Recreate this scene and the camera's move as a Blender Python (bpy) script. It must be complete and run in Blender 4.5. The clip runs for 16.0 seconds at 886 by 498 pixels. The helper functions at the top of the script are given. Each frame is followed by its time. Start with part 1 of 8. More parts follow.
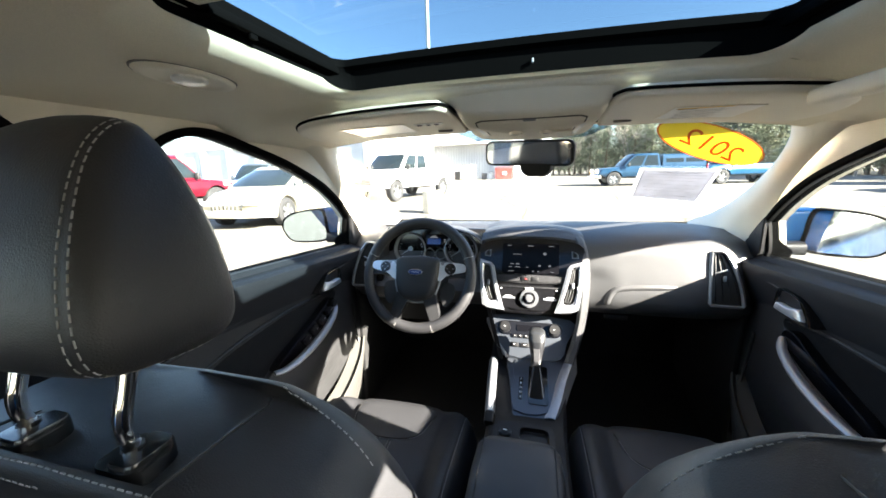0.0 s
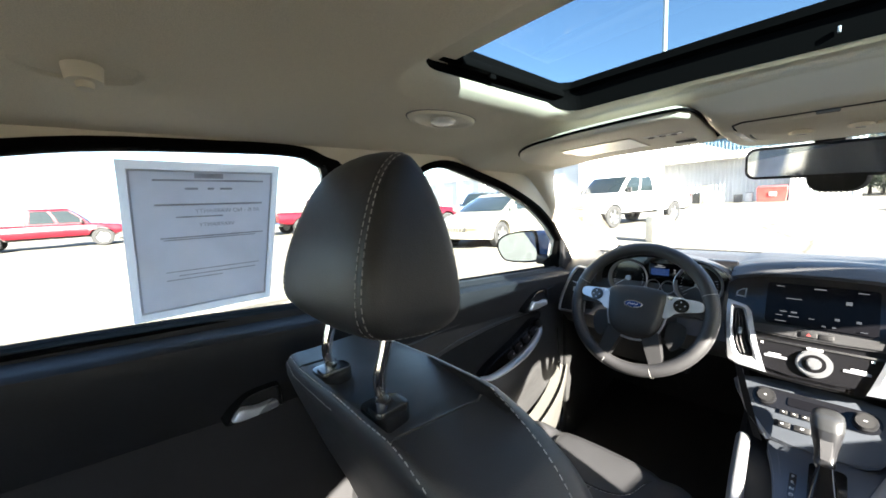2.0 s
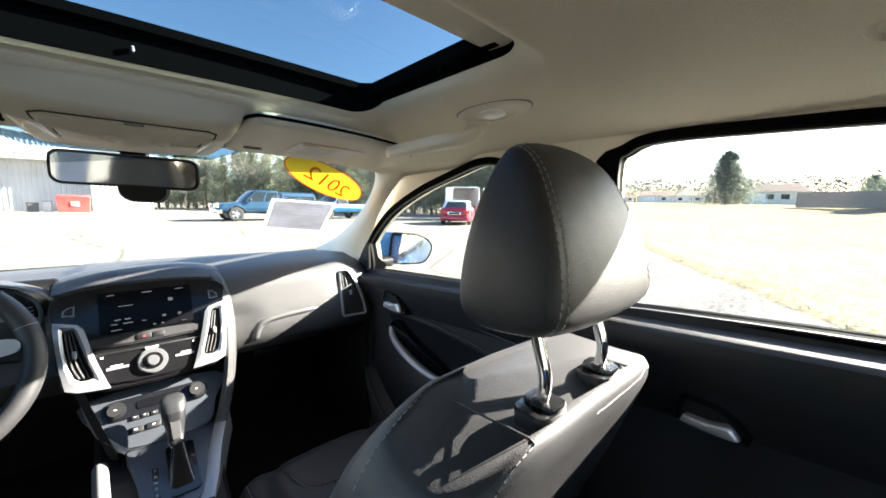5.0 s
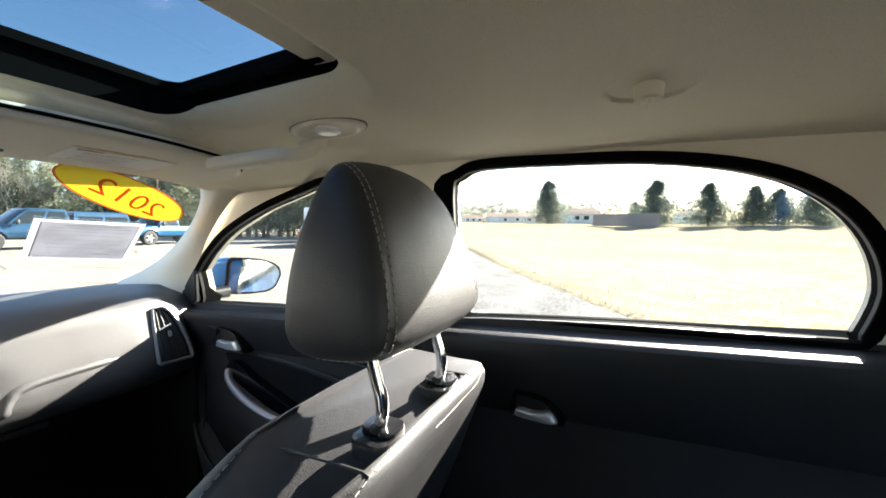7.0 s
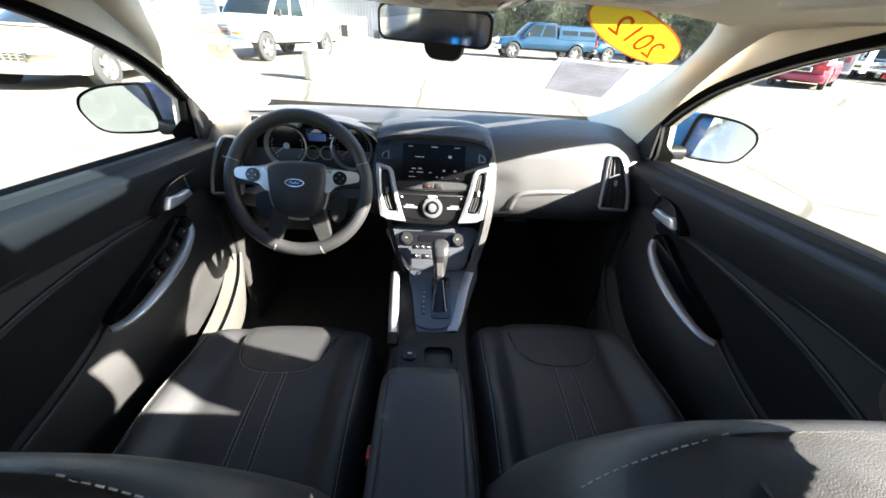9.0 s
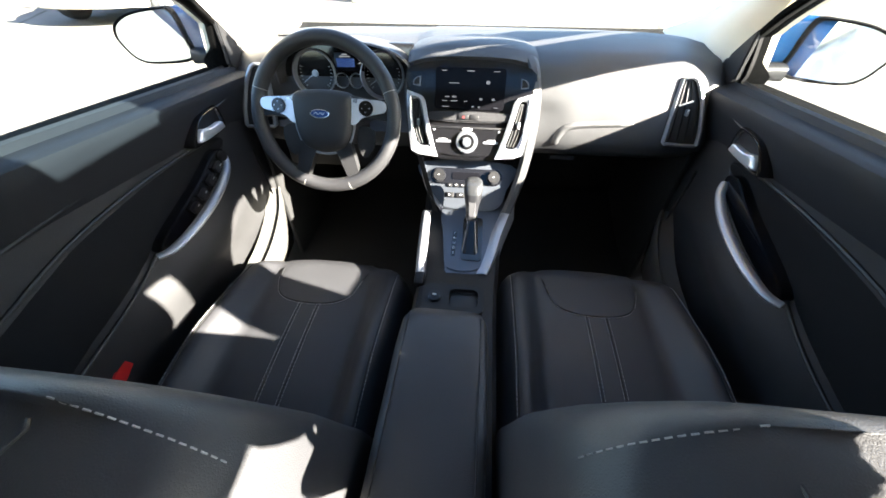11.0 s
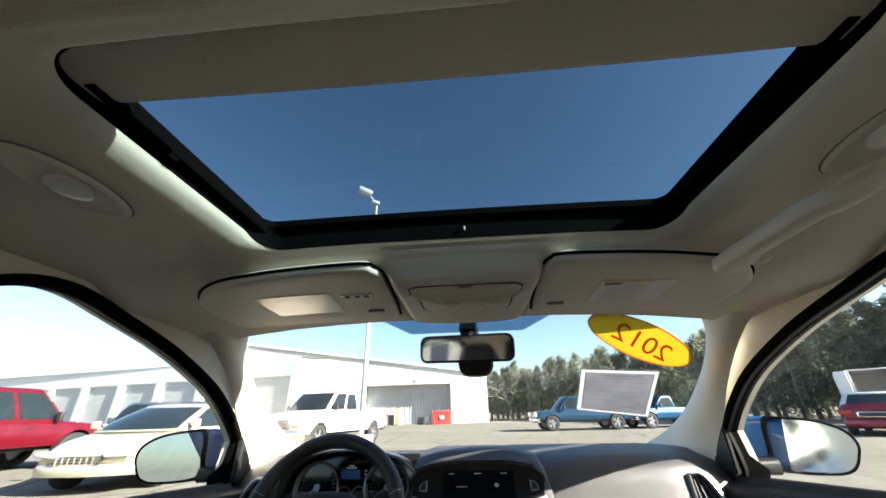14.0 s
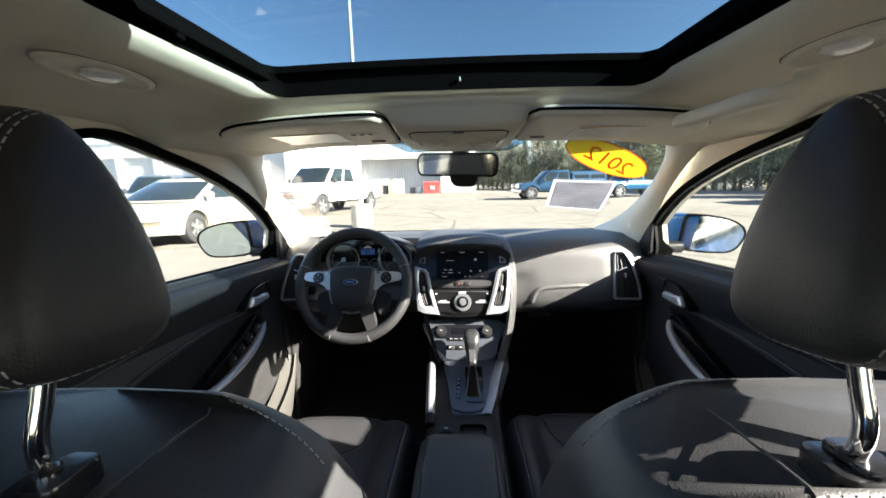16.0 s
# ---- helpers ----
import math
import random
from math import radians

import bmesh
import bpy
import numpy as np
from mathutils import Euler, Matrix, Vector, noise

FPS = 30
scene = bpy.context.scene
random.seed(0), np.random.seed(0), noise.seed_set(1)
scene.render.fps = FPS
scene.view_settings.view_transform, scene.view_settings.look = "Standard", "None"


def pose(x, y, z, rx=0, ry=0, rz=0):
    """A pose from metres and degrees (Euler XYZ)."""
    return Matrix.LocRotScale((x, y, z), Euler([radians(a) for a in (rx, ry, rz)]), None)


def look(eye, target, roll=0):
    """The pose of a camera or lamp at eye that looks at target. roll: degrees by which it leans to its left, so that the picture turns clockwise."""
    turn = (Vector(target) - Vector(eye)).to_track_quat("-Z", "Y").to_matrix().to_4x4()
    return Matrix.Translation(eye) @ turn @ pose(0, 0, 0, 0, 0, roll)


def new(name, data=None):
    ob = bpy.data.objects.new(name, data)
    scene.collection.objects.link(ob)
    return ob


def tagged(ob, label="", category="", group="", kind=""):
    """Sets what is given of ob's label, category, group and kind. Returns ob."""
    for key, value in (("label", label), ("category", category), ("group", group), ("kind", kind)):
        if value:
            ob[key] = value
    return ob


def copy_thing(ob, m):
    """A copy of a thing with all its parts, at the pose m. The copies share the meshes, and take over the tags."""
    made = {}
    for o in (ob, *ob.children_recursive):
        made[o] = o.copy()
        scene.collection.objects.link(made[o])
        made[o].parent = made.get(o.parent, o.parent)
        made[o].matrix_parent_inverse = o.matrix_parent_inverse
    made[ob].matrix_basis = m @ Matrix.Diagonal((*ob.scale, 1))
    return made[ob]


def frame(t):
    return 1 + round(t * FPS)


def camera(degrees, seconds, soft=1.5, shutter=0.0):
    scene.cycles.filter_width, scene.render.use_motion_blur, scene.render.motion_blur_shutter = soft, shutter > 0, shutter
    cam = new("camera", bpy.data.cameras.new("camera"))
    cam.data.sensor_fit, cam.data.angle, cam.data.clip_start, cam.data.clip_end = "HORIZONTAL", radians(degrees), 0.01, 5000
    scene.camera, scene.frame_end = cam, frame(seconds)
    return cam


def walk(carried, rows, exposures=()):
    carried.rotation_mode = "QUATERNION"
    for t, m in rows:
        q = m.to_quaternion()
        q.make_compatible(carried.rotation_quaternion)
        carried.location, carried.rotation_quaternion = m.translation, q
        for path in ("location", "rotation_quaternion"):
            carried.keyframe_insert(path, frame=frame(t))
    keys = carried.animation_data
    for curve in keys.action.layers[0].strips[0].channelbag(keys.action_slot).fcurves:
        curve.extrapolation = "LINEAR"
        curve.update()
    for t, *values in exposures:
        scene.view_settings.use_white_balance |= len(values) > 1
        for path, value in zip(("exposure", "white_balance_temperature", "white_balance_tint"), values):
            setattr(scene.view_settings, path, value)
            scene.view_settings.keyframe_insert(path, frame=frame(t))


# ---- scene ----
# ---------------------------------------------------------------- the camera and its way
cam = camera(103.0, 16.0, 1.65)
# seconds, place, then yaw to the left, pitch up, and lean to the left
ROWS = [
    (0.0, 0.017, -0.013, 1.197, 14.69, -12.54, -1.55),
    (0.5, 0.017, -0.006, 1.194, 29.57, -9.87, -2.52),
    (1.0, 0.008, -0.020, 1.190, 47.51, -8.54, -3.29),
    (1.5, 0.008, -0.028, 1.182, 56.59, -7.91, -2.73),
    (2.0, 0.013, -0.022, 1.186, 47.81, -7.19, -2.81),
    (2.5, 0.026, -0.007, 1.185, 31.93, -7.23, -1.84),
    (3.0, 0.024, -0.014, 1.182, 18.15, -8.16, -1.85),
    (3.5, 0.011, -0.022, 1.184, 1.50, -8.62, -1.26),
    (4.0, -0.005, -0.008, 1.182, -13.37, -8.40, -0.61),
    (4.5, -0.011, 0.014, 1.174, -27.30, -8.13, -0.47),
    (5.0, -0.007, 0.009, 1.179, -41.47, -7.09, 1.10),
    (5.2, 0.002, 0.003, 1.177, -46.56, -6.25, 0.80),
    (5.7, 0.008, -0.001, 1.177, -58.03, -5.47, 0.74),
    (6.2, 0.013, -0.005, 1.178, -65.50, -4.69, 0.68),
    (6.7, 0.020, -0.007, 1.178, -68.46, -3.91, 0.62),
    (7.0, 0.024, -0.011, 1.178, -63.15, -3.43, 0.59),
    (7.3, 0.026, -0.013, 1.178, -54.83, -2.96, 0.56),
    (7.5, -0.006, 0.000, 1.172, -46.37, -4.52, 2.33),
    (8.0, 0.018, 0.053, 1.223, -24.31, -17.15, 5.65),
    (8.5, 0.021, 0.096, 1.234, -7.45, -23.28, 3.82),
    (9.0, -0.005, 0.152, 1.234, -3.24, -31.90, 3.75),
    (9.2, -0.011, 0.186, 1.250, -0.81, -38.30, 2.36),
    (9.7, 0.003, 0.189, 1.239, 1.12, -45.40, 1.67),
    (10.2, 0.019, 0.190, 1.228, 3.07, -49.49, 1.00),
    (10.7, 0.033, 0.193, 1.217, 5.00, -47.58, 0.33),
    (11.0, 0.042, 0.193, 1.210, 6.18, -42.04, -0.07),
    (11.3, 0.050, 0.195, 1.205, 7.34, -34.49, -0.48),
    (11.5, 0.011, 0.191, 1.162, 6.41, -26.65, -1.64),
    (12.0, 0.010, 0.175, 1.120, 5.74, -17.41, -0.39),
    (12.5, 0.001, 0.175, 1.101, 5.01, -6.03, -0.08),
    (13.0, 0.001, 0.142, 1.094, 3.56, 1.07, 0.08),
    (13.5, 0.002, 0.090, 1.088, 4.04, 14.19, -0.53),
    (14.0, 0.007, 0.097, 1.087, 3.90, 25.01, -1.42),
    (14.5, 0.004, 0.096, 1.072, 3.61, 20.31, -2.23),
    (15.0, 0.015, 0.024, 1.109, 3.13, 11.89, -1.79),
    (15.5, 0.016, -0.029, 1.157, 3.17, -1.93, -0.74),
    (16.0, 0.009, -0.048, 1.185, 3.15, -10.57, -1.16),
]


def turned(yaw, pitch, roll):
    a, p = radians(yaw), radians(pitch)
    return Vector((-math.sin(a) * math.cos(p), math.cos(a) * math.cos(p), math.sin(p)))


EXPOSURES = [
    (0.0, 4.08), (1.5, 4.1), (2.5, 4.05), (3.5, 3.75), (5.0, 3.85), (7.5, 3.65), (8.0, 3.6), (8.5, 3.65), (9.0, 4.0), (11.5, 4.58), (12.0, 4.4), (12.5, 4.14), (13.0, 3.82), (13.5, 3.36), (14.5, 2.65), (15.0, 2.65), (15.5, 3.0), (16.0, 3.4),
]
walk(cam, [(t, look((x, y, z), Vector((x, y, z)) + turned(yaw, pitch, roll), roll)) for t, x, y, z, yaw, pitch, roll in ROWS], EXPOSURES)

# ---------------------------------------------------------------- sky and sun
SUN = Vector((1.0, -0.32, 0.50)).normalized()
world = bpy.data.worlds.new("sky")
scene.world = world
world.use_nodes = True
wn = world.node_tree.nodes
sky = wn.new("ShaderNodeTexSky")
sky.sky_type, sky.sun_disc = "NISHITA", False
sky.sun_elevation = math.asin(SUN.z)
sky.sun_rotation = math.atan2(SUN.x, SUN.y)
sky.air_density, sky.dust_density, sky.ozone_density = 1.0, 1.1, 2.2
world.node_tree.links.new(sky.outputs["Color"], wn["Background"].inputs["Color"])
wn["Background"].inputs["Strength"].default_value = 0.055
sun = new("sun", bpy.data.lights.new("sun", "SUN"))
sun.data.energy, sun.data.angle, sun.data.color = 5.0, radians(0.53), (1.0, 0.928, 0.81)
sun.matrix_basis = look((30, -12, 20), Vector((30, -12, 20)) - SUN)

from mathutils.bvhtree import BVHTree

# ---------------------------------------------------------------- materials
def nodes_of(name):
    m = bpy.data.materials.new(name)
    m.use_nodes = True
    nt = m.node_tree
    return m, nt, nt.nodes["Principled BSDF"]


def surface(name, colour, rough=0.5, metal=0.0, grain=0.0, bump=0.0, scale=60.0, wear=0.15, wear_scale=4.0, spec=0.5, coat=0.0, tint=None, by_object=0.0):
    """A procedural surface: wear at a large scale, grain and relief at a small one."""
    m, nt, p = nodes_of(name)
    n, l = nt.nodes, nt.links
    tc = n.new("ShaderNodeTexCoord")
    big = n.new("ShaderNodeTexNoise")
    big.inputs["Scale"].default_value, big.inputs["Detail"].default_value = wear_scale, 6
    fine = n.new("ShaderNodeTexNoise")
    fine.inputs["Scale"].default_value, fine.inputs["Detail"].default_value = scale, 4
    l.new(tc.outputs["Object"], big.inputs["Vector"])
    l.new(tc.outputs["Object"], fine.inputs["Vector"])
    mix = n.new("ShaderNodeMix")
    mix.data_type = "RGBA"
    dark = [c * (1 - wear) for c in colour]
    light = [min(1, c * (1 + wear)) for c in (tint or colour)]
    mix.inputs["A"].default_value, mix.inputs["B"].default_value = (*dark, 1), (*light, 1)
    ramp = n.new("ShaderNodeMapRange")
    ramp.inputs["From Min"].default_value, ramp.inputs["From Max"].default_value = 0.3, 0.7
    l.new(big.outputs["Fac"], ramp.inputs["Value"])
    l.new(ramp.outputs["Result"], mix.inputs["Factor"])
    out = mix.outputs["Result"]
    if grain:
        g = n.new("ShaderNodeMix")
        g.data_type, g.blend_type = "RGBA", "MULTIPLY"
        g.inputs["Factor"].default_value = grain
        l.new(out, g.inputs["A"])
        gr = n.new("ShaderNodeMapRange")
        gr.inputs["From Min"].default_value, gr.inputs["From Max"].default_value = 0.35, 0.65
        l.new(fine.outputs["Fac"], gr.inputs["Value"])
        l.new(gr.outputs["Result"], g.inputs["B"])
        out = g.outputs["Result"]
    if by_object:
        info = n.new("ShaderNodeObjectInfo")
        o = n.new("ShaderNodeHueSaturation")
        mr = n.new("ShaderNodeMapRange")
        mr.inputs["To Min"].default_value, mr.inputs["To Max"].default_value = 1 - by_object, 1 + by_object
        l.new(info.outputs["Random"], mr.inputs["Value"])
        l.new(mr.outputs["Result"], o.inputs["Value"])
        l.new(out, o.inputs["Color"])
        out = o.outputs["Color"]
    l.new(out, p.inputs["Base Color"])
    rr = n.new("ShaderNodeMapRange")
    rr.inputs["To Min"].default_value, rr.inputs["To Max"].default_value = max(0.02, rough - 0.08), min(1, rough + 0.1)
    l.new(big.outputs["Fac"], rr.inputs["Value"])
    l.new(rr.outputs["Result"], p.inputs["Roughness"])
    p.inputs["Metallic"].default_value = metal
    p.inputs["Specular IOR Level"].default_value = spec
    p.inputs["Coat Weight"].default_value = coat
    p.inputs["Coat Roughness"].default_value = 0.05
    if bump:
        b = n.new("ShaderNodeBump")
        b.inputs["Strength"].default_value, b.inputs["Distance"].default_value = bump, 0.002
        l.new(fine.outputs["Fac"], b.inputs["Height"])
        l.new(b.outputs["Normal"], p.inputs["Normal"])
    return m


def hide(name, colour, rough=0.44):
    """Leather: a cell pattern of fine creases, soft folds and rubbed patches."""
    m, nt, p = nodes_of(name)
    n, l = nt.nodes, nt.links
    tc = n.new("ShaderNodeTexCoord")
    cell = n.new("ShaderNodeTexVoronoi")
    cell.feature = "DISTANCE_TO_EDGE"
    cell.inputs["Scale"].default_value = 420
    fold = n.new("ShaderNodeTexNoise")
    fold.inputs["Scale"].default_value, fold.inputs["Detail"].default_value = 9, 5
    for t in (cell, fold):
        l.new(tc.outputs["Object"], t.inputs["Vector"])
    mix = n.new("ShaderNodeMix")
    mix.data_type = "RGBA"
    mix.inputs["A"].default_value = (*[c * 0.8 for c in colour], 1)
    mix.inputs["B"].default_value = (*[c * 1.25 for c in colour], 1)
    l.new(fold.outputs["Fac"], mix.inputs["Factor"])
    l.new(mix.outputs["Result"], p.inputs["Base Color"])
    rr = n.new("ShaderNodeMapRange")
    rr.inputs["To Min"].default_value, rr.inputs["To Max"].default_value = rough - 0.06, rough + 0.12
    l.new(fold.outputs["Fac"], rr.inputs["Value"])
    l.new(rr.outputs["Result"], p.inputs["Roughness"])
    p.inputs["Specular IOR Level"].default_value = 0.5
    b1, b2 = n.new("ShaderNodeBump"), n.new("ShaderNodeBump")
    b1.inputs["Strength"].default_value, b1.inputs["Distance"].default_value = 0.35, 0.0010
    b2.inputs["Strength"].default_value, b2.inputs["Distance"].default_value = 0.35, 0.006
    l.new(cell.outputs["Distance"], b1.inputs["Height"])
    l.new(fold.outputs["Fac"], b2.inputs["Height"])
    l.new(b2.outputs["Normal"], b1.inputs["Normal"])
    l.new(b1.outputs["Normal"], p.inputs["Normal"])
    return m


def pane_glass(name, tint=(1, 1, 1), gloss=0.03, rise=0.4):
    """A thin pane: it lets light straight through and mirrors a little of it."""
    m = bpy.data.materials.new(name)
    m.use_nodes = True
    nt = m.node_tree
    n, l = nt.nodes, nt.links
    n.remove(n["Principled BSDF"])
    tr, gl, mix, fr = n.new("ShaderNodeBsdfTransparent"), n.new("ShaderNodeBsdfGlossy"), n.new("ShaderNodeMixShader"), n.new("ShaderNodeLayerWeight")
    tr.inputs["Color"].default_value = (*tint, 1)
    gl.inputs["Roughness"].default_value = 0.01
    fr.inputs["Blend"].default_value = 0.5
    pw = n.new("ShaderNodeMath")
    pw.operation = "POWER"
    pw.inputs[1].default_value = 4.0
    ma = n.new("ShaderNodeMath")
    ma.operation = "MULTIPLY_ADD"
    ma.inputs[1].default_value, ma.inputs[2].default_value = rise, gloss
    l.new(fr.outputs["Facing"], pw.inputs[0])
    l.new(pw.outputs["Value"], ma.inputs[0])
    l.new(ma.outputs["Value"], mix.inputs["Fac"])
    l.new(tr.outputs["BSDF"], mix.inputs[1])
    l.new(gl.outputs["BSDF"], mix.inputs[2])
    l.new(mix.outputs["Shader"], n["Material Output"].inputs["Surface"])
    return m


def lit_face(name, colour, strength):
    m, nt, p = nodes_of(name)
    p.inputs["Base Color"].default_value = (0.01, 0.01, 0.012, 1)
    p.inputs["Emission Color"].default_value = (*colour, 1)
    p.inputs["Emission Strength"].default_value = strength
    p.inputs["Roughness"].default_value = 0.15
    return m


LEATHER = hide("black_leather", (0.0285, 0.0288, 0.0312), 0.44)
RIM_LEATHER = hide("wheel_rim_leather", (0.019, 0.019, 0.0205), 0.46)
SOFT = surface("soft_touch_plastic", (0.027, 0.027, 0.0285), 0.62, bump=0.35, scale=900, wear=0.12, wear_scale=7, spec=0.14)
DASHSKIN = surface("dash_skin", (0.036, 0.0365, 0.038), 0.43, bump=0.4, scale=700, wear=0.1, wear_scale=6, spec=0.65)
HUB = surface("airbag_cover_plastic", (0.009, 0.009, 0.010), 0.55, bump=0.3, scale=900, wear=0.08)
SILL = surface("door_top_plastic", (0.015, 0.0155, 0.018), 0.56, bump=0.3, scale=900, wear=0.1, spec=0.25)
HARD = surface("hard_plastic", (0.0085, 0.0086, 0.0094), 0.5, bump=0.25, scale=800, wear=0.12, spec=0.3)
CLOTH = surface("door_cloth", (0.013, 0.013, 0.0138), 0.8, bump=0.5, scale=1100, grain=0.3, wear=0.12, spec=0.1)
DOOR_TRIM = surface("door_trim_plastic", (0.024, 0.024, 0.0248), 0.48, bump=0.35, scale=800, wear=0.12, wear_scale=7, spec=0.42)
# pocket plastic lightened to stand in for sun on the lower door
DOOR_LOW = surface("door_pocket_plastic", (0.050, 0.049, 0.045), 0.6, bump=0.4, scale=700, wear=0.12, wear_scale=6, spec=0.2)
CARPET = surface("black_carpet", (0.012, 0.012, 0.012), 0.95, bump=0.8, scale=600, grain=0.4)
RUBBER = surface("black_rubber", (0.008, 0.008, 0.008), 0.55, wear=0.1)
SLEEVE = surface("glossy_black_plastic", (0.007, 0.007, 0.008), 0.22, wear=0.1, spec=0.6)
FRAME_BLACK = surface("matt_black_frame", (0.0022, 0.0022, 0.0022), 0.85, wear=0.1, spec=0.03)
GLOSS = surface("gloss_black", (0.006, 0.006, 0.007), 0.12, wear=0.1, spec=0.6)
LINER = surface("headliner_fabric", (0.71, 0.65, 0.515), 0.95, bump=0.5, scale=900, grain=0.12, wear=0.05, wear_scale=3)
LINER_PLASTIC = surface("beige_trim_plastic", (0.64, 0.59, 0.48), 0.55, bump=0.2, scale=700, wear=0.04, wear_scale=5)
SILVER = surface("satin_silver", (0.32, 0.33, 0.35), 0.36, metal=0.6, wear=0.05, scale=400, bump=0.05)
SILVER_BLUE = surface("satin_console_trim", (0.088, 0.099, 0.118), 0.38, metal=0.7, wear=0.06)
KNOB_GREY = surface("dark_satin_knob", (0.022, 0.0225, 0.025), 0.30, metal=0.4, wear=0.06)
KNOB_CAP = surface("satin_knob_cap", (0.045, 0.047, 0.050), 0.3, metal=0.5, wear=0.05)
RING_SATIN = surface("satin_ring", (0.17, 0.175, 0.185), 0.34, metal=0.6, wear=0.05)
BRIGHT = surface("bright_metal", (0.60, 0.62, 0.65), 0.28, metal=0.6, wear=0.03)
CHROME = surface("chrome", (0.85, 0.85, 0.86), 0.06, metal=1.0, wear=0.02)
WHITE_MARK = surface("white_marking", (0.55, 0.56, 0.58), 0.5, wear=0.02)
THREAD = surface("grey_thread", (0.34, 0.33, 0.32), 0.8, wear=0.1)
RED_PLASTIC = surface("red_plastic", (0.5, 0.02, 0.02), 0.35, wear=0.08)
HAZARD_RED = surface("dull_red_marking", (0.16, 0.02, 0.02), 0.5, wear=0.05)
BADGE_BLUE = surface("badge_blue", (0.02, 0.06, 0.2), 0.2, metal=0.3, wear=0.05)
WING_MIRROR = surface("blue_tinted_mirror", (0.58, 0.67, 0.72), 0.012, metal=1.0, wear=0.005)
MIRROR = surface("mirror_glass", (0.9, 0.91, 0.92), 0.012, metal=1.0, wear=0.005)
BODY_BLUE = surface("blue_car_paint", (0.003, 0.046, 0.155), 0.25, metal=0.2, coat=1.0, wear=0.04)
CLEAR = pane_glass("clear_glass", (0.865, 0.885, 0.88))
SCREEN_GLASS = pane_glass("windscreen_glass", (0.735, 0.765, 0.755))
TINTED = pane_glass("tinted_roof_glass", (0.176, 0.240, 0.272), 0.006, 0.12)
PAPER = surface("white_paper", (0.72, 0.73, 0.76), 0.8, wear=0.03, bump=0.1, scale=300)
YELLOW = surface("yellow_vinyl", (0.82, 0.50, 0.02), 0.45, wear=0.04)
ORANGE = surface("orange_vinyl", (0.62, 0.10, 0.01), 0.45, wear=0.05)


def let_light_through(m, share):
    """Thin sheets glow with the light behind them."""
    n, l = m.node_tree.nodes, m.node_tree.links
    p = n["Principled BSDF"]
    tr, mix = n.new("ShaderNodeBsdfTranslucent"), n.new("ShaderNodeMixShader")
    mix.inputs["Fac"].default_value = share
    l.new(p.inputs["Base Color"].links[0].from_socket, tr.inputs["Color"])
    l.new(p.outputs["BSDF"], mix.inputs[1])
    l.new(tr.outputs["BSDF"], mix.inputs[2])
    l.new(mix.outputs["Shader"], n["Material Output"].inputs["Surface"])


for thin in (PAPER, YELLOW, ORANGE):
    let_light_through(thin, 0.45)
PRINT = surface("grey_print", (0.07, 0.075, 0.09), 0.8, wear=0.1)
let_light_through(PRINT, 0.1)
PRINT_FIELD = surface("pale_grey_print", (0.74, 0.76, 0.82), 0.8, wear=0.06, wear_scale=14)
let_light_through(PRINT_FIELD, 0.55)
# darker copy of the print field: shade put into the windscreen sheet's colour
PRINT_FIELD_SHADED = surface("shaded_print_field", (0.50, 0.50, 0.53), 0.8, wear=0.14, wear_scale=14)
let_light_through(PRINT_FIELD_SHADED, 0.5)
SHOW_THROUGH = surface("print_showing_through", (0.40, 0.41, 0.45), 0.8, wear=0.15, wear_scale=60)
let_light_through(SHOW_THROUGH, 0.45)
FAINT_PRINT = surface("faint_print", (0.36, 0.365, 0.385), 0.8, wear=0.15, wear_scale=60)
let_light_through(FAINT_PRINT, 0.5)
BORDER_PRINT = surface("border_print", (0.50, 0.51, 0.55), 0.8, wear=0.08)
let_light_through(BORDER_PRINT, 0.5)
LABEL_WHITE = surface("label_white", (0.72, 0.71, 0.68), 0.6, wear=0.03)
PALE_PRINT = surface("pale_print", (0.42, 0.41, 0.40), 0.8, wear=0.05)
GREY_GRILLE = surface("grey_grille", (0.16, 0.15, 0.14), 0.6, wear=0.1)
LENS = surface("milky_lens", (0.75, 0.74, 0.70), 0.25, wear=0.03)
SCREEN = surface("screen_glass", (0.004, 0.004, 0.005), 0.10, wear=0.05, spec=0.12)
SCREEN_TEXT = lit_face("screen_text", (0.75, 0.8, 0.85), 0.016)
SCREEN_BLUE = lit_face("screen_blue", (0.05, 0.15, 0.6), 0.012)


# ---------------------------------------------------------------- mesh tools
def as_mesh(bm, name, smooth=True, angle=38):
    bmesh.ops.recalc_face_normals(bm, faces=bm.faces)
    me = bpy.data.meshes.new(name)
    bm.to_mesh(me)
    bm.free()
    if smooth:
        me.shade_smooth()
        me.set_sharp_from_angle(angle=radians(angle))
    return me


def part(name, bm, material, parent=None, label="", smooth=True, angle=38):
    """Links a bmesh as one mesh object, under a thing or a part."""
    me = as_mesh(bm, name, smooth, angle)
    for m in material if isinstance(material, (list, tuple)) else (material,):
        me.materials.append(m)
    ob = new(name, me)
    ob.parent = parent
    return tagged(ob, label)


def thing(name, label, category, at=(0, 0, 0), group="", turn=0.0):
    ob = new(name)
    ob.empty_display_size = 0.05
    ob.matrix_basis = pose(*at, 0, 0, turn)
    return tagged(ob, label, category, group)


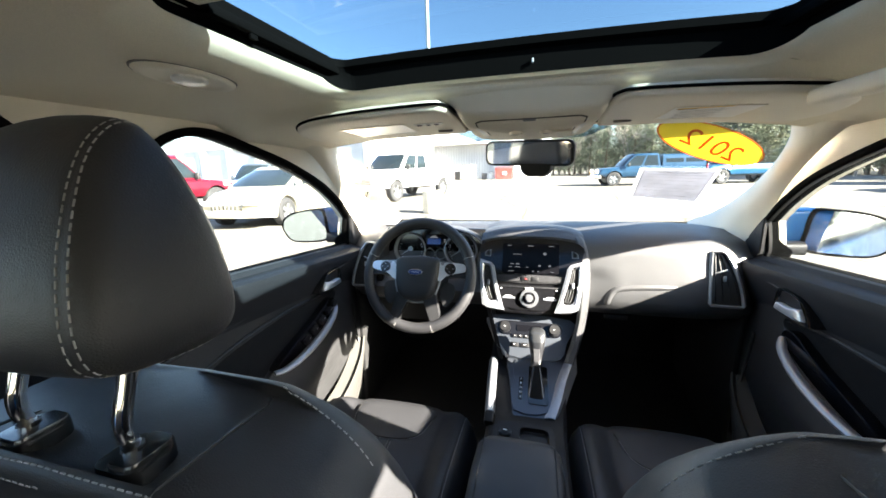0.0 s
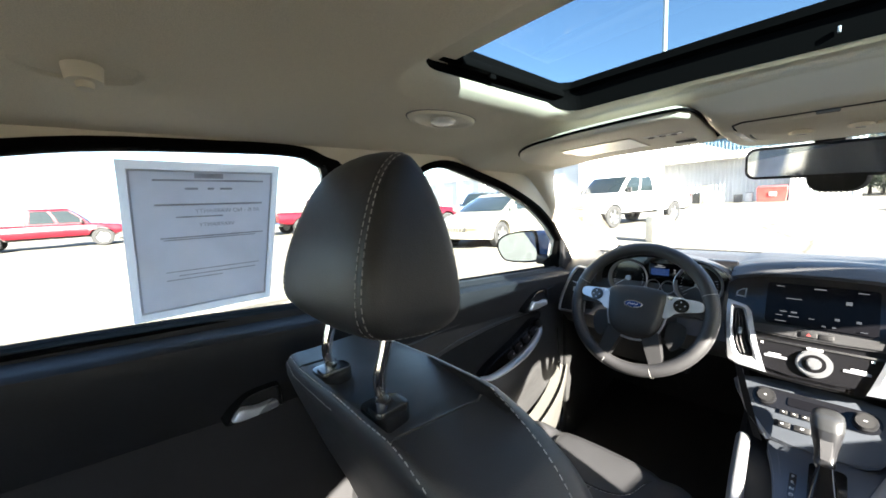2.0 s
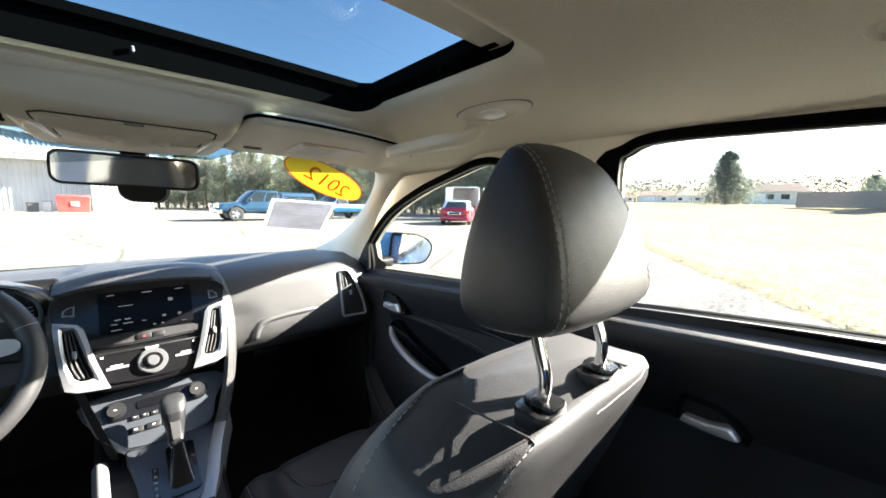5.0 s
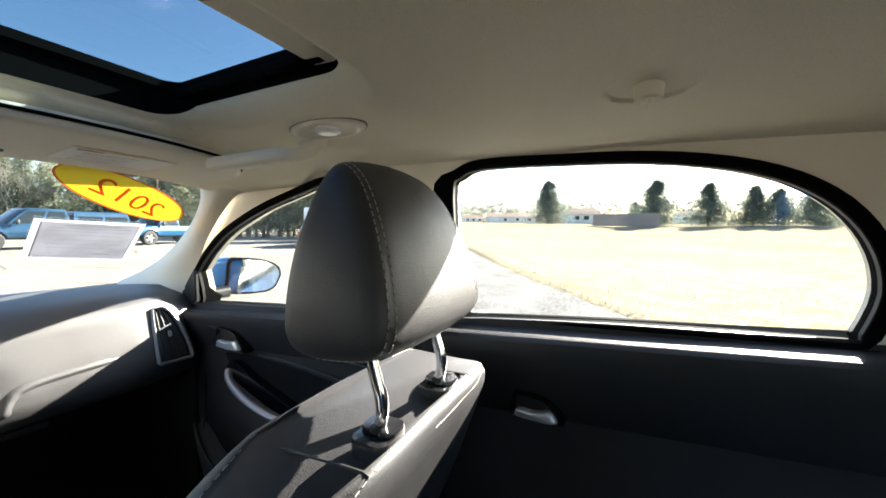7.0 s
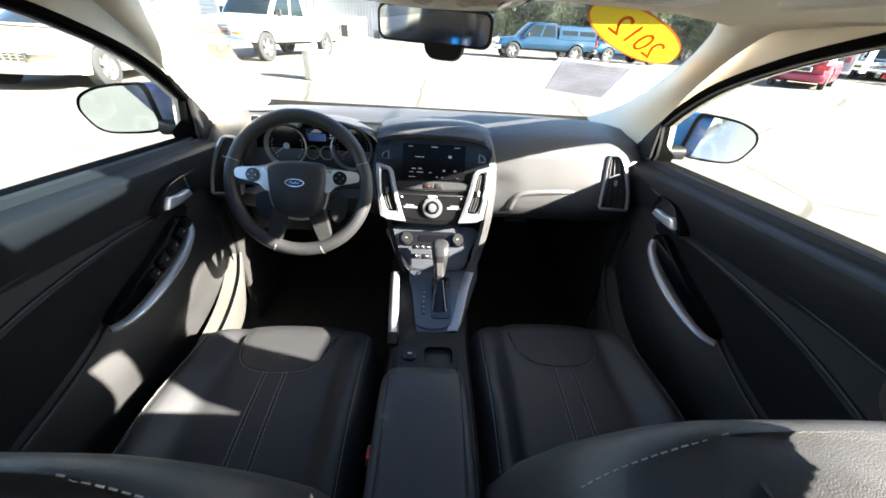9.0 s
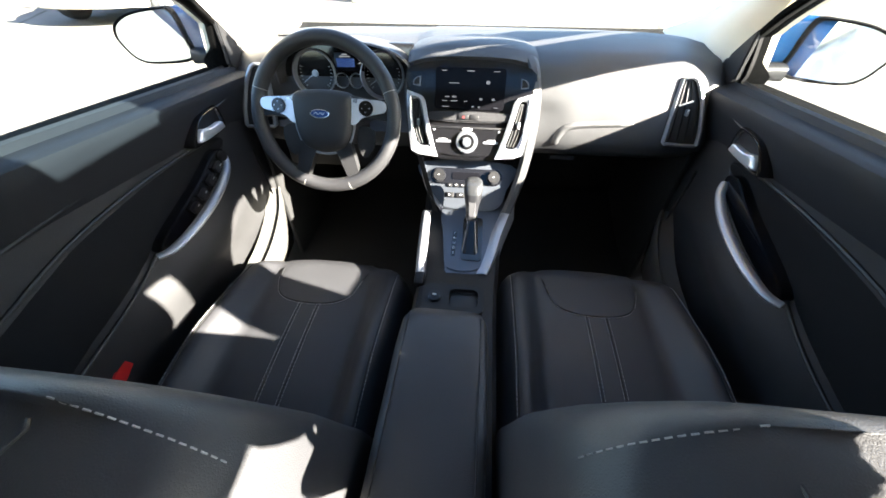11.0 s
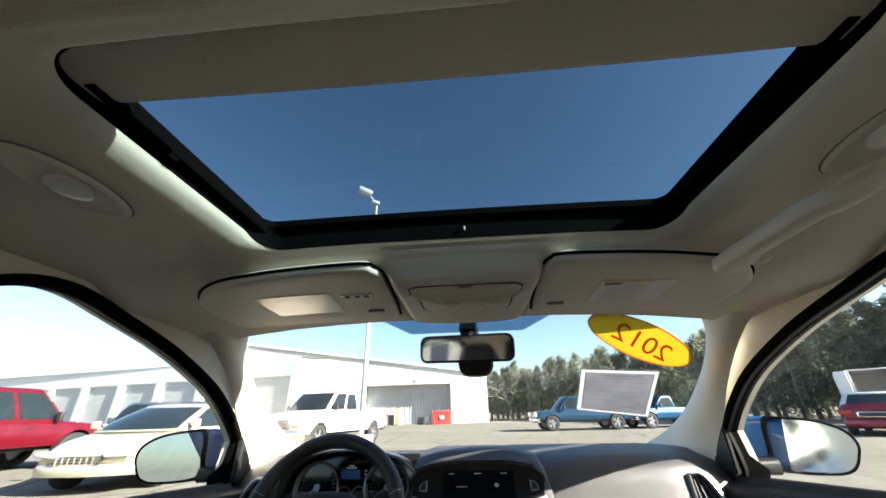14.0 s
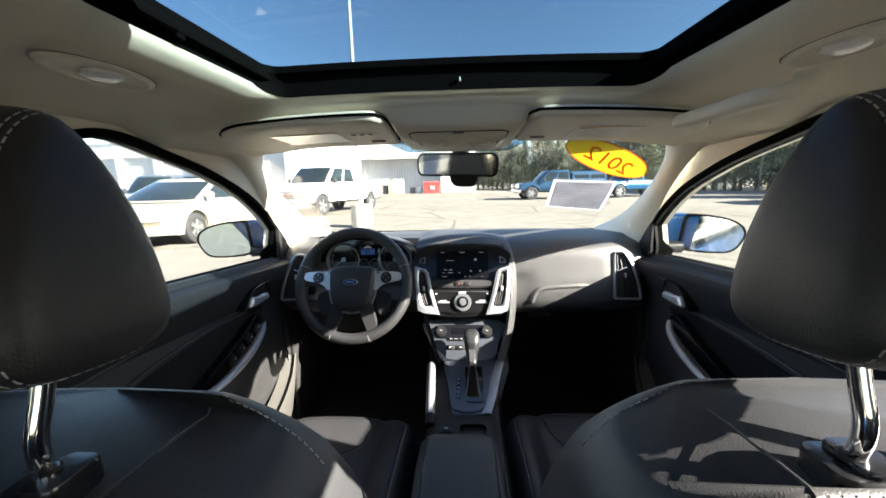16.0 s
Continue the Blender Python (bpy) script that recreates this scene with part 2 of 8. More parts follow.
def sheet(bm, rows, wrap_u=False, wrap_v=False, mat=0):
    """Faces between rows of points, all of one length."""
    vs = [[bm.verts.new(p) for p in r] for r in rows]
    nu, nv = len(vs), len(vs[0])
    for i in range(nu if wrap_u else nu - 1):
        for j in range(nv if wrap_v else nv - 1):
            q = [vs[i][j], vs[(i + 1) % nu][j], vs[(i + 1) % nu][(j + 1) % nv], vs[i][(j + 1) % nv]]
            try:
                bm.faces.new(q).material_index = mat
            except ValueError:
                pass
    return vs


def loft(bm, sections, cap=True, mat=0):
    vs = sheet(bm, sections, wrap_v=True, mat=mat)
    if cap:
        for r in (vs[0], vs[-1]):
            try:
                bm.faces.new(r).material_index = mat
            except ValueError:
                pass
    return vs


def smooth_path(pts, n=8, closed=False):
    """Catmull-Rom through the points."""
    pts = [Vector(p) for p in pts]
    k = len(pts)
    out = []
    for i in range(k if closed else k - 1):
        p = [pts[(i + d) % k] if closed else pts[min(max(i + d, 0), k - 1)] for d in (-1, 0, 1, 2)]
        for s in range(n):
            t = s / n
            out.append(0.5 * (2 * p[1] + (p[2] - p[0]) * t + (2 * p[0] - 5 * p[1] + 4 * p[2] - p[3]) * t * t + (3 * p[1] - p[0] - 3 * p[2] + p[3]) * t ** 3))
    if not closed:
        out.append(pts[-1])
    return out


def ring(r, n=10):
    return [(r * math.cos(2 * math.pi * i / n), r * math.sin(2 * math.pi * i / n)) for i in range(n)]


def sweep(bm, path, profile, closed=False, up=(0, 0, 1), mat=0, taper=None):
    """A profile (points across, above) carried along a path."""
    path = [Vector(p) for p in path]
    up = Vector(up)
    secs = []
    k = len(path)
    for i, p in enumerate(path):
        a = path[(i - 1) % k] if closed or i else path[i]
        b = path[(i + 1) % k] if closed or i < k - 1 else path[i]
        t = (b - a).normalized()
        side = t.cross(up)
        side = side.normalized() if side.length > 1e-6 else Vector((1, 0, 0))
        over = side.cross(t)
        s = taper(i / max(1, k - 1)) if taper else 1
        secs.append([p + side * (u * s) + over * (v * s) for u, v in profile])
    if closed:
        sheet(bm, secs, wrap_u=True, wrap_v=True, mat=mat)
    else:
        loft(bm, secs, mat=mat)


def rbox(bm, centre, size, r=0.004, seg=2, turn=(0, 0, 0), mat=0):
    """A box with rounded edges, added to bm."""
    t = bmesh.new()
    bmesh.ops.create_cube(t, size=1)
    for v in t.verts:
        v.co = Vector((v.co.x * size[0], v.co.y * size[1], v.co.z * size[2]))
    if r:
        bmesh.ops.bevel(t, geom=list(t.edges), offset=min(r, 0.49 * min(size)), segments=seg, profile=0.5, affect="EDGES")
    add(bm, t, pose(*centre, *turn), mat)


def add(bm, t, m=Matrix(), mat=0):
    t.transform(m)
    me = bpy.data.meshes.new("tmp")
    t.to_mesh(me)
    t.free()
    k = len(bm.faces)
    bm.from_mesh(me)
    bpy.data.meshes.remove(me)
    if mat:
        bm.faces.ensure_lookup_table()
        for f in bm.faces[k:]:
            f.material_index = mat


def disc_solid(bm, r, depth, at=(0, 0, 0), turn=(0, 0, 0), n=28, bevel=0.0, r2=None, mat=0):
    t = bmesh.new()
    bmesh.ops.create_cone(t, cap_ends=True, segments=n, radius1=r, radius2=r if r2 is None else r2, depth=depth)
    if bevel:
        bmesh.ops.bevel(t, geom=[e for e in t.edges if len(e.link_faces) == 2 and any(len(f.verts) > 4 for f in e.link_faces)], offset=bevel, segments=2, affect="EDGES")
    add(bm, t, pose(*at, *turn), mat)


def plate(bm, outline, depth, m=Matrix(), bevel=0.0, mat=0, holes=()):
    """A flat piece of any outline (x, y), of that depth along -z, with holes through it."""
    t = bmesh.new()
    edges = []
    for loop in (outline, *holes):
        vs = [t.verts.new((x, y, 0)) for x, y in loop]
        edges += [t.edges.new((vs[i], vs[(i + 1) % len(vs)])) for i in range(len(vs))]
    bmesh.ops.triangle_fill(t, use_beauty=True, use_dissolve=False, edges=edges)
    top = list(t.faces)
    res = bmesh.ops.extrude_face_region(t, geom=top)
    bmesh.ops.translate(t, verts=[g for g in res["geom"] if isinstance(g, bmesh.types.BMVert)], vec=(0, 0, -depth))
    bmesh.ops.recalc_face_normals(t, faces=t.faces)
    if bevel:
        rim = [e for e in t.edges if len(e.link_faces) == 2 and e.calc_face_angle(0) > 1.0 and abs(e.verts[0].co.z - e.verts[1].co.z) < 1e-6]
        bmesh.ops.bevel(t, geom=rim, offset=bevel, segments=2, affect="EDGES", clamp_overlap=True)
    add(bm, t, m, mat)


def rrect(w, h, r, n=5, cx=0.0, cy=0.0):
    out = []
    for k, (sx, sy) in enumerate(((1, 1), (-1, 1), (-1, -1), (1, -1))):
        for i in range(n + 1):
            a = math.pi / 2 * (k + i / n)
            out.append((cx + sx * (w / 2 - r) + r * math.cos(a), cy + sy * (h / 2 - r) + r * math.sin(a)))
    return out


def ellipse(a, b, n=28, cx=0.0, cy=0.0):
    return [(cx + a * math.cos(2 * math.pi * i / n), cy + b * math.sin(2 * math.pi * i / n)) for i in range(n)]


def dashes(bm, path, length=0.006, gap=0.0035, r=0.0008):
    """Stitches along a path."""
    path = [Vector(p) for p in path]
    run, s, pts = 0.0, [0.0], path
    for a, b in zip(pts, pts[1:]):
        run += (b - a).length
        s.append(run)

    def at(d):
        for i in range(len(s) - 1):
            if s[i + 1] >= d:
                return pts[i].lerp(pts[i + 1], (d - s[i]) / max(1e-9, s[i + 1] - s[i]))
        return pts[-1]
    d = 0.0
    while d + length < run:
        sweep(bm, [at(d), at(d + length / 2), at(d + length)], ring(r, 5))
        d += length + gap


def text_mesh(body, size, depth=0.0005, shear=0.0, font_scale=(1, 1)):
    cu = bpy.data.curves.new("text", "FONT")
    cu.body, cu.size, cu.align_x, cu.align_y, cu.extrude = body, size, "CENTER", "CENTER", depth
    cu.shear = shear
    ob = new("text", cu)
    bpy.context.view_layer.update()
    me = bpy.data.meshes.new_from_object(ob.evaluated_get(bpy.context.evaluated_depsgraph_get()))
    bpy.data.objects.remove(ob)
    bpy.data.curves.remove(cu)
    bm = bmesh.new()
    bm.from_mesh(me)
    bpy.data.meshes.remove(me)
    return bm


def lerp(a, b, t):
    return a + (b - a) * t


def curve_at(pts, x):
    """A value between (place, value) pairs, smoothed."""
    if x <= pts[0][0]:
        return pts[0][1]
    for (a, u), (b, v) in zip(pts, pts[1:]):
        if x <= b:
            t = (x - a) / (b - a)
            return lerp(u, v, t * t * (3 - 2 * t))
    return pts[-1][1]

# ---------------------------------------------------------------- the car's shell
def side_x(z):
    return 0.70 - 0.22 * max(0.0, z - 0.95)


def sill_z(y):
    return 0.984 - 0.074 * (y - 0.25)


REAR_WINDOW = [(-0.300, 1.027), (-0.312, 1.10), (-0.290, 1.168), (-0.240, 1.224), (-0.165, 1.260), (-0.05, 1.281), (0.10, 1.288), (0.215, 1.289), (0.262, 1.276), (0.285, 1.235), (0.287, 0.985), (0.00, 1.010)]
FRONT_WINDOW = [(0.450, 0.967), (0.440, 1.10), (0.452, 1.19), (0.480, 1.243), (0.53, 1.273), (0.60, 1.280), (0.70, 1.258), (0.85, 1.219), (1.02, 1.156), (1.140, 1.088), (1.222, 1.028), (1.230, 0.914), (0.80, 0.944)]


def rounded(outline, n=4, sharp=()):
    """Closes an outline of corners into a smooth one; corners named in sharp stay."""
    pts = [Vector((*p, 0)) for p in outline]
    k, out = len(pts), []
    for i in range(k):
        p0, p1, p2, p3 = (pts[(i + d) % k] for d in (-1, 0, 1, 2))
        if i in sharp:
            p0 = p1
        if (i + 1) % k in sharp:
            p3 = p2
        for s in range(n):
            t = s / n
            q = 0.5 * (2 * p1 + (p2 - p0) * t + (2 * p0 - 5 * p1 + 4 * p2 - p3) * t * t + (3 * p1 - p0 - 3 * p2 + p3) * t ** 3)
            out.append((q.x, q.y))
    return out


REAR_OUT, FRONT_OUT = rounded(REAR_WINDOW, sharp=(0, 10)), rounded(FRONT_WINDOW, sharp=(0, 10, 11))


def on_side(s, y, z, inset=0.0):
    return Vector((s * (side_x(z) - inset), y, z))


def side_panel(s, name, label):
    """The trimmed inner side of the body above the doors' sills, with both windows cut through it."""
    bm = bmesh.new()
    outer = [(-0.98, 0.93), (-0.98, 1.30), (-0.85, 1.34), (0.60, 1.350), (0.74, 1.335), (0.92, 1.275), (1.08, 1.185), (1.20, 1.095), (1.275, 1.01), (1.295, 0.90)]
    edges = []
    for loop in (outer, REAR_OUT, FRONT_OUT):
        vs = [bm.verts.new((0, y, z)) for y, z in loop]
        edges += [bm.edges.new((vs[i], vs[(i + 1) % len(vs)])) for i in range(len(vs))]
    bmesh.ops.triangle_fill(bm, use_beauty=True, use_dissolve=False, edges=edges)
    res = bmesh.ops.extrude_face_region(bm, geom=list(bm.faces))
    moved = {g for g in res["geom"] if isinstance(g, bmesh.types.BMVert)}
    for v in bm.verts:
        v.co.x = s * (side_x(v.co.z) + (0.045 if v in moved else 0.0))
    return tagged(part(name, bm, LINER_PLASTIC, smooth=False), label, "wall", kind="structure")


side_panel(-1, "wall_left", "beige plastic pillar trim along the car's side")
side_panel(1, "wall_right", "beige plastic pillar trim along the car's side")


# headliner with the opening of the sunroof
def roof_z(x, y):
    mid = curve_at([(-0.98, 1.29), (-0.5, 1.327), (0.0, 1.337), (0.56, 1.338), (0.616, 1.336), (0.648, 1.316), (0.675, 1.311), (0.75, 1.309), (0.86, 1.305), (0.96, 1.298)], y)
    return mid - 0.037 * (abs(x) / 0.63) ** 3


ROOF_MID = 0.436
HOLE = [Vector((x, y)) for x, y in rrect(0.676, 0.352, 0.045, 10, 0, ROOF_MID)]


def to_edge(p):
    """From the opening's middle through p to the headliner's edge."""
    d = p - Vector((0, ROOF_MID))
    x0, y0, y1 = 0.636, -0.98, 0.955
    k = min((x0 / abs(d.x)) if d.x else 99, ((y1 - ROOF_MID) / d.y) if d.y > 0 else 99, ((y0 - ROOF_MID) / d.y) if d.y < 0 else 99)
    return Vector((0, ROOF_MID)) + d * k


loop = []
for i, p in enumerate(HOLE):
    q = HOLE[(i + 1) % len(HOLE)]
    k = max(1, int((q - p).length / 0.035))
    loop += [p.lerp(q, j / k) for j in range(k)]
rim = [to_edge(p) for p in loop]
for corner in ((0.636, 0.955), (-0.636, 0.955), (0.636, -0.98), (-0.636, -0.98)):
    c = Vector(corner)
    rim[min(range(len(rim)), key=lambda i: (rim[i] - c).length)] = c
away = []
for i in range(len(loop)):
    t = (loop[(i + 1) % len(loop)] - loop[i - 1]).normalized()
    n = Vector((t.y, -t.x))
    away.append(n if n.dot(loop[i] - Vector((0, ROOF_MID))) > 0 else -n)
# the fabric rolls up into the opening, more sharply along the front edge
def front(y):
    return min(1.0, max(0.0, (y - 0.567) / 0.045))


def roll(n):
    return 0.012 if n.y > 0.7 else 0.030


bm = bmesh.new()
rows = []
for d, dz in ((0.001, 0.025), (0.003, 0.019), (0.009, 0.0135), (0.017, 0.0085), (0.027, 0.0040), (0.040, 0.0008)):
    rows.append([(p.x + n.x * d, p.y + n.y * min(d, roll(n)), roof_z(p.x + n.x * d, p.y + n.y * min(d, roll(n))) + dz * (1 - 0.6 * front(p.y))) for p, n in zip(loop, away)])
for k in range(1, 17):
    t = (k / 16) ** 1.35
    pts = [(p + Vector((n.x * 0.040, n.y * roll(n)))).lerp(r, t) for p, n, r in zip(loop, away, rim)]
    rows.append([(p.x, p.y, roof_z(p.x, p.y)) for p in pts])
sheet(bm, rows, wrap_v=True)
tagged(part("ceiling", bm, LINER, angle=60), "light beige fabric headliner of a car roof", "ceiling", kind="structure")
bm = bmesh.new()
rows = []
for t in (0.0, 0.25, 0.5, 0.8, 1.0):
    pts = [p.lerp(r * 1.02, t) for p, r in zip(loop, rim)]
    rows.append([(p.x, p.y, roof_z(p.x, p.y) + 0.062) for p in pts])
rows.append([(r.x * 1.10, r.y * 1.03, roof_z(r.x, r.y) + 0.012) for r in rim])
sheet(bm, rows, wrap_v=True)
tagged(part("roof_skin", bm, BODY_BLUE), "blue painted outer roof skin of the car", "roof", kind="structure")

# sunroof: frame, glass, sliding shade, rails
sunroof = thing("sunroof", "open-shade sunroof with tinted glass in a black frame", "sunroof", (0, ROOF_MID, 1.40))


def in_roof(bm):
    bm.transform(Matrix.Translation((0, -ROOF_MID, -1.40)))
    return bm


def bowed(p, z0=1.398):
    return (p[0], p[1] + 0.006 * (1 - (p[0] / 0.34) ** 2) * (1 if p[1] > 0.5 else 0.3), z0 + 0.008 * (1 - (p[0] / 0.36) ** 2))


bm = bmesh.new()
lip = [Vector(q) for q in rrect(0.654, 0.401, 0.018, 10, 0, 0.3985)]
dense_i, dense_o = [], []
for i in range(len(lip)):
    for j in range(6):
        dense_i.append(lip[i].lerp(lip[(i + 1) % len(lip)], j / 6))
        dense_o.append(HOLE[i].lerp(HOLE[(i + 1) % len(HOLE)], j / 6))
rows = [[bowed(p, 1.389) for p in dense_i], [bowed(p, 1.378) for p in dense_i], [bowed(p.lerp(q, 0.75), 1.373) for p, q in zip(dense_i, dense_o)]]
rows.append([(q.x * 1.006, q.y, roof_z(q.x, q.y) + 0.034 - 0.008 * front(q.y)) for q in dense_o])
rows.append([(q.x * 0.998, q.y - 0.001 * (1 if q.y > ROOF_MID else -1), roof_z(q.x, q.y) + 0.0255 - 0.0150 * front(q.y)) for q in dense_o])
rows.append([(q.x * 1.004, q.y + 0.002 * (1 if q.y > ROOF_MID else -1), roof_z(q.x, q.y) + 0.0255 - 0.0150 * front(q.y)) for q in dense_o])
sheet(bm, rows, wrap_v=True)
part("frame", in_roof(bm), FRAME_BLACK, sunroof, "black sunroof frame")
bm = bmesh.new()
n = 12
sheet(bm, [[bowed((lerp(-0.36, 0.36, i / n), y), 1.389) for i in range(n + 1)] for y in (0.16, 0.30, 0.42, 0.54, 0.635)])
part("glass", in_roof(bm), TINTED, sunroof, "dark tinted glass")
bm = bmesh.new()
sheet(bm, [[(lerp(-0.340, 0.340, i / n), y + 0.012 * (1 - (lerp(-1, 1, i / n)) ** 2), z + 0.010 * (1 - (lerp(-1, 1, i / n)) ** 2)) for i in range(n + 1)] for y, z in ((0.24, 1.366), (0.320, 1.369), (0.326, 1.372), (0.324, 1.378))])
part("shade", in_roof(bm), LINER, sunroof, "beige sliding sun shade, pushed back")
for s in (-1, 1):
    bm = bmesh.new()
    rbox(bm, (s * 0.330, 0.45, 1.374), (0.012, 0.30, 0.012), 0.002)
    rbox(bm, (s * 0.324, 0.36, 1.371), (0.010, 0.06, 0.010), 0.002)
    rbox(bm, (s * 0.328, 0.40, 1.368), (0.005, 0.012, 0.012), 0.001)
    part("rail", in_roof(bm), FRAME_BLACK, sunroof)
bm = bmesh.new()
rbox(bm, (0.008, 0.608, 1.362), (0.003, 0.005, 0.007), 0.001)
part("marker", in_roof(bm), WHITE_MARK, sunroof)

# windscreen
def on_screen(x, y, lift=0.0):
    return Vector((x, y + 0.458 * lift, 1.33 - 0.5143 * (y - 0.90) + 0.889 * lift))


PILLAR_IN = [(0.46, 0.937), (0.530, 0.948), (0.575, 0.998), (0.612, 1.07), (0.648, 1.19), (0.672, 1.36), (0.662, 1.50), (0.615, 1.60)]
bm = bmesh.new()
sheet(bm, [[on_screen(lerp(-1, 1, i / 16) * (0.62 + 0.2 * (y - 0.9)), y) for i in range(17)] for y in (0.90, 1.1, 1.3, 1.5, 1.66)])
ws = tagged(part("window_screen", bm, SCREEN_GLASS), "clear raked windscreen with a dark dotted band behind the mirror", "windscreen", kind="structure")
ws.visible_shadow = False
bm = bmesh.new()
sheet(bm, [[on_screen(x * k, y, -0.002) for x in (-1, -0.5, 0, 0.5, 1)] for y, k in ((0.925, 0.246), (0.946, 0.222), (1.006, 0.142))])
DOTBAND = pane_glass("dotted_band", (0.15, 0.235, 0.32))
part("dotted_band", bm, DOTBAND, ws, "blue-black dotted shade band")

# front pillars, header and bulkhead
for s, nm in ((-1, "pillar_trim_left"), (1, "pillar_trim_right")):
    bm = bmesh.new()
    a = smooth_path([on_screen(s * x, y, -0.004) for x, y in PILLAR_IN], 5)
    b = smooth_path([(s * x, y, z) for x, y, z in ((0.50, 0.80, 1.308), (0.575, 0.80, 1.296), (0.612, 0.83, 1.284), (0.622, 0.93, 1.250), (0.640, 1.05, 1.175), (0.665, 1.16, 1.090), (0.690, 1.245, 0.985), (0.692, 1.26, 0.91))], 5)
    rows = []
    for k in range(7):
        t = k / 6
        rows.append([p.lerp(q, t) + Vector((-s * 0.018, -0.012, -0.006)) * math.sin(math.pi * t) for p, q in zip(a, b)])
    rows.insert(0, [p + Vector((s * 0.012, 0.02, 0.004)) for p in a])
    sheet(bm, rows)
    tagged(part(nm, bm, LINER_PLASTIC, angle=60), "beige windscreen pillar trim", "pillar", kind="structure")
bm = bmesh.new()
rows = []
for y, z in ((0.925, 1.326), (0.948, 1.310), (0.940, 1.301), (0.915, 1.302), (0.86, 1.309)):
    rows.append([(x, y, z - 0.022 * (abs(x) / 0.6) ** 3) for x in [lerp(-0.60, 0.60, i / 16) for i in range(17)]])
sheet(bm, rows)
tagged(part("header_trim", bm, LINER_PLASTIC), "beige trim over the windscreen", "trim", kind="structure")

bm = bmesh.new()
sheet(bm, [[(x, y, z) for x in (-0.78, 0, 0.78)] for y, z in ((1.70, 0.955), (1.72, 0.60), (1.68, 0.30), (1.40, 0.21), (0.90, 0.19), (-0.2, 0.20), (-0.45, 0.24), (-1.0, 0.30))])
tagged(part("floor", bm, CARPET), "black carpeted floor and footwells", "floor", kind="structure")
bm = bmesh.new()
outer = [(-0.74, 0.25), (0.74, 0.25), (0.72, 0.95), (0.645, 1.29), (0.4, 1.315), (-0.4, 1.315), (-0.645, 1.29), (-0.72, 0.95)]
plate(bm, outer, 0.04, pose(0, -0.985, 0, 90, 0, 0), holes=[rrect(1.02, 0.25, 0.05, 4, 0, 1.135)])
tagged(part("wall_rear", bm, HARD, smooth=False), "dark trimmed rear wall of the cabin", "wall", kind="structure")
for s, nm in ((-1, "wall_lower_left"), (1, "wall_lower_right")):
    bm = bmesh.new()
    rbox(bm, (s * 0.765, 0.36, 0.545), (0.04, 2.75, 0.66), 0.005, 1)
    tagged(part(nm, bm, BODY_BLUE), "blue painted lower body side", "wall", kind="structure")

# dark side walls of the front footwells
for s in (-1, 1):
    bm = bmesh.new()
    rbox(bm, (s * 0.668, 1.50, 0.53), (0.016, 0.56, 0.74), 0.004)
    tagged(part("kick_panel_left" if s < 0 else "kick_panel_right", bm, CARPET), "black carpeted side wall of the footwell", "wall", kind="structure")

# ---------------------------------------------------------------- doors
DOOR_X = [(0.22, 0.700), (0.38, 0.685), (0.52, 0.668), (0.63, 0.662), (0.70, 0.668), (0.78, 0.672), (0.86, 0.668), (0.92, 0.648), (0.945, 0.652), (0.960, 0.664), (0.968, 0.700)]


def door_x(z, y, rear):
    d = curve_at(DOOR_X, z - (sill_z(y) - 0.965))
    return d + (0.022 if rear else 0.0)


def grown(outline, d):
    """A closed outline moved outwards by d."""
    k, out = len(outline), []
    cy, cz = sum(p[0] for p in outline) / k, sum(p[1] for p in outline) / k
    for i in range(k):
        t = Vector((outline[(i + 1) % k][0] - outline[i - 1][0], outline[(i + 1) % k][1] - outline[i - 1][1])).normalized()
        q = Vector((t.y, -t.x))
        if q.dot(Vector((outline[i][0] - cy, outline[i][1] - cz))) < 0:
            q = -q
        out.append((outline[i][0] + q.x * d, outline[i][1] + q.y * d))
    return out


def frame_of(s, outline, rear):
    """A door's black window surround with its reveal, and the seal at the glass."""
    b1, b2 = bmesh.new(), bmesh.new()
    low = min(z for _, z in outline) + 0.045
    rows = []
    for d, inset in ((-0.004, -0.026), (-0.005, -0.012), (-0.004, 0.003), (-0.001, 0.006), (0.007, 0.006), (0.011, 0.004), (0.013, -0.004)):
        row = []
        for (y, z), (y0, z0) in zip(grown(outline, d), outline):
            if rear and d > 0:
                y += 2.2 * (y - y0) * min(1.0, max(0.0, (y0 - 0.255) / 0.028))
            row.append(on_side(s, y, z if z0 > low else max(z, z0 - 0.004), -0.060 if inset < -0.02 and z0 <= low else inset))
        rows.append(row)
    sheet(b1, rows, wrap_v=True)
    sweep(b2, [on_side(s, y, z, -0.004) for y, z in outline], [(-0.006, -0.004), (-0.006, 0.004), (0.004, 0.006), (0.004, -0.004)], closed=True, up=(-s, 0, 0))
    return b1, b2


def ledge(s, y0, y1, x0):
    """The rounded top of a door trim, from the panel to the glass."""
    bm = bmesh.new()
    ys = [lerp(y0, y1, i / 24) for i in range(25)]
    sheet(bm, [[(s * x, y, sill_z(y) + dz) for y in ys] for x, dz in ((x0 + 0.056, -0.165), (x0 + 0.034, -0.120), (x0 + 0.017, -0.075), (x0 + 0.007, -0.042), (x0 + 0.003, -0.022), (x0 + 0.005, -0.011), (x0 + 0.014, -0.005), (x0 + 0.034, -0.004), (0.678, -0.001), (0.684, 0.011))])
    return bm


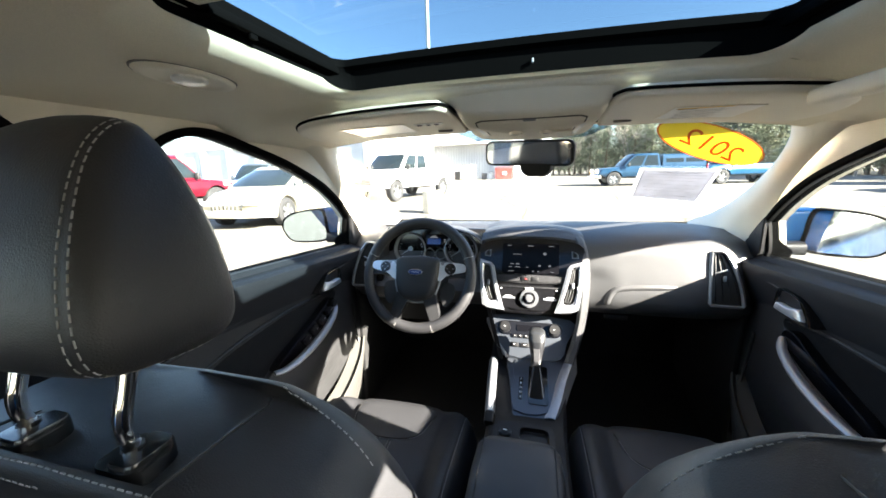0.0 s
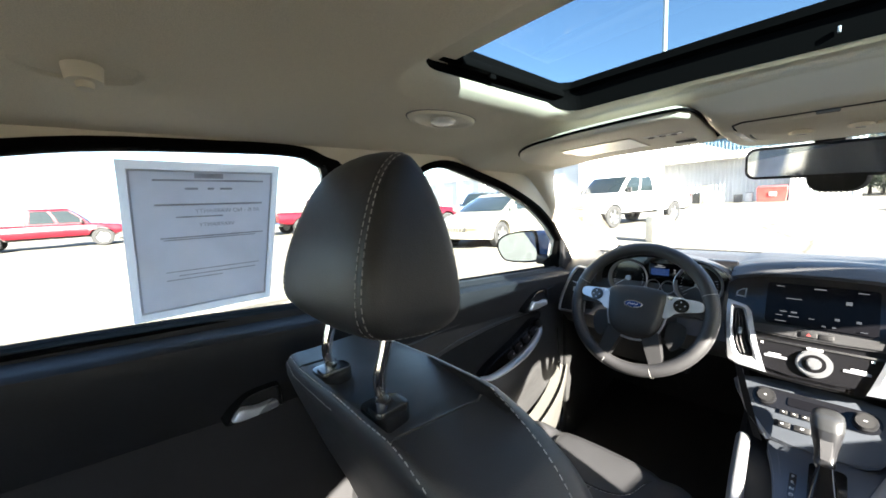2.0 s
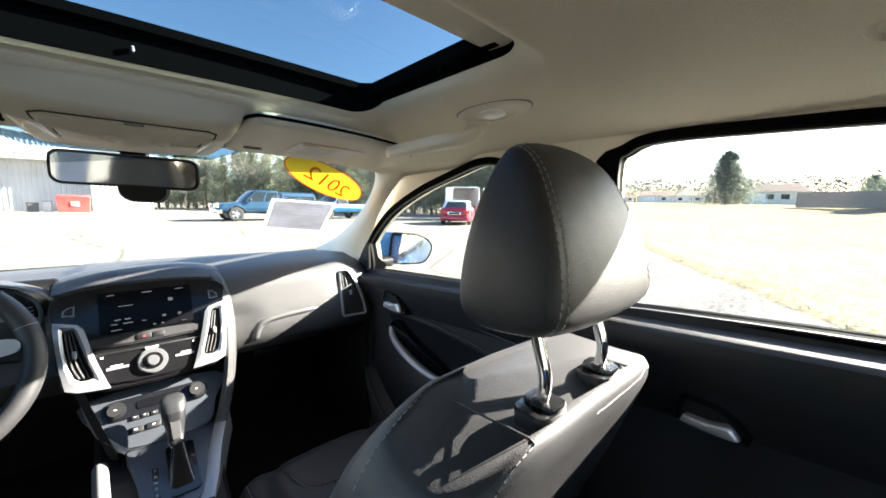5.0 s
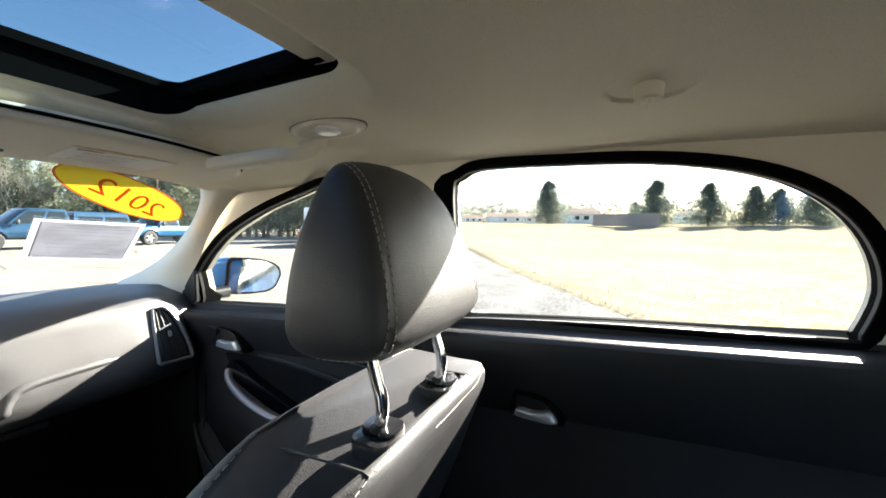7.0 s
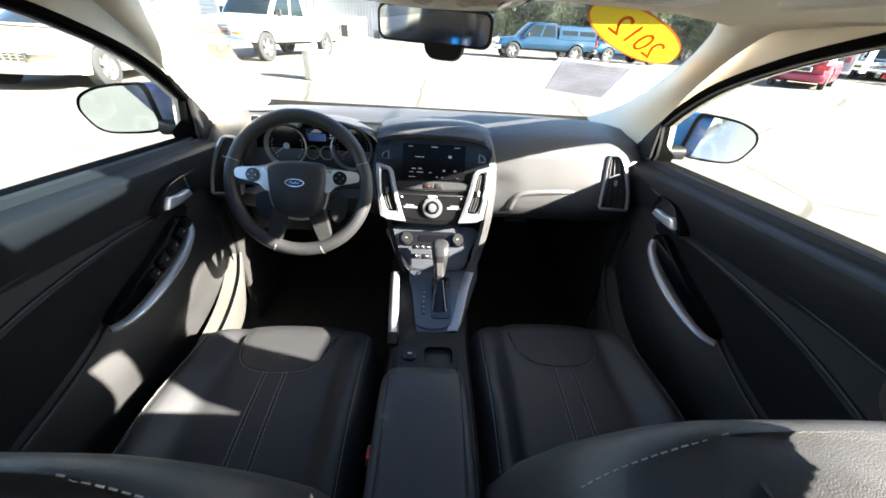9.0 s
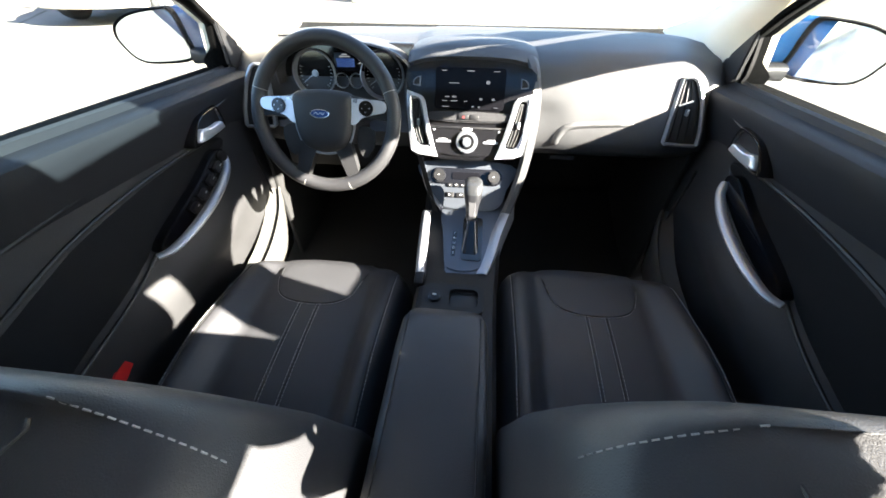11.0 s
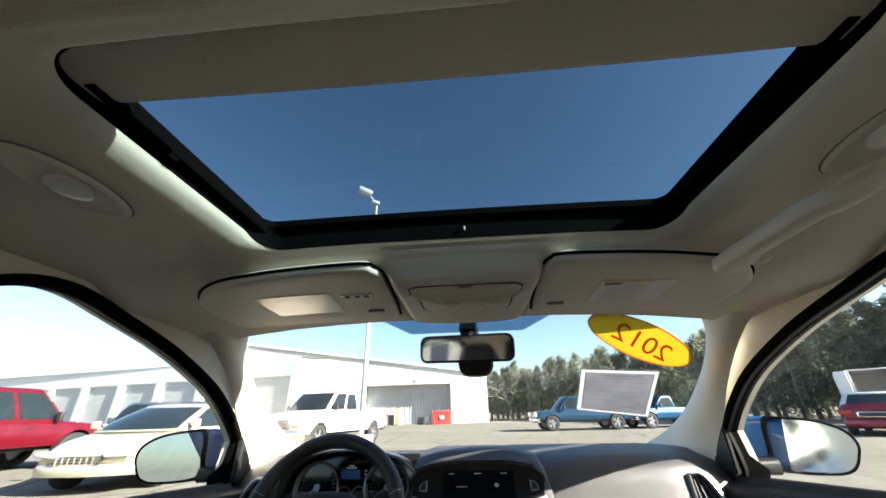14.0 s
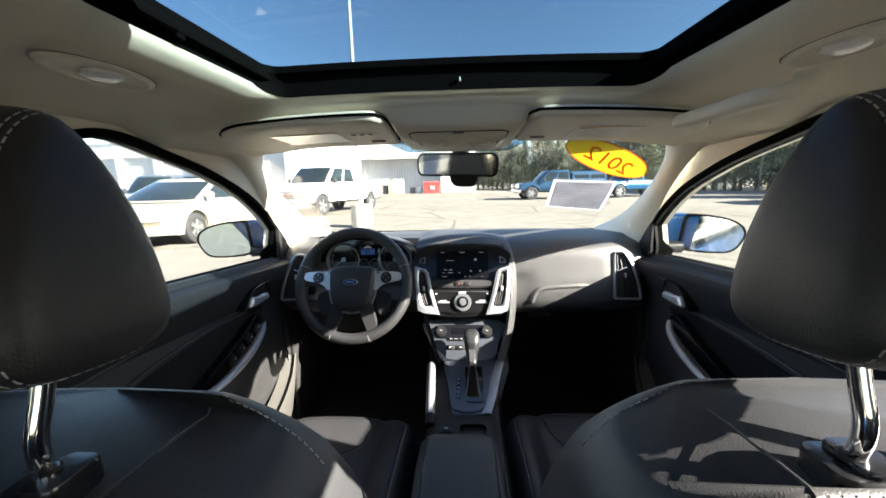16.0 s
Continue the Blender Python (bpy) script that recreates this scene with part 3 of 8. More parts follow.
def pull_bar(s, pts, r):
    bm = bmesh.new()
    sweep(bm, smooth_path([(s * x, y, z) for x, y, z in pts], 8), [(r * 1.25 * math.cos(a), r * math.sin(a)) for a in [2 * math.pi * i / 10 for i in range(10)]], taper=lambda t: 0.55 + 0.45 * math.sin(math.pi * min(1, max(0, 0.12 + t * 0.8))))
    return bm


def inner_handle(door, s, x, y, z, w=0.13, h=0.075):
    """A black surround, a deep bowl and a bright lever whose grip stands up at the rear."""
    m = Matrix(((0, 0, -s, s * x), (1, 0, 0, y), (0, 1, 0, z), (0, 0, 0, 1)))
    rim = [Vector(p) for p in rounded([(-w * 0.50, -h * 0.46), (w * 0.40, -h * 0.44), (w * 0.50, -h * 0.28), (w * 0.47, h * 0.34), (w * 0.36, h * 0.50), (-w * 0.14, h * 0.42), (-w * 0.42, h * 0.02), (-w * 0.54, -h * 0.30)], 5)]
    b1 = bmesh.new()
    sheet(b1, [[m @ Vector((p.x * k, p.y * k, d)) for p in rim] for k, d in ((1.05, -0.030), (1.05, -0.004), (1.03, 0.007), (0.98, 0.010), (0.90, 0.009), (0.86, 0.004), (0.80, 0.001))], wrap_v=True)
    bezel = part("handle_bezel", b1, GLOSS, door, "black handle surround")
    b2 = bmesh.new()
    loft(b2, [[m @ Vector((p.x * k, p.y * k, d)) for p in rim] for k, d in ((0.84, 0.0035), (0.78, 0.0022), (0.5, 0.0018), (0.1, 0.0016))])
    part("handle_bowl", b2, HARD, bezel)
    b3 = bmesh.new()
    lever = [Vector(p) for p in rounded([(-w * 0.44, -h * 0.36), (w * 0.34, -h * 0.36), (w * 0.40, -h * 0.24), (w * 0.34, -h * 0.06), (w * 0.05, -h * 0.06), (-w * 0.12, -h * 0.02), (-w * 0.26, h * 0.06), (-w * 0.36, h * 0.05), (-w * 0.43, -h * 0.10)], 5)]
    c = Vector((-w * 0.05, -h * 0.2))
    loft(b3, [[m @ Vector((*(c + (p - c) * k), d)) for p in lever] for k, d in ((0.96, 0.004), (1.0, 0.010), (0.97, 0.015), (0.88, 0.018), (0.6, 0.019))])
    part("handle_lever", b3, BRIGHT, bezel, "bright satin metal lever", angle=60)


def front_door(s, name, label):
    door = thing(name, label, "car door")
    ys = [lerp(0.345, 1.262, i / 26) for i in range(27)]
    bm = bmesh.new()
    rows = []
    for y in ys:
        row = []
        for k in range(25):
            z = lerp(0.22, sill_z(y) + 0.012, (k / 24))
            x = door_x(z, y, False)
            x += 0.02 * max(0, (y - 1.10) / 0.16) ** 2
            swell = math.exp(-((y - 0.82) / 0.22) ** 2) * math.exp(-((z - 0.585 - 0.14 * (y - 0.82)) / 0.075) ** 2)
            x -= 0.035 * swell
            row.append((s * x, y, z))
        rows.append(row)
    sheet(bm, rows)
    sheet(bm, [[(s * (door_x(z, 0.345, False) + d), 0.345, z) for z in [lerp(0.22, 0.98, i / 12) for i in range(13)]] for d in (0.0, 0.06)])
    part("trim_panel", bm, DOOR_TRIM, door, angle=50)
    # padded insert
    bm = bmesh.new()
    ins = rounded([(1.045, 0.772), (1.035, 0.800), (0.95, 0.806), (0.80, 0.812), (0.62, 0.802), (0.47, 0.770), (0.385, 0.735), (0.385, 0.60), (0.50, 0.612), (0.64, 0.648), (0.75, 0.690), (0.88, 0.725), (1.0, 0.745)], 4)
    t = bmesh.new()
    vs = [t.verts.new((0, y, z)) for y, z in ins]
    t.faces.new(vs)
    bmesh.ops.triangulate(t, faces=list(t.faces))
    bmesh.ops.subdivide_edges(t, edges=list(t.edges), cuts=3, use_grid_fill=True)
    bmesh.ops.inset_region(t, faces=list(t.faces), thickness=0.008, depth=0.0)
    edge = {v for e in t.edges if len(e.link_faces) == 1 for v in e.verts}
    for v in t.verts:
        v.co.x = s * (door_x(v.co.z, v.co.y, False) + (0.004 if v in edge else -0.007) - 0.028 * math.exp(-((v.co.y - 0.82) / 0.22) ** 2) * math.exp(-((v.co.z - 0.585 - 0.14 * (v.co.y - 0.82)) / 0.075) ** 2))
    add(bm, t)
    part("insert", bm, CLOTH, door, "dark cloth-covered padded insert")
    bm = bmesh.new()
    sweep(bm, [(s * (door_x(z, y, False) - 0.0035 - 0.030 * math.exp(-((y - 0.82) / 0.22) ** 2) * math.exp(-((z - 0.585 - 0.14 * (y - 0.82)) / 0.075) ** 2)), y, z) for y, z in ins], ring(0.0040, 6), closed=True)
    part("insert_edge", bm, RUBBER, door)
    # groove above the insert
    bm = bmesh.new()
    sweep(bm, smooth_path([(s * (door_x(z, y, False) - 0.001), y, z) for y, z in ((1.235, 0.905), (1.10, 0.875), (0.95, 0.862), (0.75, 0.858), (0.55, 0.850), (0.36, 0.840))], 6), ring(0.0035, 6))
    part("groove", bm, RUBBER, door)
    inner_handle(door, s, 0.644, 0.990, 0.848, 0.118, 0.062)
    # pull, switch pod
    pull = part("pull_bar", pull_bar(s, ((0.640, 1.000, 0.758), (0.624, 0.968, 0.738), (0.609, 0.89, 0.716), (0.602, 0.79, 0.700), (0.606, 0.705, 0.693), (0.622, 0.672, 0.694)), 0.0098), SILVER, door, "satin silver door pull")
    bm = bmesh.new()
    pod = rounded([(1.01, 0.770), (0.975, 0.785), (0.90, 0.755), (0.82, 0.728), (0.725, 0.700), (0.70, 0.680), (0.73, 0.672), (0.82, 0.684), (0.92, 0.712), (0.99, 0.742)], 3)
    m = Matrix(((0, 0, -s, s * 0.640), (1, 0, 0, 0), (0, 1, 0, 0), (0, 0, 0, 1)))
    plate(bm, pod, 0.03, m, 0.003)
    pod_ob = part("switch_pod", bm, GLOSS, door, "glossy black grip and switch panel")
    if s < 0:
        bm = bmesh.new()
        plate(bm, [(0.455, 0.520), (0.480, 0.500), (0.520, 0.520), (0.512, 0.545), (0.480, 0.540)], 0.006, Matrix(((0, 0, -s, s * (door_x(0.52, 0.49, False) - 0.006)), (1, 0, 0, 0), (0, 1, 0, 0), (0, 0, 0, 1))), 0.002)
        part("reflector", bm, RED_PLASTIC, door, "red door reflector")
        for y, z in ((0.955, 0.752), (0.915, 0.737), (0.872, 0.722), (0.832, 0.709)):
            bm = bmesh.new()
            rbox(bm, (s * 0.634, y, z), (0.012, 0.028, 0.019), 0.003, turn=(s * 0 + 18, 0, 0))
            part("switch", bm, HARD, pod_ob)
            bm = bmesh.new()
            rbox(bm, (s * 0.6275, y + 0.004, z + 0.004), (0.0012, 0.007, 0.002), 0, turn=(18, 0, 0))
            part("symbol", bm, WHITE_MARK, pod_ob)
        bm = bmesh.new()
        disc_solid(bm, 0.013, 0.012, (s * 0.633, 0.985, 0.768), (0, 90, 0), 20, 0.002)
        part("mirror_knob", bm, HARD, pod_ob)
    # lower pocket with its lip
    bm = bmesh.new()
    lip = smooth_path([(s * 0.628, 1.17, 0.560), (s * 0.612, 1.10, 0.50), (s * 0.600, 0.98, 0.452), (s * 0.598, 0.84, 0.425), (s * 0.60, 0.68, 0.412), (s * 0.615, 0.54, 0.415)], 6)
    rows = []
    for dx, dz in ((0.052, 0.004), (0.014, -0.012), (0.004, 0.002), (0.0, -0.006), (0.004, -0.06), (0.02, -0.15), (0.07, -0.19)):
        rows.append([p + Vector((s * dx, 0, dz)) for p in lip])
    sheet(bm, rows)
    part("map_pocket", bm, DOOR_LOW, door, "textured map pocket, coloured lighter as if sunlit")
    bm = bmesh.new()
    sweep(bm, smooth_path([(s * 0.664, 1.16, 0.70), (s * 0.662, 1.165, 0.60), (s * 0.640, 1.14, 0.50), (s * 0.635, 1.05, 0.455)], 6), ring(0.004, 6))
    part("seam", bm, RUBBER, door)
    part("sill_ledge", ledge(s, 0.36, 1.27, 0.636), SILL, door, "smooth top of the door below the glass")
    b1, b2 = frame_of(s, FRONT_OUT, False)
    part("window_frame", b1, FRAME_BLACK, door, "black window surround")
    part("seal", b2, RUBBER, door)
    # sail panel before the glass
    bm = bmesh.new()
    plate(bm, [(1.214, 0.93), (1.285, 0.925), (1.28, 0.975), (1.245, 1.015), (1.216, 1.045)], 0.012, Matrix(((0, 0, -s, s * 0.672), (1, 0, 0, 0), (0, 1, 0, 0), (0, 0, 0, 1))), 0.003)
    part("sail_panel", bm, HARD, door, "black triangular mirror panel")
    bm = bmesh.new()
    plate(bm, FRONT_OUT, 0.003)
    for v in bm.verts:
        y, z, d = v.co.x, v.co.y, v.co.z
        v.co = (s * (side_x(z) + 0.012 + d), y, z)
    part("glass", bm, CLEAR, door).visible_shadow = False
    return door


def rear_door(s, name, label):
    door = thing(name, label, "car door")
    bm = bmesh.new()
    rows = []
    for i in range(27):
        y = lerp(-0.62, 0.335, i / 26)
        row = []
        for k in range(25):
            z = lerp(0.22, sill_z(y) + 0.014, k / 24)
            x = door_x(z, y, True)
            row.append((s * x, y, z))
        rows.append(row)
    sheet(bm, rows)
    part("trim_panel", bm, SOFT, door, angle=50)
    bm = bmesh.new()
    sweep(bm, smooth_path([(s * (door_x(0.86, y, True) - 0.001), y, z) for y, z in ((0.33, 0.905), (0.15, 0.918), (-0.1, 0.905), (-0.35, 0.885), (-0.6, 0.87))], 6), ring(0.0035, 6))
    part("groove", bm, RUBBER, door)
    inner_handle(door, s, 0.641, 0.115, 0.862, 0.082, 0.044)
    part("sill_ledge", ledge(s, -0.60, 0.33, 0.618), SILL, door, "smooth top of the door below the glass")
    b1, b2 = frame_of(s, REAR_OUT, True)
    part("window_frame", b1, FRAME_BLACK, door, "black window surround")
    part("seal", b2, RUBBER, door)
    bm = bmesh.new()
    plate(bm, REAR_OUT, 0.003)
    for v in bm.verts:
        y, z, d = v.co.x, v.co.y, v.co.z
        v.co = (s * (side_x(z) + 0.012 + d), y, z)
    part("glass", bm, CLEAR, door).visible_shadow = False
    return door


front_door(-1, "front_door_left", "closed dark driver's door with window switches")
front_door(1, "front_door_right", "closed dark passenger door with silver pull")
rear_door(-1, "rear_door_left", "closed dark rear door with a notice on its window")
rear_door(1, "rear_door_right", "closed dark rear door, sunlit along its sill")

# door pillars between the doors, with belt
for s, nm in ((-1, "pillar_left"), (1, "pillar_right")):
    bm = bmesh.new()
    rows = []
    for k in range(13):
        z = lerp(0.25, 0.99, k / 12)
        rows.append([(s * (side_x(z) - 0.006 - 0.012 * math.sin(math.pi * j / 6)), lerp(0.285, 0.40, j / 6), z) for j in range(7)])
    sheet(bm, rows)
    tagged(part(nm, bm, HARD), "dark lower trim of the middle pillar", "pillar", kind="structure")
for s in (-1, 1):
    belt = thing("seat_belt", "black seat belt hanging beside the middle pillar", "seat belt", group="front seat belts")
    bm = bmesh.new()
    path = [(s * 0.640, 0.345, 1.18), (s * 0.645, 0.345, 1.05), (s * 0.655, 0.34, 0.90), (s * 0.650, 0.33, 0.70), (s * 0.655, 0.32, 0.42)]
    sweep(bm, smooth_path(path, 4), [(-0.024, -0.0008), (0.024, -0.0008), (0.024, 0.0008), (-0.024, 0.0008)], up=(1, 0, 0))
    part("webbing", bm, RUBBER, belt)
    bm = bmesh.new()
    rbox(bm, (s * 0.636, 0.345, 1.185), (0.018, 0.05, 0.03), 0.005)
    part("guide", bm, LINER_PLASTIC, belt)
    bm = bmesh.new()
    rbox(bm, (s * 0.642, 0.338, 0.80), (0.006, 0.035, 0.05), 0.002)
    part("tongue", bm, CHROME, belt)

# wing mirrors
for s in (-1, 1):
    wm = thing("wing_mirror", "blue painted wing mirror with a dark housing", "wing mirror", group="wing mirrors")
    sec = rounded([(-0.090, -0.056), (0.020, -0.066), (0.066, -0.054), (0.088, -0.020), (0.094, 0.006), (0.080, 0.034), (0.034, 0.057), (-0.040, 0.068), (-0.084, 0.064), (-0.095, 0.0)], 4)
    M = Matrix(((s, 0, 0, s * 0.900), (0, 1, 0, 1.245), (0, 0, 1, 0.988), (0, 0, 0, 1))) @ pose(0, 0, 0, 0, 0, -16 if s > 0 else -9)
    bm = bmesh.new()
    loft(bm, [[M @ Vector((x * kx * (1.0 if x > 0 else 1.0 + 0.62 * min(1, t / 0.02)) - 0.028 * t / 0.1, t, z * kz * (1.0 if x > -0.06 else 0.92))) for x, z in sec] for t, kx, kz in ((0.0, 1.0, 1.0), (0.02, 1.05, 1.04), (0.05, 1.03, 1.0), (0.085, 0.88, 0.86), (0.112, 0.60, 0.55), (0.120, 0.2, 0.2))])
    part("housing", bm, BODY_BLUE, wm, "blue painted shell", angle=60)
    bm = bmesh.new()
    loft(bm, [[M @ Vector((x * k, t, z * k)) for x, z in sec] for t, k in ((0.006, 1.035), (-0.008, 1.03), (-0.013, 0.995), (-0.012, 0.945), (-0.003, 0.935), (0.004, 0.93), (0.004, 0.5))])
    part("bezel", bm, FRAME_BLACK, wm, "black rim")
    bm = bmesh.new()
    plate(bm, [(x * 0.93, z * 0.93) for x, z in sec], 0.001, M @ Matrix(((1, 0, 0, 0), (0, 0, -1, -0.0055), (0, 1, 0, 0), (0, 0, 0, 1))) @ pose(0, 0, 0, -1 if s > 0 else -3, -6 if s > 0 else -4, 0))
    part("mirror_glass", bm, WING_MIRROR, wm, "bluish mirror glass")
    bm = bmesh.new()
    loft(bm, [[(s * x, 1.262 + a * w, 0.940 + b * h) for a, b in rrect(1, 1, 0.3, 4)] for x, w, h in ((0.675, 0.075, 0.05), (0.72, 0.06, 0.034), (0.80, 0.055, 0.04))])
    part("arm", bm, HARD, wm)

# ---------------------------------------------------------------- front seats
def headrest_profile(n=4):
    """Side view (y, z) from the post's foot: a wedge, thick below, its rear face leaning forward to a thin top."""
    return rounded([(-0.042, 0.114), (-0.032, 0.165), (-0.010, 0.218), (0.012, 0.252), (0.036, 0.270), (0.054, 0.266), (0.070, 0.232), (0.082, 0.180), (0.085, 0.124), (0.079, 0.090), (0.056, 0.076), (0.010, 0.078), (-0.030, 0.088)], n)


def seat(name, label, x0, y0):
    """A front seat: x0 its middle, y0 the line of its headrest posts."""
    st = thing(name, label, "car seat", (x0, y0, 0.30), group="front seats")
    inv = Matrix.Translation((-x0, -y0, -0.30))
    s = 1 if x0 > 0 else -1

    def put(nm, bm, mat, parent=st, lab="", **k):
        bm.transform(inv)
        return part(nm, bm, mat, parent, lab, **k)
    zt = 0.975
    zh = zt
    # headrest: a wrapped band between two stitched side pads
    prof = headrest_profile()
    cy, cz = 0.022, 0.165

    def narrow(z):
        return 0.93 - 0.28 * max(0.0, (z - 0.09) / 0.17) ** 1.5
    bm = bmesh.new()
    secs = []
    for x, k in ((-0.1240, 0.02), (-0.1232, 0.30), (-0.1215, 0.60), (-0.1180, 0.80), (-0.1120, 0.91), (-0.1030, 0.955), (-0.1010, 0.950), (-0.0990, 0.960), (-0.085, 0.985), (-0.05, 1.015), (0, 1.03), (0.05, 1.015), (0.085, 0.985), (0.0990, 0.960), (0.1010, 0.950), (0.1030, 0.955), (0.1120, 0.91), (0.1180, 0.80), (0.1215, 0.60), (0.1232, 0.30), (0.1240, 0.02)):
        sec = []
        for y, z in prof:
            zz = cz + (z - cz) * k
            sec.append((x0 + 1.05 * x * narrow(zz), y0 + cy + (y - cy) * k, zh + zz))
        secs.append(sec)
    loft(bm, secs)
    pad = BVHTree.FromBMesh(bm)
    hr = put("headrest", bm, LEATHER, lab="black leather headrest", angle=80)
    # double stitching round the back, the underside and over the top
    n = len(prof)
    run = [(i % n) for i in range(n - 14, n + 22)]
    for side in (-1, 1):
        for k, x in ((0.968, 0.0965), (0.950, 0.1062)):
            path = []
            for i in run:
                y, z = prof[i]
                zz = cz + (z - cz) * k
                at, nrm = pad.find_nearest(Vector((x0 + side * 1.05 * x * narrow(zz), y0 + cy + (y - cy) * k, zh + zz)))[:2]
                out = at - Vector((x0, y0 + cy, zh + cz))
                path.append(at + nrm * (0.0003 if nrm.dot(out) > 0 else -0.0003))
            bm = bmesh.new()
            dashes(bm, path, 0.0054, 0.0030, 0.00078)
            put("stitching", bm, THREAD, hr, "pale stitching")
    for side in (-1, 1):
        px = x0 + side * 0.064
        bm = bmesh.new()
        sweep(bm, smooth_path([(px, y0, zt + 0.0), (px, y0 - 0.004, zt + 0.03), (px, y0 + 0.006, zt + 0.065), (px, y0 + 0.020, zt + 0.115)], 6), ring(0.0068, 14), up=(1, 0, 0))
        put("post", bm, CHROME, hr, "polished steel headrest post")
        bm = bmesh.new()
        b = [Vector(q) for q in rrect(0.046, 0.042, 0.011, 5)]
        loft(bm, [[(px + q.x * k, y0 + q.y * k, zt + z) for q in b] for z, k in ((-0.018, 1.0), (-0.003, 1.0), (0.0, 0.97), (0.0006, 0.6), (0.0006, 0.2))])
        sl = put("post_sleeve", bm, SLEEVE, hr, "glossy black plastic post sleeve")
        bm = bmesh.new()
        b = [Vector(q) for q in rrect(0.029, 0.040, 0.008, 5, cx=0.0075)]
        loft(bm, [[(px + 0.0075 + (q.x - 0.0075) * k, y0 + q.y * k, zt + z) for q in b] for z, k in ((-0.004, 1.0), (0.003, 1.0), (0.0055, 0.94), (0.006, 0.6), (0.006, 0.2))])
        put("sleeve_step", bm, SLEEVE, sl)
        bm = bmesh.new()
        disc_solid(bm, 0.0092, 0.008, (px, y0, zt + 0.004), n=18, bevel=0.002)
        put("sleeve_mouth", bm, RUBBER, sl)

    # backrest: a lofted shell whose top is a soft pad, falling away to the shoulders
    def top_z(x):
        inner = -s * x
        over = max(0.0, inner - 0.115) if inner > 0 else max(0.0, -inner - 0.165)
        return 0.976 - 0.004 * (x / 0.1) ** 2 * (1 if abs(x) < 0.1 else (0.1 / x) ** 2) - 0.40 * over - 1.6 * over * over

    def back_y(z):
        return y0 - 0.036 + 0.30 * (0.975 - z)
    bm = bmesh.new()
    secs = []
    N = 56
    for f in (0.0, 0.18, 0.36, 0.54, 0.70, 0.80, 0.875, 0.92, 0.95, 0.970, 0.983, 0.992, 0.998, 1.0):
        sec = []
        r = max(0.0, (f - 0.93) / 0.07)
        shrink = 1.0 - math.sqrt(max(0.0, 1 - r * r))
        for i in range(N):
            a = 2 * math.pi * i / N
            ca, sa = math.cos(a), math.sin(a)
            ux = math.copysign(abs(ca) ** 0.42, ca)
            uy = math.copysign(abs(sa) ** 0.55, sa)
            w = curve_at([(0.0, 0.235), (0.36, 0.258), (0.70, 0.254), (0.85, 0.246), (0.93, 0.238), (1.0, 0.232)], f) - 0.040 * shrink
            x = ux * w
            z = lerp(0.40, top_z(x), f)
            d = curve_at([(0.0, 0.13), (0.5, 0.150), (0.75, 0.166), (0.90, 0.172), (1.0, 0.174)], f) - 0.038 * shrink
            y = back_y(z) + 0.080 + 0.012 * (0.975 - z) / 0.5 + uy * d / 2
            if sa > 0:
                y += 0.034 * (abs(ux) ** 3) * (1 - f ** 6)
            sec.append((x0 + x, y, z))
        secs.append(sec)
    loft(bm, secs)
    shell = BVHTree.FromBMesh(bm)
    back = put("backrest", bm, LEATHER, lab="black leather backrest", angle=80)

    # seams and stitching laid over the top
    def on_top(x, y, lift=0.0004):
        at = shell.ray_cast(Vector((x0 + x, y, 1.2)), Vector((0, 0, -1)))[0]
        return at + Vector((0, 0, lift)) if at else None

    def laid(pts):
        return [p for p in pts if p]
    for side in (-1, 1):
        bm = bmesh.new()
        sweep(bm, laid([on_top(side * 0.112, y0 + d, -0.0004) for d in [lerp(-0.038, 0.100, i / 24) for i in range(25)]]), ring(0.0017, 6))
        put("seam", bm, RUBBER, back, "dark seam")
    bm = bmesh.new()
    sweep(bm, laid([on_top(lerp(-0.215, 0.215, i / 60), y0 - 0.0385 + 0.036 * abs(lerp(-1, 1, i / 60)) ** 4, -0.0004) for i in range(61)]), ring(0.0012, 6))
    put("seam", bm, RUBBER, back, "dark seam")
    for off in (-0.034, -0.0285):
        bm = bmesh.new()
        dashes(bm, laid([on_top(lerp(-0.225, 0.225, i / 70), y0 + off + 0.030 * abs(lerp(-1, 1, i / 70)) ** 4, 0.0002) for i in range(71)]), 0.0054, 0.0030, 0.00078)
        put("stitching", bm, THREAD, back, "pale stitching")
    for side in (-1, 1):
        bm = bmesh.new()
        dashes(bm, laid([on_top(side * lerp(0.118, 0.226, i / 24), y0 + lerp(0.112, 0.104, i / 24), 0.0002) for i in range(25)]), 0.0054, 0.0030, 0.00078)
        put("stitching", bm, THREAD, back, "pale stitching")

    # cushion
    bm = bmesh.new()
    rows = []
    nx, ny = 30, 30
    xl, xr, yr, yf = x0 - 0.245, x0 + 0.245, y0 + 0.20, y0 + 0.765

    def cushion_z(u, v):
        x = lerp(-1, 1, u)
        top = 0.500 - 0.045 * (1 - v) + 0.018 * math.sin(math.pi * min(1, v * 1.05))
        bolster = 0.050 * math.exp(-((abs(x) - 0.80) / 0.16) ** 2) * min(1, 1.3 * (1 - v) + 0.25)
        groove = -0.010 * math.exp(-((abs(x) - 0.56) / 0.035) ** 2)
        return top + bolster + groove
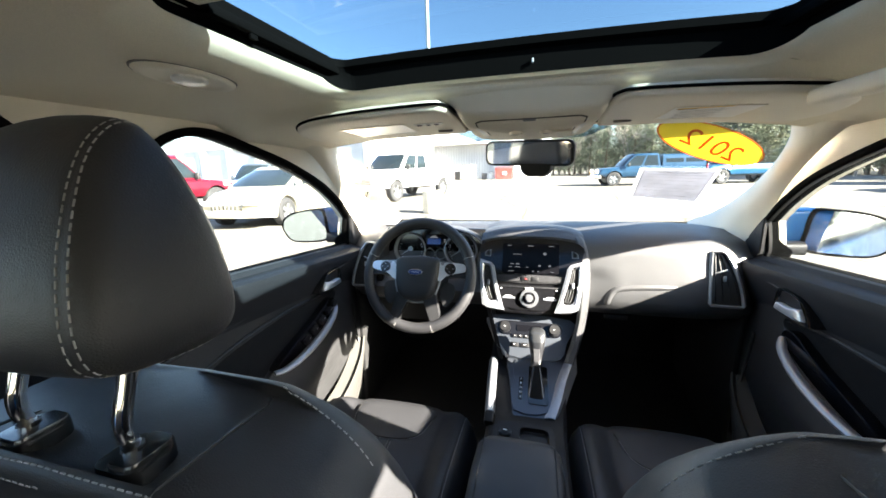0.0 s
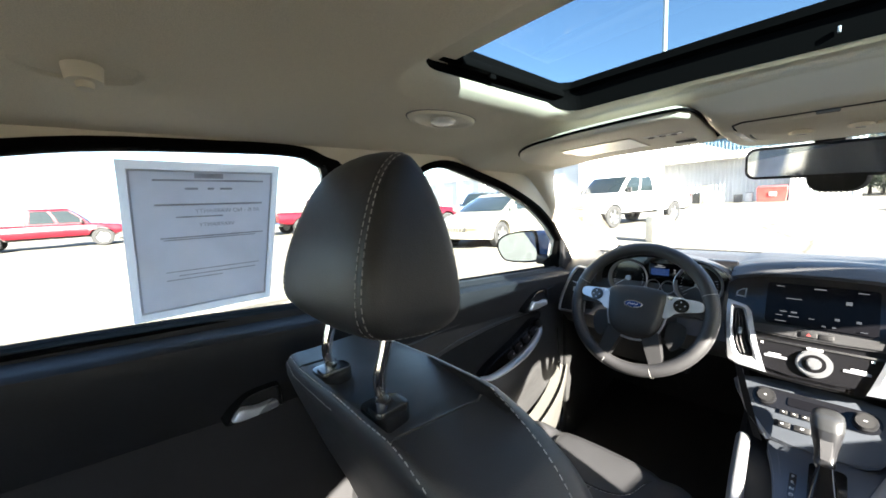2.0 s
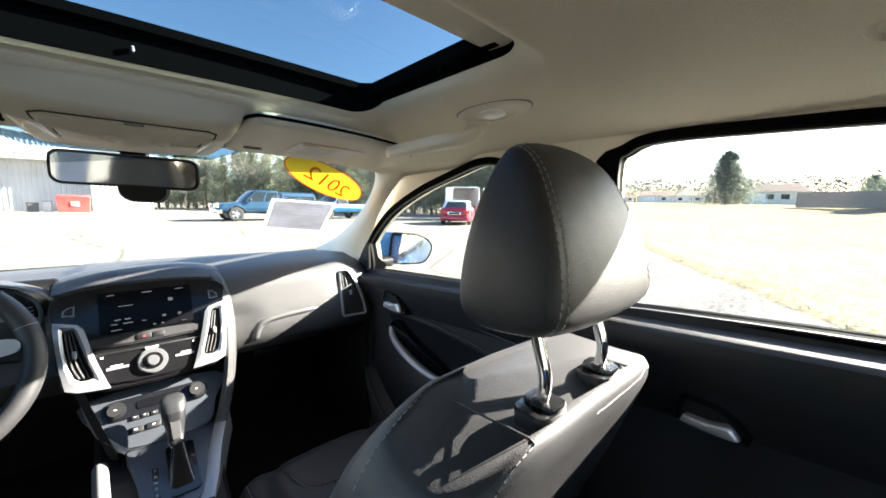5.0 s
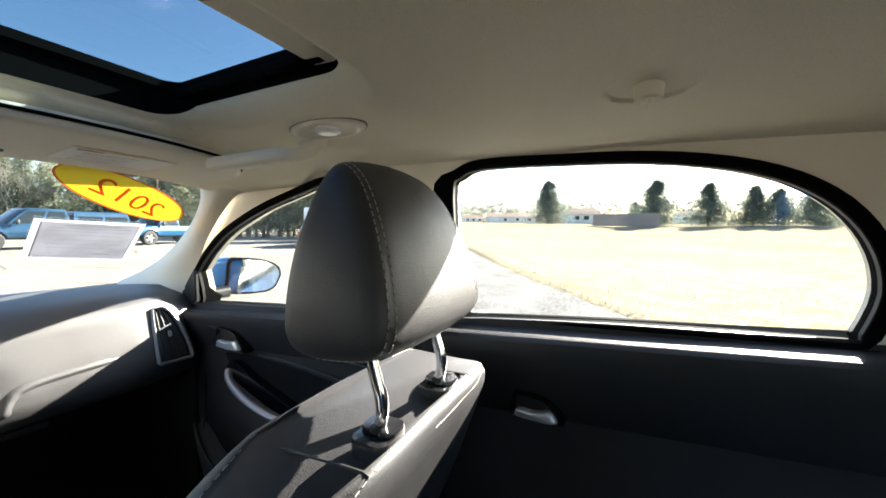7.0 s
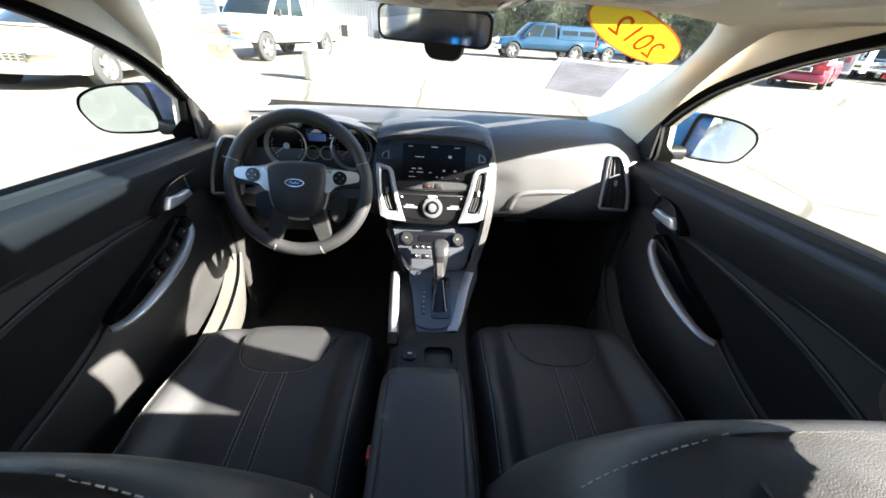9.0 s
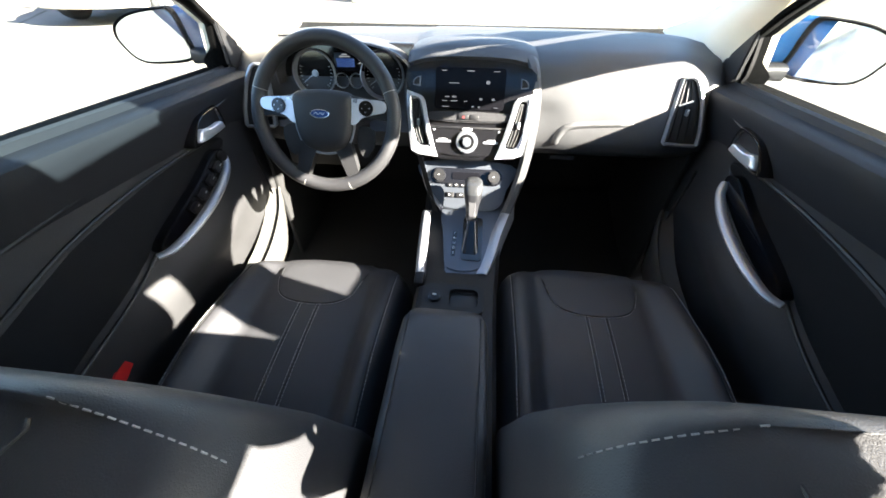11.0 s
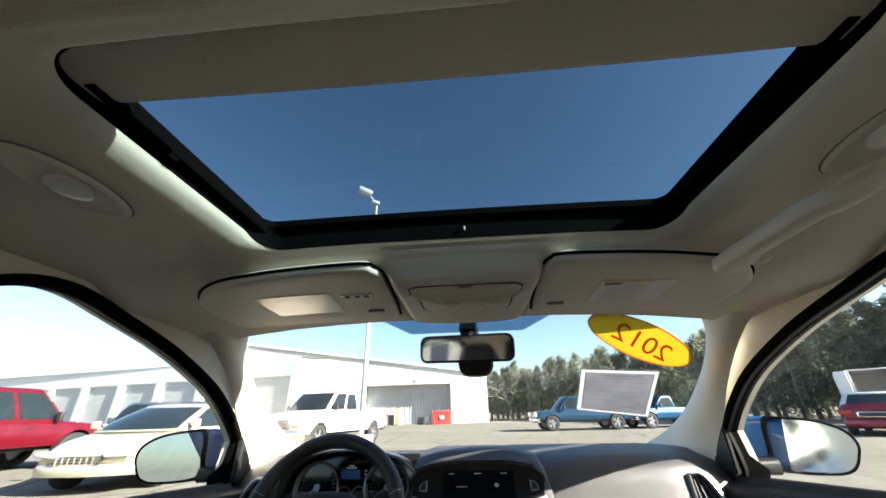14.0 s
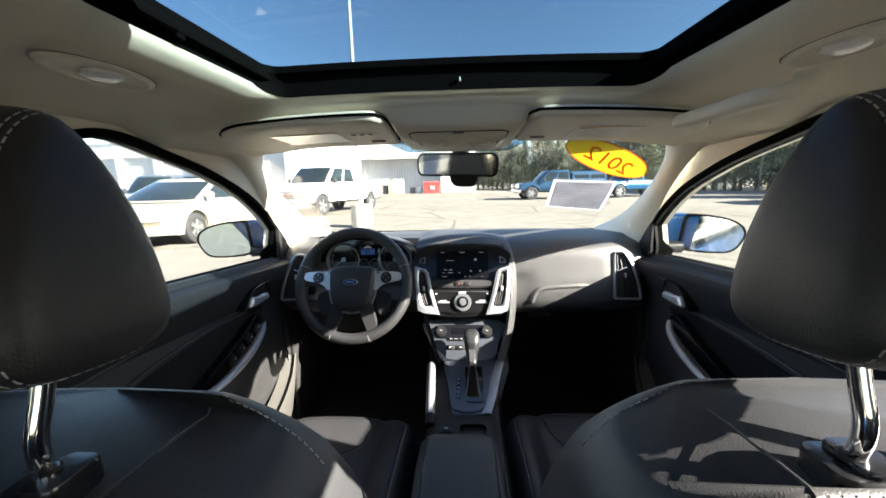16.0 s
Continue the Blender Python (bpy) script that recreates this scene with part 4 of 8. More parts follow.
    for i in range(nx + 1):
        row = []
        for j in range(ny + 1):
            u, v = i / nx, j / ny
            x = lerp(-1, 1, u)
            f = yf - 0.085 * abs(x) ** 3.0
            y = lerp(yr, f, v)
            z = cushion_z(u, v)
            e = max(0, (v - 0.90) / 0.10)
            z -= 0.065 * e ** 2.2
            y += 0.01 * math.sin(e * math.pi / 2)
            e2 = max(0, (abs(x) - 0.90) / 0.10)
            z -= 0.06 * e2 ** 2
            row.append((lerp(xl, xr, u), y, z))
        rows.append(row)
    vs = sheet(bm, rows)
    rim = [vs[0][j].co.copy() for j in range(ny + 1)] + [vs[i][ny].co.copy() for i in range(1, nx + 1)] + [vs[nx][j].co.copy() for j in range(ny - 1, -1, -1)] + [vs[i][0].co.copy() for i in range(nx - 1, 0, -1)]
    sheet(bm, [rim, [p + Vector((0, 0, -0.05)) for p in rim], [Vector((x0 + (p.x - x0) * 0.94, p.y, 0.27)) for p in rim]], wrap_v=True)
    cush = put("cushion", bm, LEATHER, lab="black leather seat cushion", angle=70)

    def on_cushion(x, y):
        u = (x - xl) / (xr - xl)
        f = yf - 0.085 * abs(lerp(-1, 1, u)) ** 3
        v = (y - yr) / (f - yr)
        return Vector((x, y, cushion_z(u, v) - 0.065 * max(0, (v - 0.90) / 0.10) ** 2.2))
    arc = smooth_path([on_cushion(x0 + a, y0 + b) for a, b in ((-0.128, 0.745), (-0.120, 0.68), (-0.098, 0.605), (-0.045, 0.575), (0.045, 0.575), (0.098, 0.605), (0.120, 0.68), (0.128, 0.745))], 8)
    def seam(path, r):
        bm = bmesh.new()
        sweep(bm, path, ring(r, 6))
        put("seam", bm, RUBBER, cush, "dark seam")

    def stitch(path):
        bm = bmesh.new()
        dashes(bm, path, 0.0065, 0.0028, 0.0007)
        put("stitching", bm, THREAD, cush, "pale stitching")
    seam(arc, 0.0022)
    for a in (-0.024, 0.024):
        line = [on_cushion(x0 + a, y0 + lerp(0.25, 0.575, i / 24)) for i in range(25)]
        seam(line, 0.0016)
        for d in (-0.004, 0.004):
            stitch([p + Vector((d, 0, 0.0012)) for p in line])
    stitch([p + Vector((0, -0.005, 0.0015)) for p in arc])
    for side in (-1, 1):
        line = [on_cushion(x0 + side * 0.137, y0 + lerp(0.25, 0.73, i / 24)) for i in range(25)]
        seam(line, 0.0022)
        edge = [on_cushion(x0 + side * 0.205, y0 + lerp(0.25, 0.70, i / 24)) + Vector((0, 0, 0.001)) for i in range(25)]
        seam(edge, 0.0016)
        stitch([p + Vector((side * 0.005, 0, 0.0002)) for p in edge])
    bm = bmesh.new()
    rbox(bm, (x0, y0 + 0.48, 0.245), (0.40, 0.42, 0.09), 0.01)
    put("base", bm, HARD)
    # buckle on the inner side
    bx = x0 - s * 0.272
    bk = thing("belt_buckle", "red-buttoned seat belt buckle beside the cushion", "belt buckle", (bx, y0 + 0.33, 0.30), group="belt buckles")
    bm = bmesh.new()
    rbox(bm, (0, 0, 0.14), (0.022, 0.03, 0.26), 0.006)
    part("stalk", bm, HARD, bk)
    bm = bmesh.new()
    rbox(bm, (0, 0.006, 0.275), (0.018, 0.026, 0.014), 0.003)
    part("button", bm, RED_PLASTIC, bk, "red release button")
    return st


seat("front_seat", "black leather driver's seat with pale stitching", -0.362, 0.164)
seat("front_seat", "black leather passenger seat, sunlit at its shoulder", 0.362, 0.197)

# rear bench, behind the camera
bench = thing("rear_bench", "black leather rear bench seat", "car seat", (0, -0.75, 0.24))
bm = bmesh.new()
rbox(bm, (0, 0.15, 0.14), (1.24, 0.50, 0.22), 0.05, 3)
part("cushion", bm, LEATHER, bench)
bm = bmesh.new()
rbox(bm, (0, -0.16, 0.42), (1.24, 0.14, 0.62), 0.05, 3, (12, 0, 0))
part("backrest", bm, LEATHER, bench)

# ---------------------------------------------------------------- dashboard
dash = thing("dashboard", "charcoal soft-touch dashboard, sunlit on the passenger side", "dashboard", (0, 1.4, 0.6))
DI = Matrix.Translation((0, -1.4, -0.6))


def indash(nm, bm, mat, parent=dash, lab="", **k):
    bm.transform(DI)
    return part(nm, bm, mat, parent, lab, **k)


DASH_Z = [(1.70, 0.925), (1.58, 0.968), (1.50, 0.985), (1.42, 0.990), (1.34, 0.984), (1.275, 0.972), (1.238, 0.956), (1.220, 0.937), (1.211, 0.910), (1.203, 0.882), (1.197, 0.862), (1.192, 0.846), (1.187, 0.828), (1.180, 0.80), (1.173, 0.768), (1.175, 0.740), (1.205, 0.712), (1.28, 0.69), (1.42, 0.66), (1.70, 0.60)]


def dash_row(x):
    out = []
    end = max(0, (abs(x) - 0.50) / 0.22)
    brow = curve_at([(0.20, 0.0), (0.30, 1.0), (0.62, 1.0), (0.68, 0.3)], x)
    driver = curve_at([(-0.66, 0.0), (-0.57, 1.0), (-0.16, 1.0), (-0.11, 0.0)], x)
    for k, (y, z) in enumerate(DASH_Z):
        y += 0.055 * end ** 2
        z -= (0.030 * end ** 2) if k < 8 else 0.0
        if 9 <= k <= 15:
            y += (1 - brow) * (0.008 if k > 10 else 0.0)
        if 4 <= k <= 13:
            y += 0.045 * driver
        if 2 <= k <= 6:
            z -= 0.012 * driver
        if k <= 3:
            y -= 0.14 * (abs(x) / 0.75) ** 2.5 * (1 if k == 0 else 0.6)
        out.append((x, y, z))
    return out


bm = bmesh.new()
sheet(bm, [dash_row(lerp(-0.70, 0.70, i / 84)) for i in range(85)])
indash("main_body", bm, DASHSKIN, angle=55)
bm = bmesh.new()
rows = []
for y, z, w in ((1.33, 0.997, 0.16), (1.26, 1.0, 0.165), (1.215, 0.992, 0.17), (1.195, 0.972, 0.172), (1.20, 0.958, 0.172)):
    rows.append([(0.01 + lerp(-w, w, i / 12), y + 0.016 * (lerp(-1, 1, i / 12)) ** 4, z - 0.022 * abs(lerp(-1, 1, i / 12)) ** 3) for i in range(13)])
sheet(bm, rows)
indash("centre_hood", bm, DASHSKIN)
# cluster hood
bm = bmesh.new()
rows = []
for y, k in ((1.36, 0.70), (1.30, 0.92), (1.235, 1.0), (1.190, 1.0), (1.186, 0.97), (1.20, 0.945), (1.265, 0.92)):
    row = []
    for i in range(25):
        a = math.pi * i / 24
        row.append((-0.345 - 0.205 * k * math.copysign(abs(math.cos(a)) ** 0.8, math.cos(a)), y + 0.03 * (1 - math.sin(a)), 0.880 + (0.122 * k) * math.sin(a) ** 0.75))
    rows.append(row)
sheet(bm, rows)
indash("cluster_hood", bm, DASHSKIN)
bm = bmesh.new()
rbox(bm, (-0.345, 1.262, 0.885), (0.385, 0.02, 0.20), 0.005)
cl = indash("cluster_face", bm, GLOSS, lab="black instrument cluster")
cl_tilt = (78, 0, 0)
for gx in (-0.442, -0.243):
    bm = bmesh.new()
    for r0, r1, z0, z1 in ((0.062, 0.058, 0.0, 0.016),):
        t = bmesh.new()
        n = 40
        sheet(t, [[(rr * math.cos(2 * math.pi * i / n), rr * math.sin(2 * math.pi * i / n), zz) for i in range(n)] for rr, zz in ((0.060, -0.004), (0.064, 0.012), (0.060, 0.014), (0.055, -0.002))], wrap_v=True)
        add(bm, t, pose(gx, 1.245, 0.905, *cl_tilt))
    g = indash("gauge_ring", bm, SILVER, cl, "silver gauge ring")
    bm = bmesh.new()
    for i in range(25):
        a = radians(225 - 270 * i / 24)
        rbox(bm, (0.046 * math.cos(a), 0.046 * math.sin(a), 0.0), (0.0075 if i % 3 == 0 else 0.004, 0.0013, 0.0008), 0, turn=(0, 0, math.degrees(a)))
    bm.transform(pose(gx, 1.2485, 0.905, *cl_tilt))
    indash("dial_marks", bm, WHITE_MARK, cl)
    bm = bmesh.new()
    disc_solid(bm, 0.009, 0.008, (0, 0, 0.004), n=16, bevel=0.002)
    rbox(bm, (-0.018, -0.012, 0.006), (0.042, 0.0022, 0.0015), 0, turn=(0, 0, 35))
    bm.transform(pose(gx, 1.2475, 0.905, *cl_tilt))
    indash("needle", bm, SILVER, cl)
bm = bmesh.new()
rbox(bm, (-0.335, 1.2415, 0.940), (0.085, 0.004, 0.048), 0.003, turn=(-12, 0, 0))
indash("display", bm, SCREEN, cl)
bm = bmesh.new()
rbox(bm, (-0.345, 1.2393, 0.937), (0.052, 0.001, 0.022), 0, turn=(-12, 0, 0))
indash("display_panel", bm, SCREEN_BLUE, cl, "blue lit trip display")
for dx, dz, w in ((-0.345, 0.953, 0.03), (-0.345, 0.958, 0.016), (-0.303, 0.946, 0.006), (-0.303, 0.938, 0.006)):
    bm = bmesh.new()
    rbox(bm, (dx, 1.2387 + (0.953 - dz) * -0.2, dz), (w, 0.001, 0.0035), 0)
    indash("display_text", bm, SCREEN_TEXT, cl)
for gx in (-0.365, -0.322):
    bm = bmesh.new()
    t = bmesh.new()
    n = 24
    sheet(t, [[(rr * math.cos(2 * math.pi * i / n), rr * math.sin(2 * math.pi * i / n), zz) for i in range(n)] for rr, zz in ((0.019, -0.003), (0.021, 0.006), (0.018, 0.0))], wrap_v=True)
    add(bm, t, pose(gx, 1.2455, 0.888, *cl_tilt))
    indash("small_gauge", bm, SILVER, cl)


# ---- air vents
def vent(nm, m, outline, slats, lab, rim_w=0.010, rim=None, deep=0.022):
    """A framed vent of any outline with slanted slats; m carries (across, up, out)."""
    b1 = bmesh.new()
    inner = outline
    cx, cy = sum(p[0] for p in inner) / len(inner), sum(p[1] for p in inner) / len(inner)

    def grown(d):
        out = []
        k = len(inner)
        for i in range(k):
            a, b = Vector(inner[i - 1]), Vector(inner[(i + 1) % k])
            t = (b - a).normalized()
            nn = Vector((t.y, -t.x))
            if nn.dot(Vector(inner[i]) - Vector((cx, cy))) < 0:
                nn = -nn
            out.append(Vector(inner[i]) + nn * d)
        return out
    def at_rim(d):
        f = d / rim_w
        return [Vector(p).lerp(Vector(q), f) for p, q in zip(inner, rim)] if rim else grown(d)
    rows = [[(*p, z) for p in at_rim(d)] for d, z in ((0.0, -0.02), (0.0, 0.004), (rim_w * 0.35, 0.009), (rim_w, 0.006), (rim_w, -0.012))]
    sheet(b1, rows, wrap_v=True)
    b1.transform(m)
    v = indash(nm, b1, SILVER, lab=lab)
    b2 = bmesh.new()
    plate(b2, inner, 0.004, Matrix.Translation((0, 0, -deep)))
    b2.transform(m)
    indash("recess", b2, RUBBER, v)
    zs = [p[1] for p in inner]
    lo, hi = min(zs), max(zs)

    def span(v0):
        xs = []
        k = len(inner)
        for i in range(k):
            a, b = inner[i], inner[(i + 1) % k]
            if (a[1] - v0) * (b[1] - v0) <= 0 and a[1] != b[1]:
                xs.append(a[0] + (b[0] - a[0]) * (v0 - a[1]) / (b[1] - a[1]))
        return min(xs), max(xs)
    for i in range(slats):
        f = (i + 0.5) / slats
        b3 = bmesh.new()
        pts = [lerp(lo + 0.006, hi - 0.006, j / 8) for j in range(9)]
        line = []
        for q in pts:
            a, b = span(q)
            line.append((lerp(a, b, f), q, -0.004))
        sweep(b3, line, [(-0.0012, -0.011), (0.0012, -0.011), (0.0012, 0.006), (-0.0012, 0.006)], up=(0.45, 0, 1))
        b3.transform(m)
        indash("slat", b3, HARD, v)
    b4 = bmesh.new()
    a, b = span(lerp(lo, hi, 0.5))
    rbox(b4, (lerp(a, b, 0.5), lerp(lo, hi, 0.5), 0.004), (0.008, 0.018, 0.012), 0.003)
    b4.transform(m)
    indash("tab", b4, SILVER, v)


# ---- centre stack: local frame x across, y up the face, z out of it
STACK = pose(0.009, 1.132, 0.843, 66, 0, 0)
bm = bmesh.new()
face = rounded([(-0.155, 0.118), (-0.166, 0.05), (-0.160, -0.045), (-0.125, -0.108), (0.125, -0.108), (0.160, -0.045), (0.166, 0.05), (0.155, 0.118), (0.0, 0.136)], 4)
plate(bm, face, 0.05, STACK, 0.004)
stack = indash("stack_panel", bm, GLOSS, lab="gloss black centre stack")
bm = bmesh.new()
plate(bm, rrect(0.182, 0.100, 0.008), 0.006, STACK @ Matrix.Translation((0.0, 0.066, 0.004)), 0.002)
indash("screen", bm, SCREEN, stack, "dark touch screen showing radio settings")
for cx, cy, w, h in ((-0.068, 0.108, 0.018, 0.0028), (0.0, 0.108, 0.026, 0.004), (0.066, 0.108, 0.022, 0.0028), (-0.042, 0.079, 0.036, 0.003), (0.046, 0.082, 0.013, 0.013), (-0.058, 0.046, 0.016, 0.004),
                     (-0.040, 0.046, 0.014, 0.006), (-0.065, 0.036, 0.016, 0.003), (-0.040, 0.036, 0.024, 0.004), (-0.010, 0.036, 0.012, 0.003), (0.030, 0.042, 0.010, 0.009), (0.062, 0.042, 0.010, 0.009),
                     (-0.062, 0.022, 0.026, 0.003), (0.010, 0.023, 0.008, 0.005), (0.026, 0.023, 0.008, 0.005), (0.070, 0.022, 0.014, 0.003)):
    bm = bmesh.new()
    rbox(bm, (cx, cy, 0.0071), (w * 0.75, h * 0.62, 0.0006), 0)
    bm.transform(STACK)
    indash("screen_mark", bm, SCREEN_TEXT, stack)
bm = bmesh.new()
plate(bm, rounded([(-0.105, 0.012), (0.105, 0.012), (0.098, -0.010), (-0.098, -0.010)], 3), 0.012, STACK @ Matrix.Translation((0, -0.004, 0.010)), 0.004)
ledge = indash("hazard_ledge", bm, SOFT, stack)
bm = bmesh.new()
rbox(bm, (-0.012, -0.003, 0.0115), (0.028, 0.013, 0.004), 0.002)
rbox(bm, (0.016, -0.003, 0.0115), (0.024, 0.013, 0.004), 0.002)
bm.transform(STACK)
indash("hazard_button", bm, HARD, stack)
bm = bmesh.new()
plate(bm, [(-0.0042, -0.003), (0.0042, -0.003), (0, 0.0042)], 0.0006, STACK @ Matrix.Translation((-0.012, -0.003, 0.0142)))
indash("hazard_sign", bm, HAZARD_RED, stack)
# CD slot and audio panel
bm = bmesh.new()
rbox(bm, (0, -0.030, 0.006), (0.205, 0.006, 0.006), 0.002)
bm.transform(STACK)
indash("disc_slot", bm, HARD, stack)
bm = bmesh.new()
plate(bm, rounded([(-0.100, -0.028), (0.100, -0.028), (0.092, -0.098), (-0.092, -0.098)], 3), 0.008, STACK @ Matrix.Translation((0, 0, 0.006)), 0.003)
audio = indash("audio_panel", bm, GLOSS, stack)
bm = bmesh.new()
disc_solid(bm, 0.030, 0.010, (0, -0.066, 0.010), n=36, bevel=0.003)
bm.transform(STACK)
indash("control_ring", bm, RING_SATIN, stack, "silver audio control ring")
bm = bmesh.new()
disc_solid(bm, 0.0195, 0.012, (0, -0.066, 0.012), n=30, bevel=0.002)
bm.transform(STACK)
indash("ring_inlay", bm, GLOSS, stack)
bm = bmesh.new()
disc_solid(bm, 0.0125, 0.016, (0, -0.066, 0.015), n=28, bevel=0.003)
bm.transform(STACK)
indash("knob", bm, RING_SATIN, stack, "satin centre knob")
for cx, cy, w, h in ((-0.064, -0.066, 0.040, 0.006), (0.064, -0.066, 0.040, 0.006), (-0.066, -0.060, 0.022, 0.0022), (0.066, -0.060, 0.022, 0.0022), (-0.09, -0.037, 0.005, 0.004), (0.085, -0.037, 0.005, 0.004), (0, -0.047, 0.006, 0.002), (0, -0.086, 0.006, 0.002)):
    bm = bmesh.new()
    rbox(bm, (cx, cy, 0.0072), (w, h, 0.0012), 0)
    bm.transform(STACK)
    indash("button_bar", bm, WHITE_MARK if h < 0.005 else SILVER, stack)
bm = bmesh.new()
rbox(bm, (0, -0.0335, 0.0095), (0.026, 0.0045, 0.0008), 0)
bm.transform(STACK)
indash("maker_mark", bm, WHITE_MARK, stack)
# small buttons over the vents
for sx in (-1, 1):
    bm = bmesh.new()
    plate(bm, [(sx * 0.130, 0.094), (sx * 0.140, 0.092), (sx * 0.150, 0.084), (sx * 0.151, 0.072), (sx * 0.131, 0.070)], 0.005, STACK @ Matrix.Translation((0, 0, 0.003)), 0.001)
    sb_ = indash("side_button", bm, SILVER, stack, "silver-edged button")
    bm = bmesh.new()
    plate(bm, [(sx * 0.1325, 0.0915), (sx * 0.1395, 0.090), (sx * 0.1475, 0.083), (sx * 0.1485, 0.0745), (sx * 0.1335, 0.0725)], 0.005, STACK @ Matrix.Translation((0, 0, 0.0040)), 0.001)
    indash("button_face", bm, HARD, sb_)
# silver vents beside the screen: slanting openings in broad frames
for sx in (-1, 1):
    inner = [(0.150, 0.038), (0.142, 0.040), (0.134, 0.038), (0.130, 0.032), (0.123, 0.0), (0.114, -0.036), (0.104, -0.068), (0.104, -0.077), (0.113, -0.080), (0.127, -0.079), (0.136, -0.070), (0.144, -0.045), (0.149, -0.01), (0.151, 0.030)]
    outer = [(0.164, 0.058), (0.149, 0.054), (0.126, 0.047), (0.117, 0.036), (0.109, 0.0), (0.098, -0.045), (0.086, -0.084), (0.078, -0.108), (0.101, -0.106), (0.130, -0.103), (0.150, -0.094), (0.157, -0.050), (0.162, -0.005), (0.165, 0.044)]
    vent("stack_vent", STACK @ Matrix.Translation((0, 0, 0.010)), [(sx * x, y) for x, y in inner], 4, "satin silver framed centre air vent", 0.015, [(sx * x, y) for x, y in outer])
# side vents at the dash ends
for sx in (-1, 1):
    m = pose(sx * (0.586 if sx > 0 else 0.612), 1.195, 0.853, 74, 0, -sx * 6)
    vent("side_vent", m, rounded([(-sx * 0.026, 0.076), (-sx * 0.004, 0.074), (sx * 0.020, 0.030), (sx * 0.038, -0.030), (sx * 0.044, -0.074), (sx * 0.038, -0.080), (-sx * 0.026, -0.080), (-sx * 0.032, -0.074), (-sx * 0.033, 0.0), (-sx * 0.032, 0.070)], 3), 4, "satin silver framed side air vent", 0.009, deep=0.002)
    bm = bmesh.new()
    rbox(bm, (-sx * 0.010, 0.020, 0.003), (0.036, 0.005, 0.005), 0.002, turn=(0, 0, sx * 22))
    bm.transform(m)
    indash("vent_bar", bm, SILVER, lab="short bright bar across the vent")

# ---- climate panel below the stack
CLIM = pose(0.012, 1.080, 0.664, 52, 0, 0)
bm = bmesh.new()
plate(bm, rounded([(-0.128, 0.062), (0.128, 0.062), (0.118, -0.01), (0.085, -0.070), (-0.066, -0.070), (-0.108, -0.015)], 4), 0.06, CLIM, 0.006)
clim = indash("climate_panel", bm, SILVER_BLUE, lab="satin grey climate control panel")
bm = bmesh.new()
plate(bm, rrect(0.206, 0.046, 0.022), 0.004, CLIM @ Matrix.Translation((0.0, 0.022, 0.004)), 0.0015)
indash("climate_inlay", bm, GLOSS, clim)
for cx in (-0.078, 0.078):
    bm = bmesh.new()
    disc_solid(bm, 0.019, 0.016, (cx, 0.022, 0.008), n=30, bevel=0.003)
    bm.transform(CLIM)
    k = indash("climate_knob", bm, KNOB_GREY, clim, "satin-rimmed rotary climate knob")
    bm = bmesh.new()
    disc_solid(bm, 0.0165, 0.018, (cx, 0.022, 0.009), n=26, bevel=0.002)
    bm.transform(CLIM)
    indash("knob_face", bm, HARD, k)
    bm = bmesh.new()
    rbox(bm, (cx, 0.022, 0.0184), (0.0055, 0.0016, 0.0006), 0)
    bm.transform(CLIM)
    indash("knob_mark", bm, WHITE_MARK, k)
for i in range(6):
    bm = bmesh.new()
    rbox(bm, (lerp(-0.045, 0.045, i / 5), -0.004, 0.003), (0.014, 0.010, 0.004), 0.0015)
    bm.transform(CLIM)
    indash("climate_button", bm, HARD, clim)
    bm = bmesh.new()
    rbox(bm, (lerp(-0.045, 0.045, i / 5), -0.003, 0.0053), (0.004, 0.0018, 0.0005), 0)
    bm.transform(CLIM)
    indash("button_sign", bm, WHITE_MARK, clim)
bm = bmesh.new()
plate(bm, rrect(0.080, 0.020, 0.006), 0.004, CLIM @ Matrix.Translation((0.0, 0.023, 0.006)), 0.001)
indash("climate_display", bm, SCREEN, clim)
for cx in (-0.045, -0.012, 0.024):
    bm = bmesh.new()
    rbox(bm, (cx, -0.032, 0.003), (0.028, 0.014, 0.005), 0.002)
    bm.transform(CLIM)
    indash("seat_heat_button", bm, HARD, clim)
    bm = bmesh.new()
    rbox(bm, (cx, -0.031, 0.0058), (0.006, 0.0024, 0.0005), 0)
    bm.transform(CLIM)
    indash("button_sign", bm, WHITE_MARK, clim)
bm = bmesh.new()
sweep(bm, smooth_path([CLIM @ Vector(p) for p in ((-0.130, 0.070, 0.004), (-0.128, 0.045, 0.006), (-0.110, -0.015, 0.006), (-0.085, -0.050, 0.006), (-0.064, -0.074, 0.005))], 8), ring(0.0058, 8))
indash("chrome_strip", bm, SILVER, clim, "thin bright strip")
# pale stripe down the passenger side of the stack
bm = bmesh.new()
stripe = smooth_path([(0.135, 1.25, 0.985), (0.166, 1.205, 0.960), (0.180, 1.165, 0.905), (0.182, 1.125, 0.84), (0.176, 1.095, 0.76), (0.162, 1.07, 0.68), (0.144, 1.045, 0.622), (0.134, 1.03, 0.595)], 8)
sheet(bm, [[p + Vector((-0.016, 0.004, 0.004)) for p in stripe], [p + Vector((-0.008, -0.006, 0.0)) for p in stripe], [p + Vector((0.006, -0.004, 0)) for p in stripe], [p + Vector((0.014, 0.010, 0)) for p in stripe], [p + Vector((0.016, 0.14, -0.01)) for p in stripe]])
indash("side_bolster", bm, DASHSKIN, lab="smooth side edge of the centre stack")
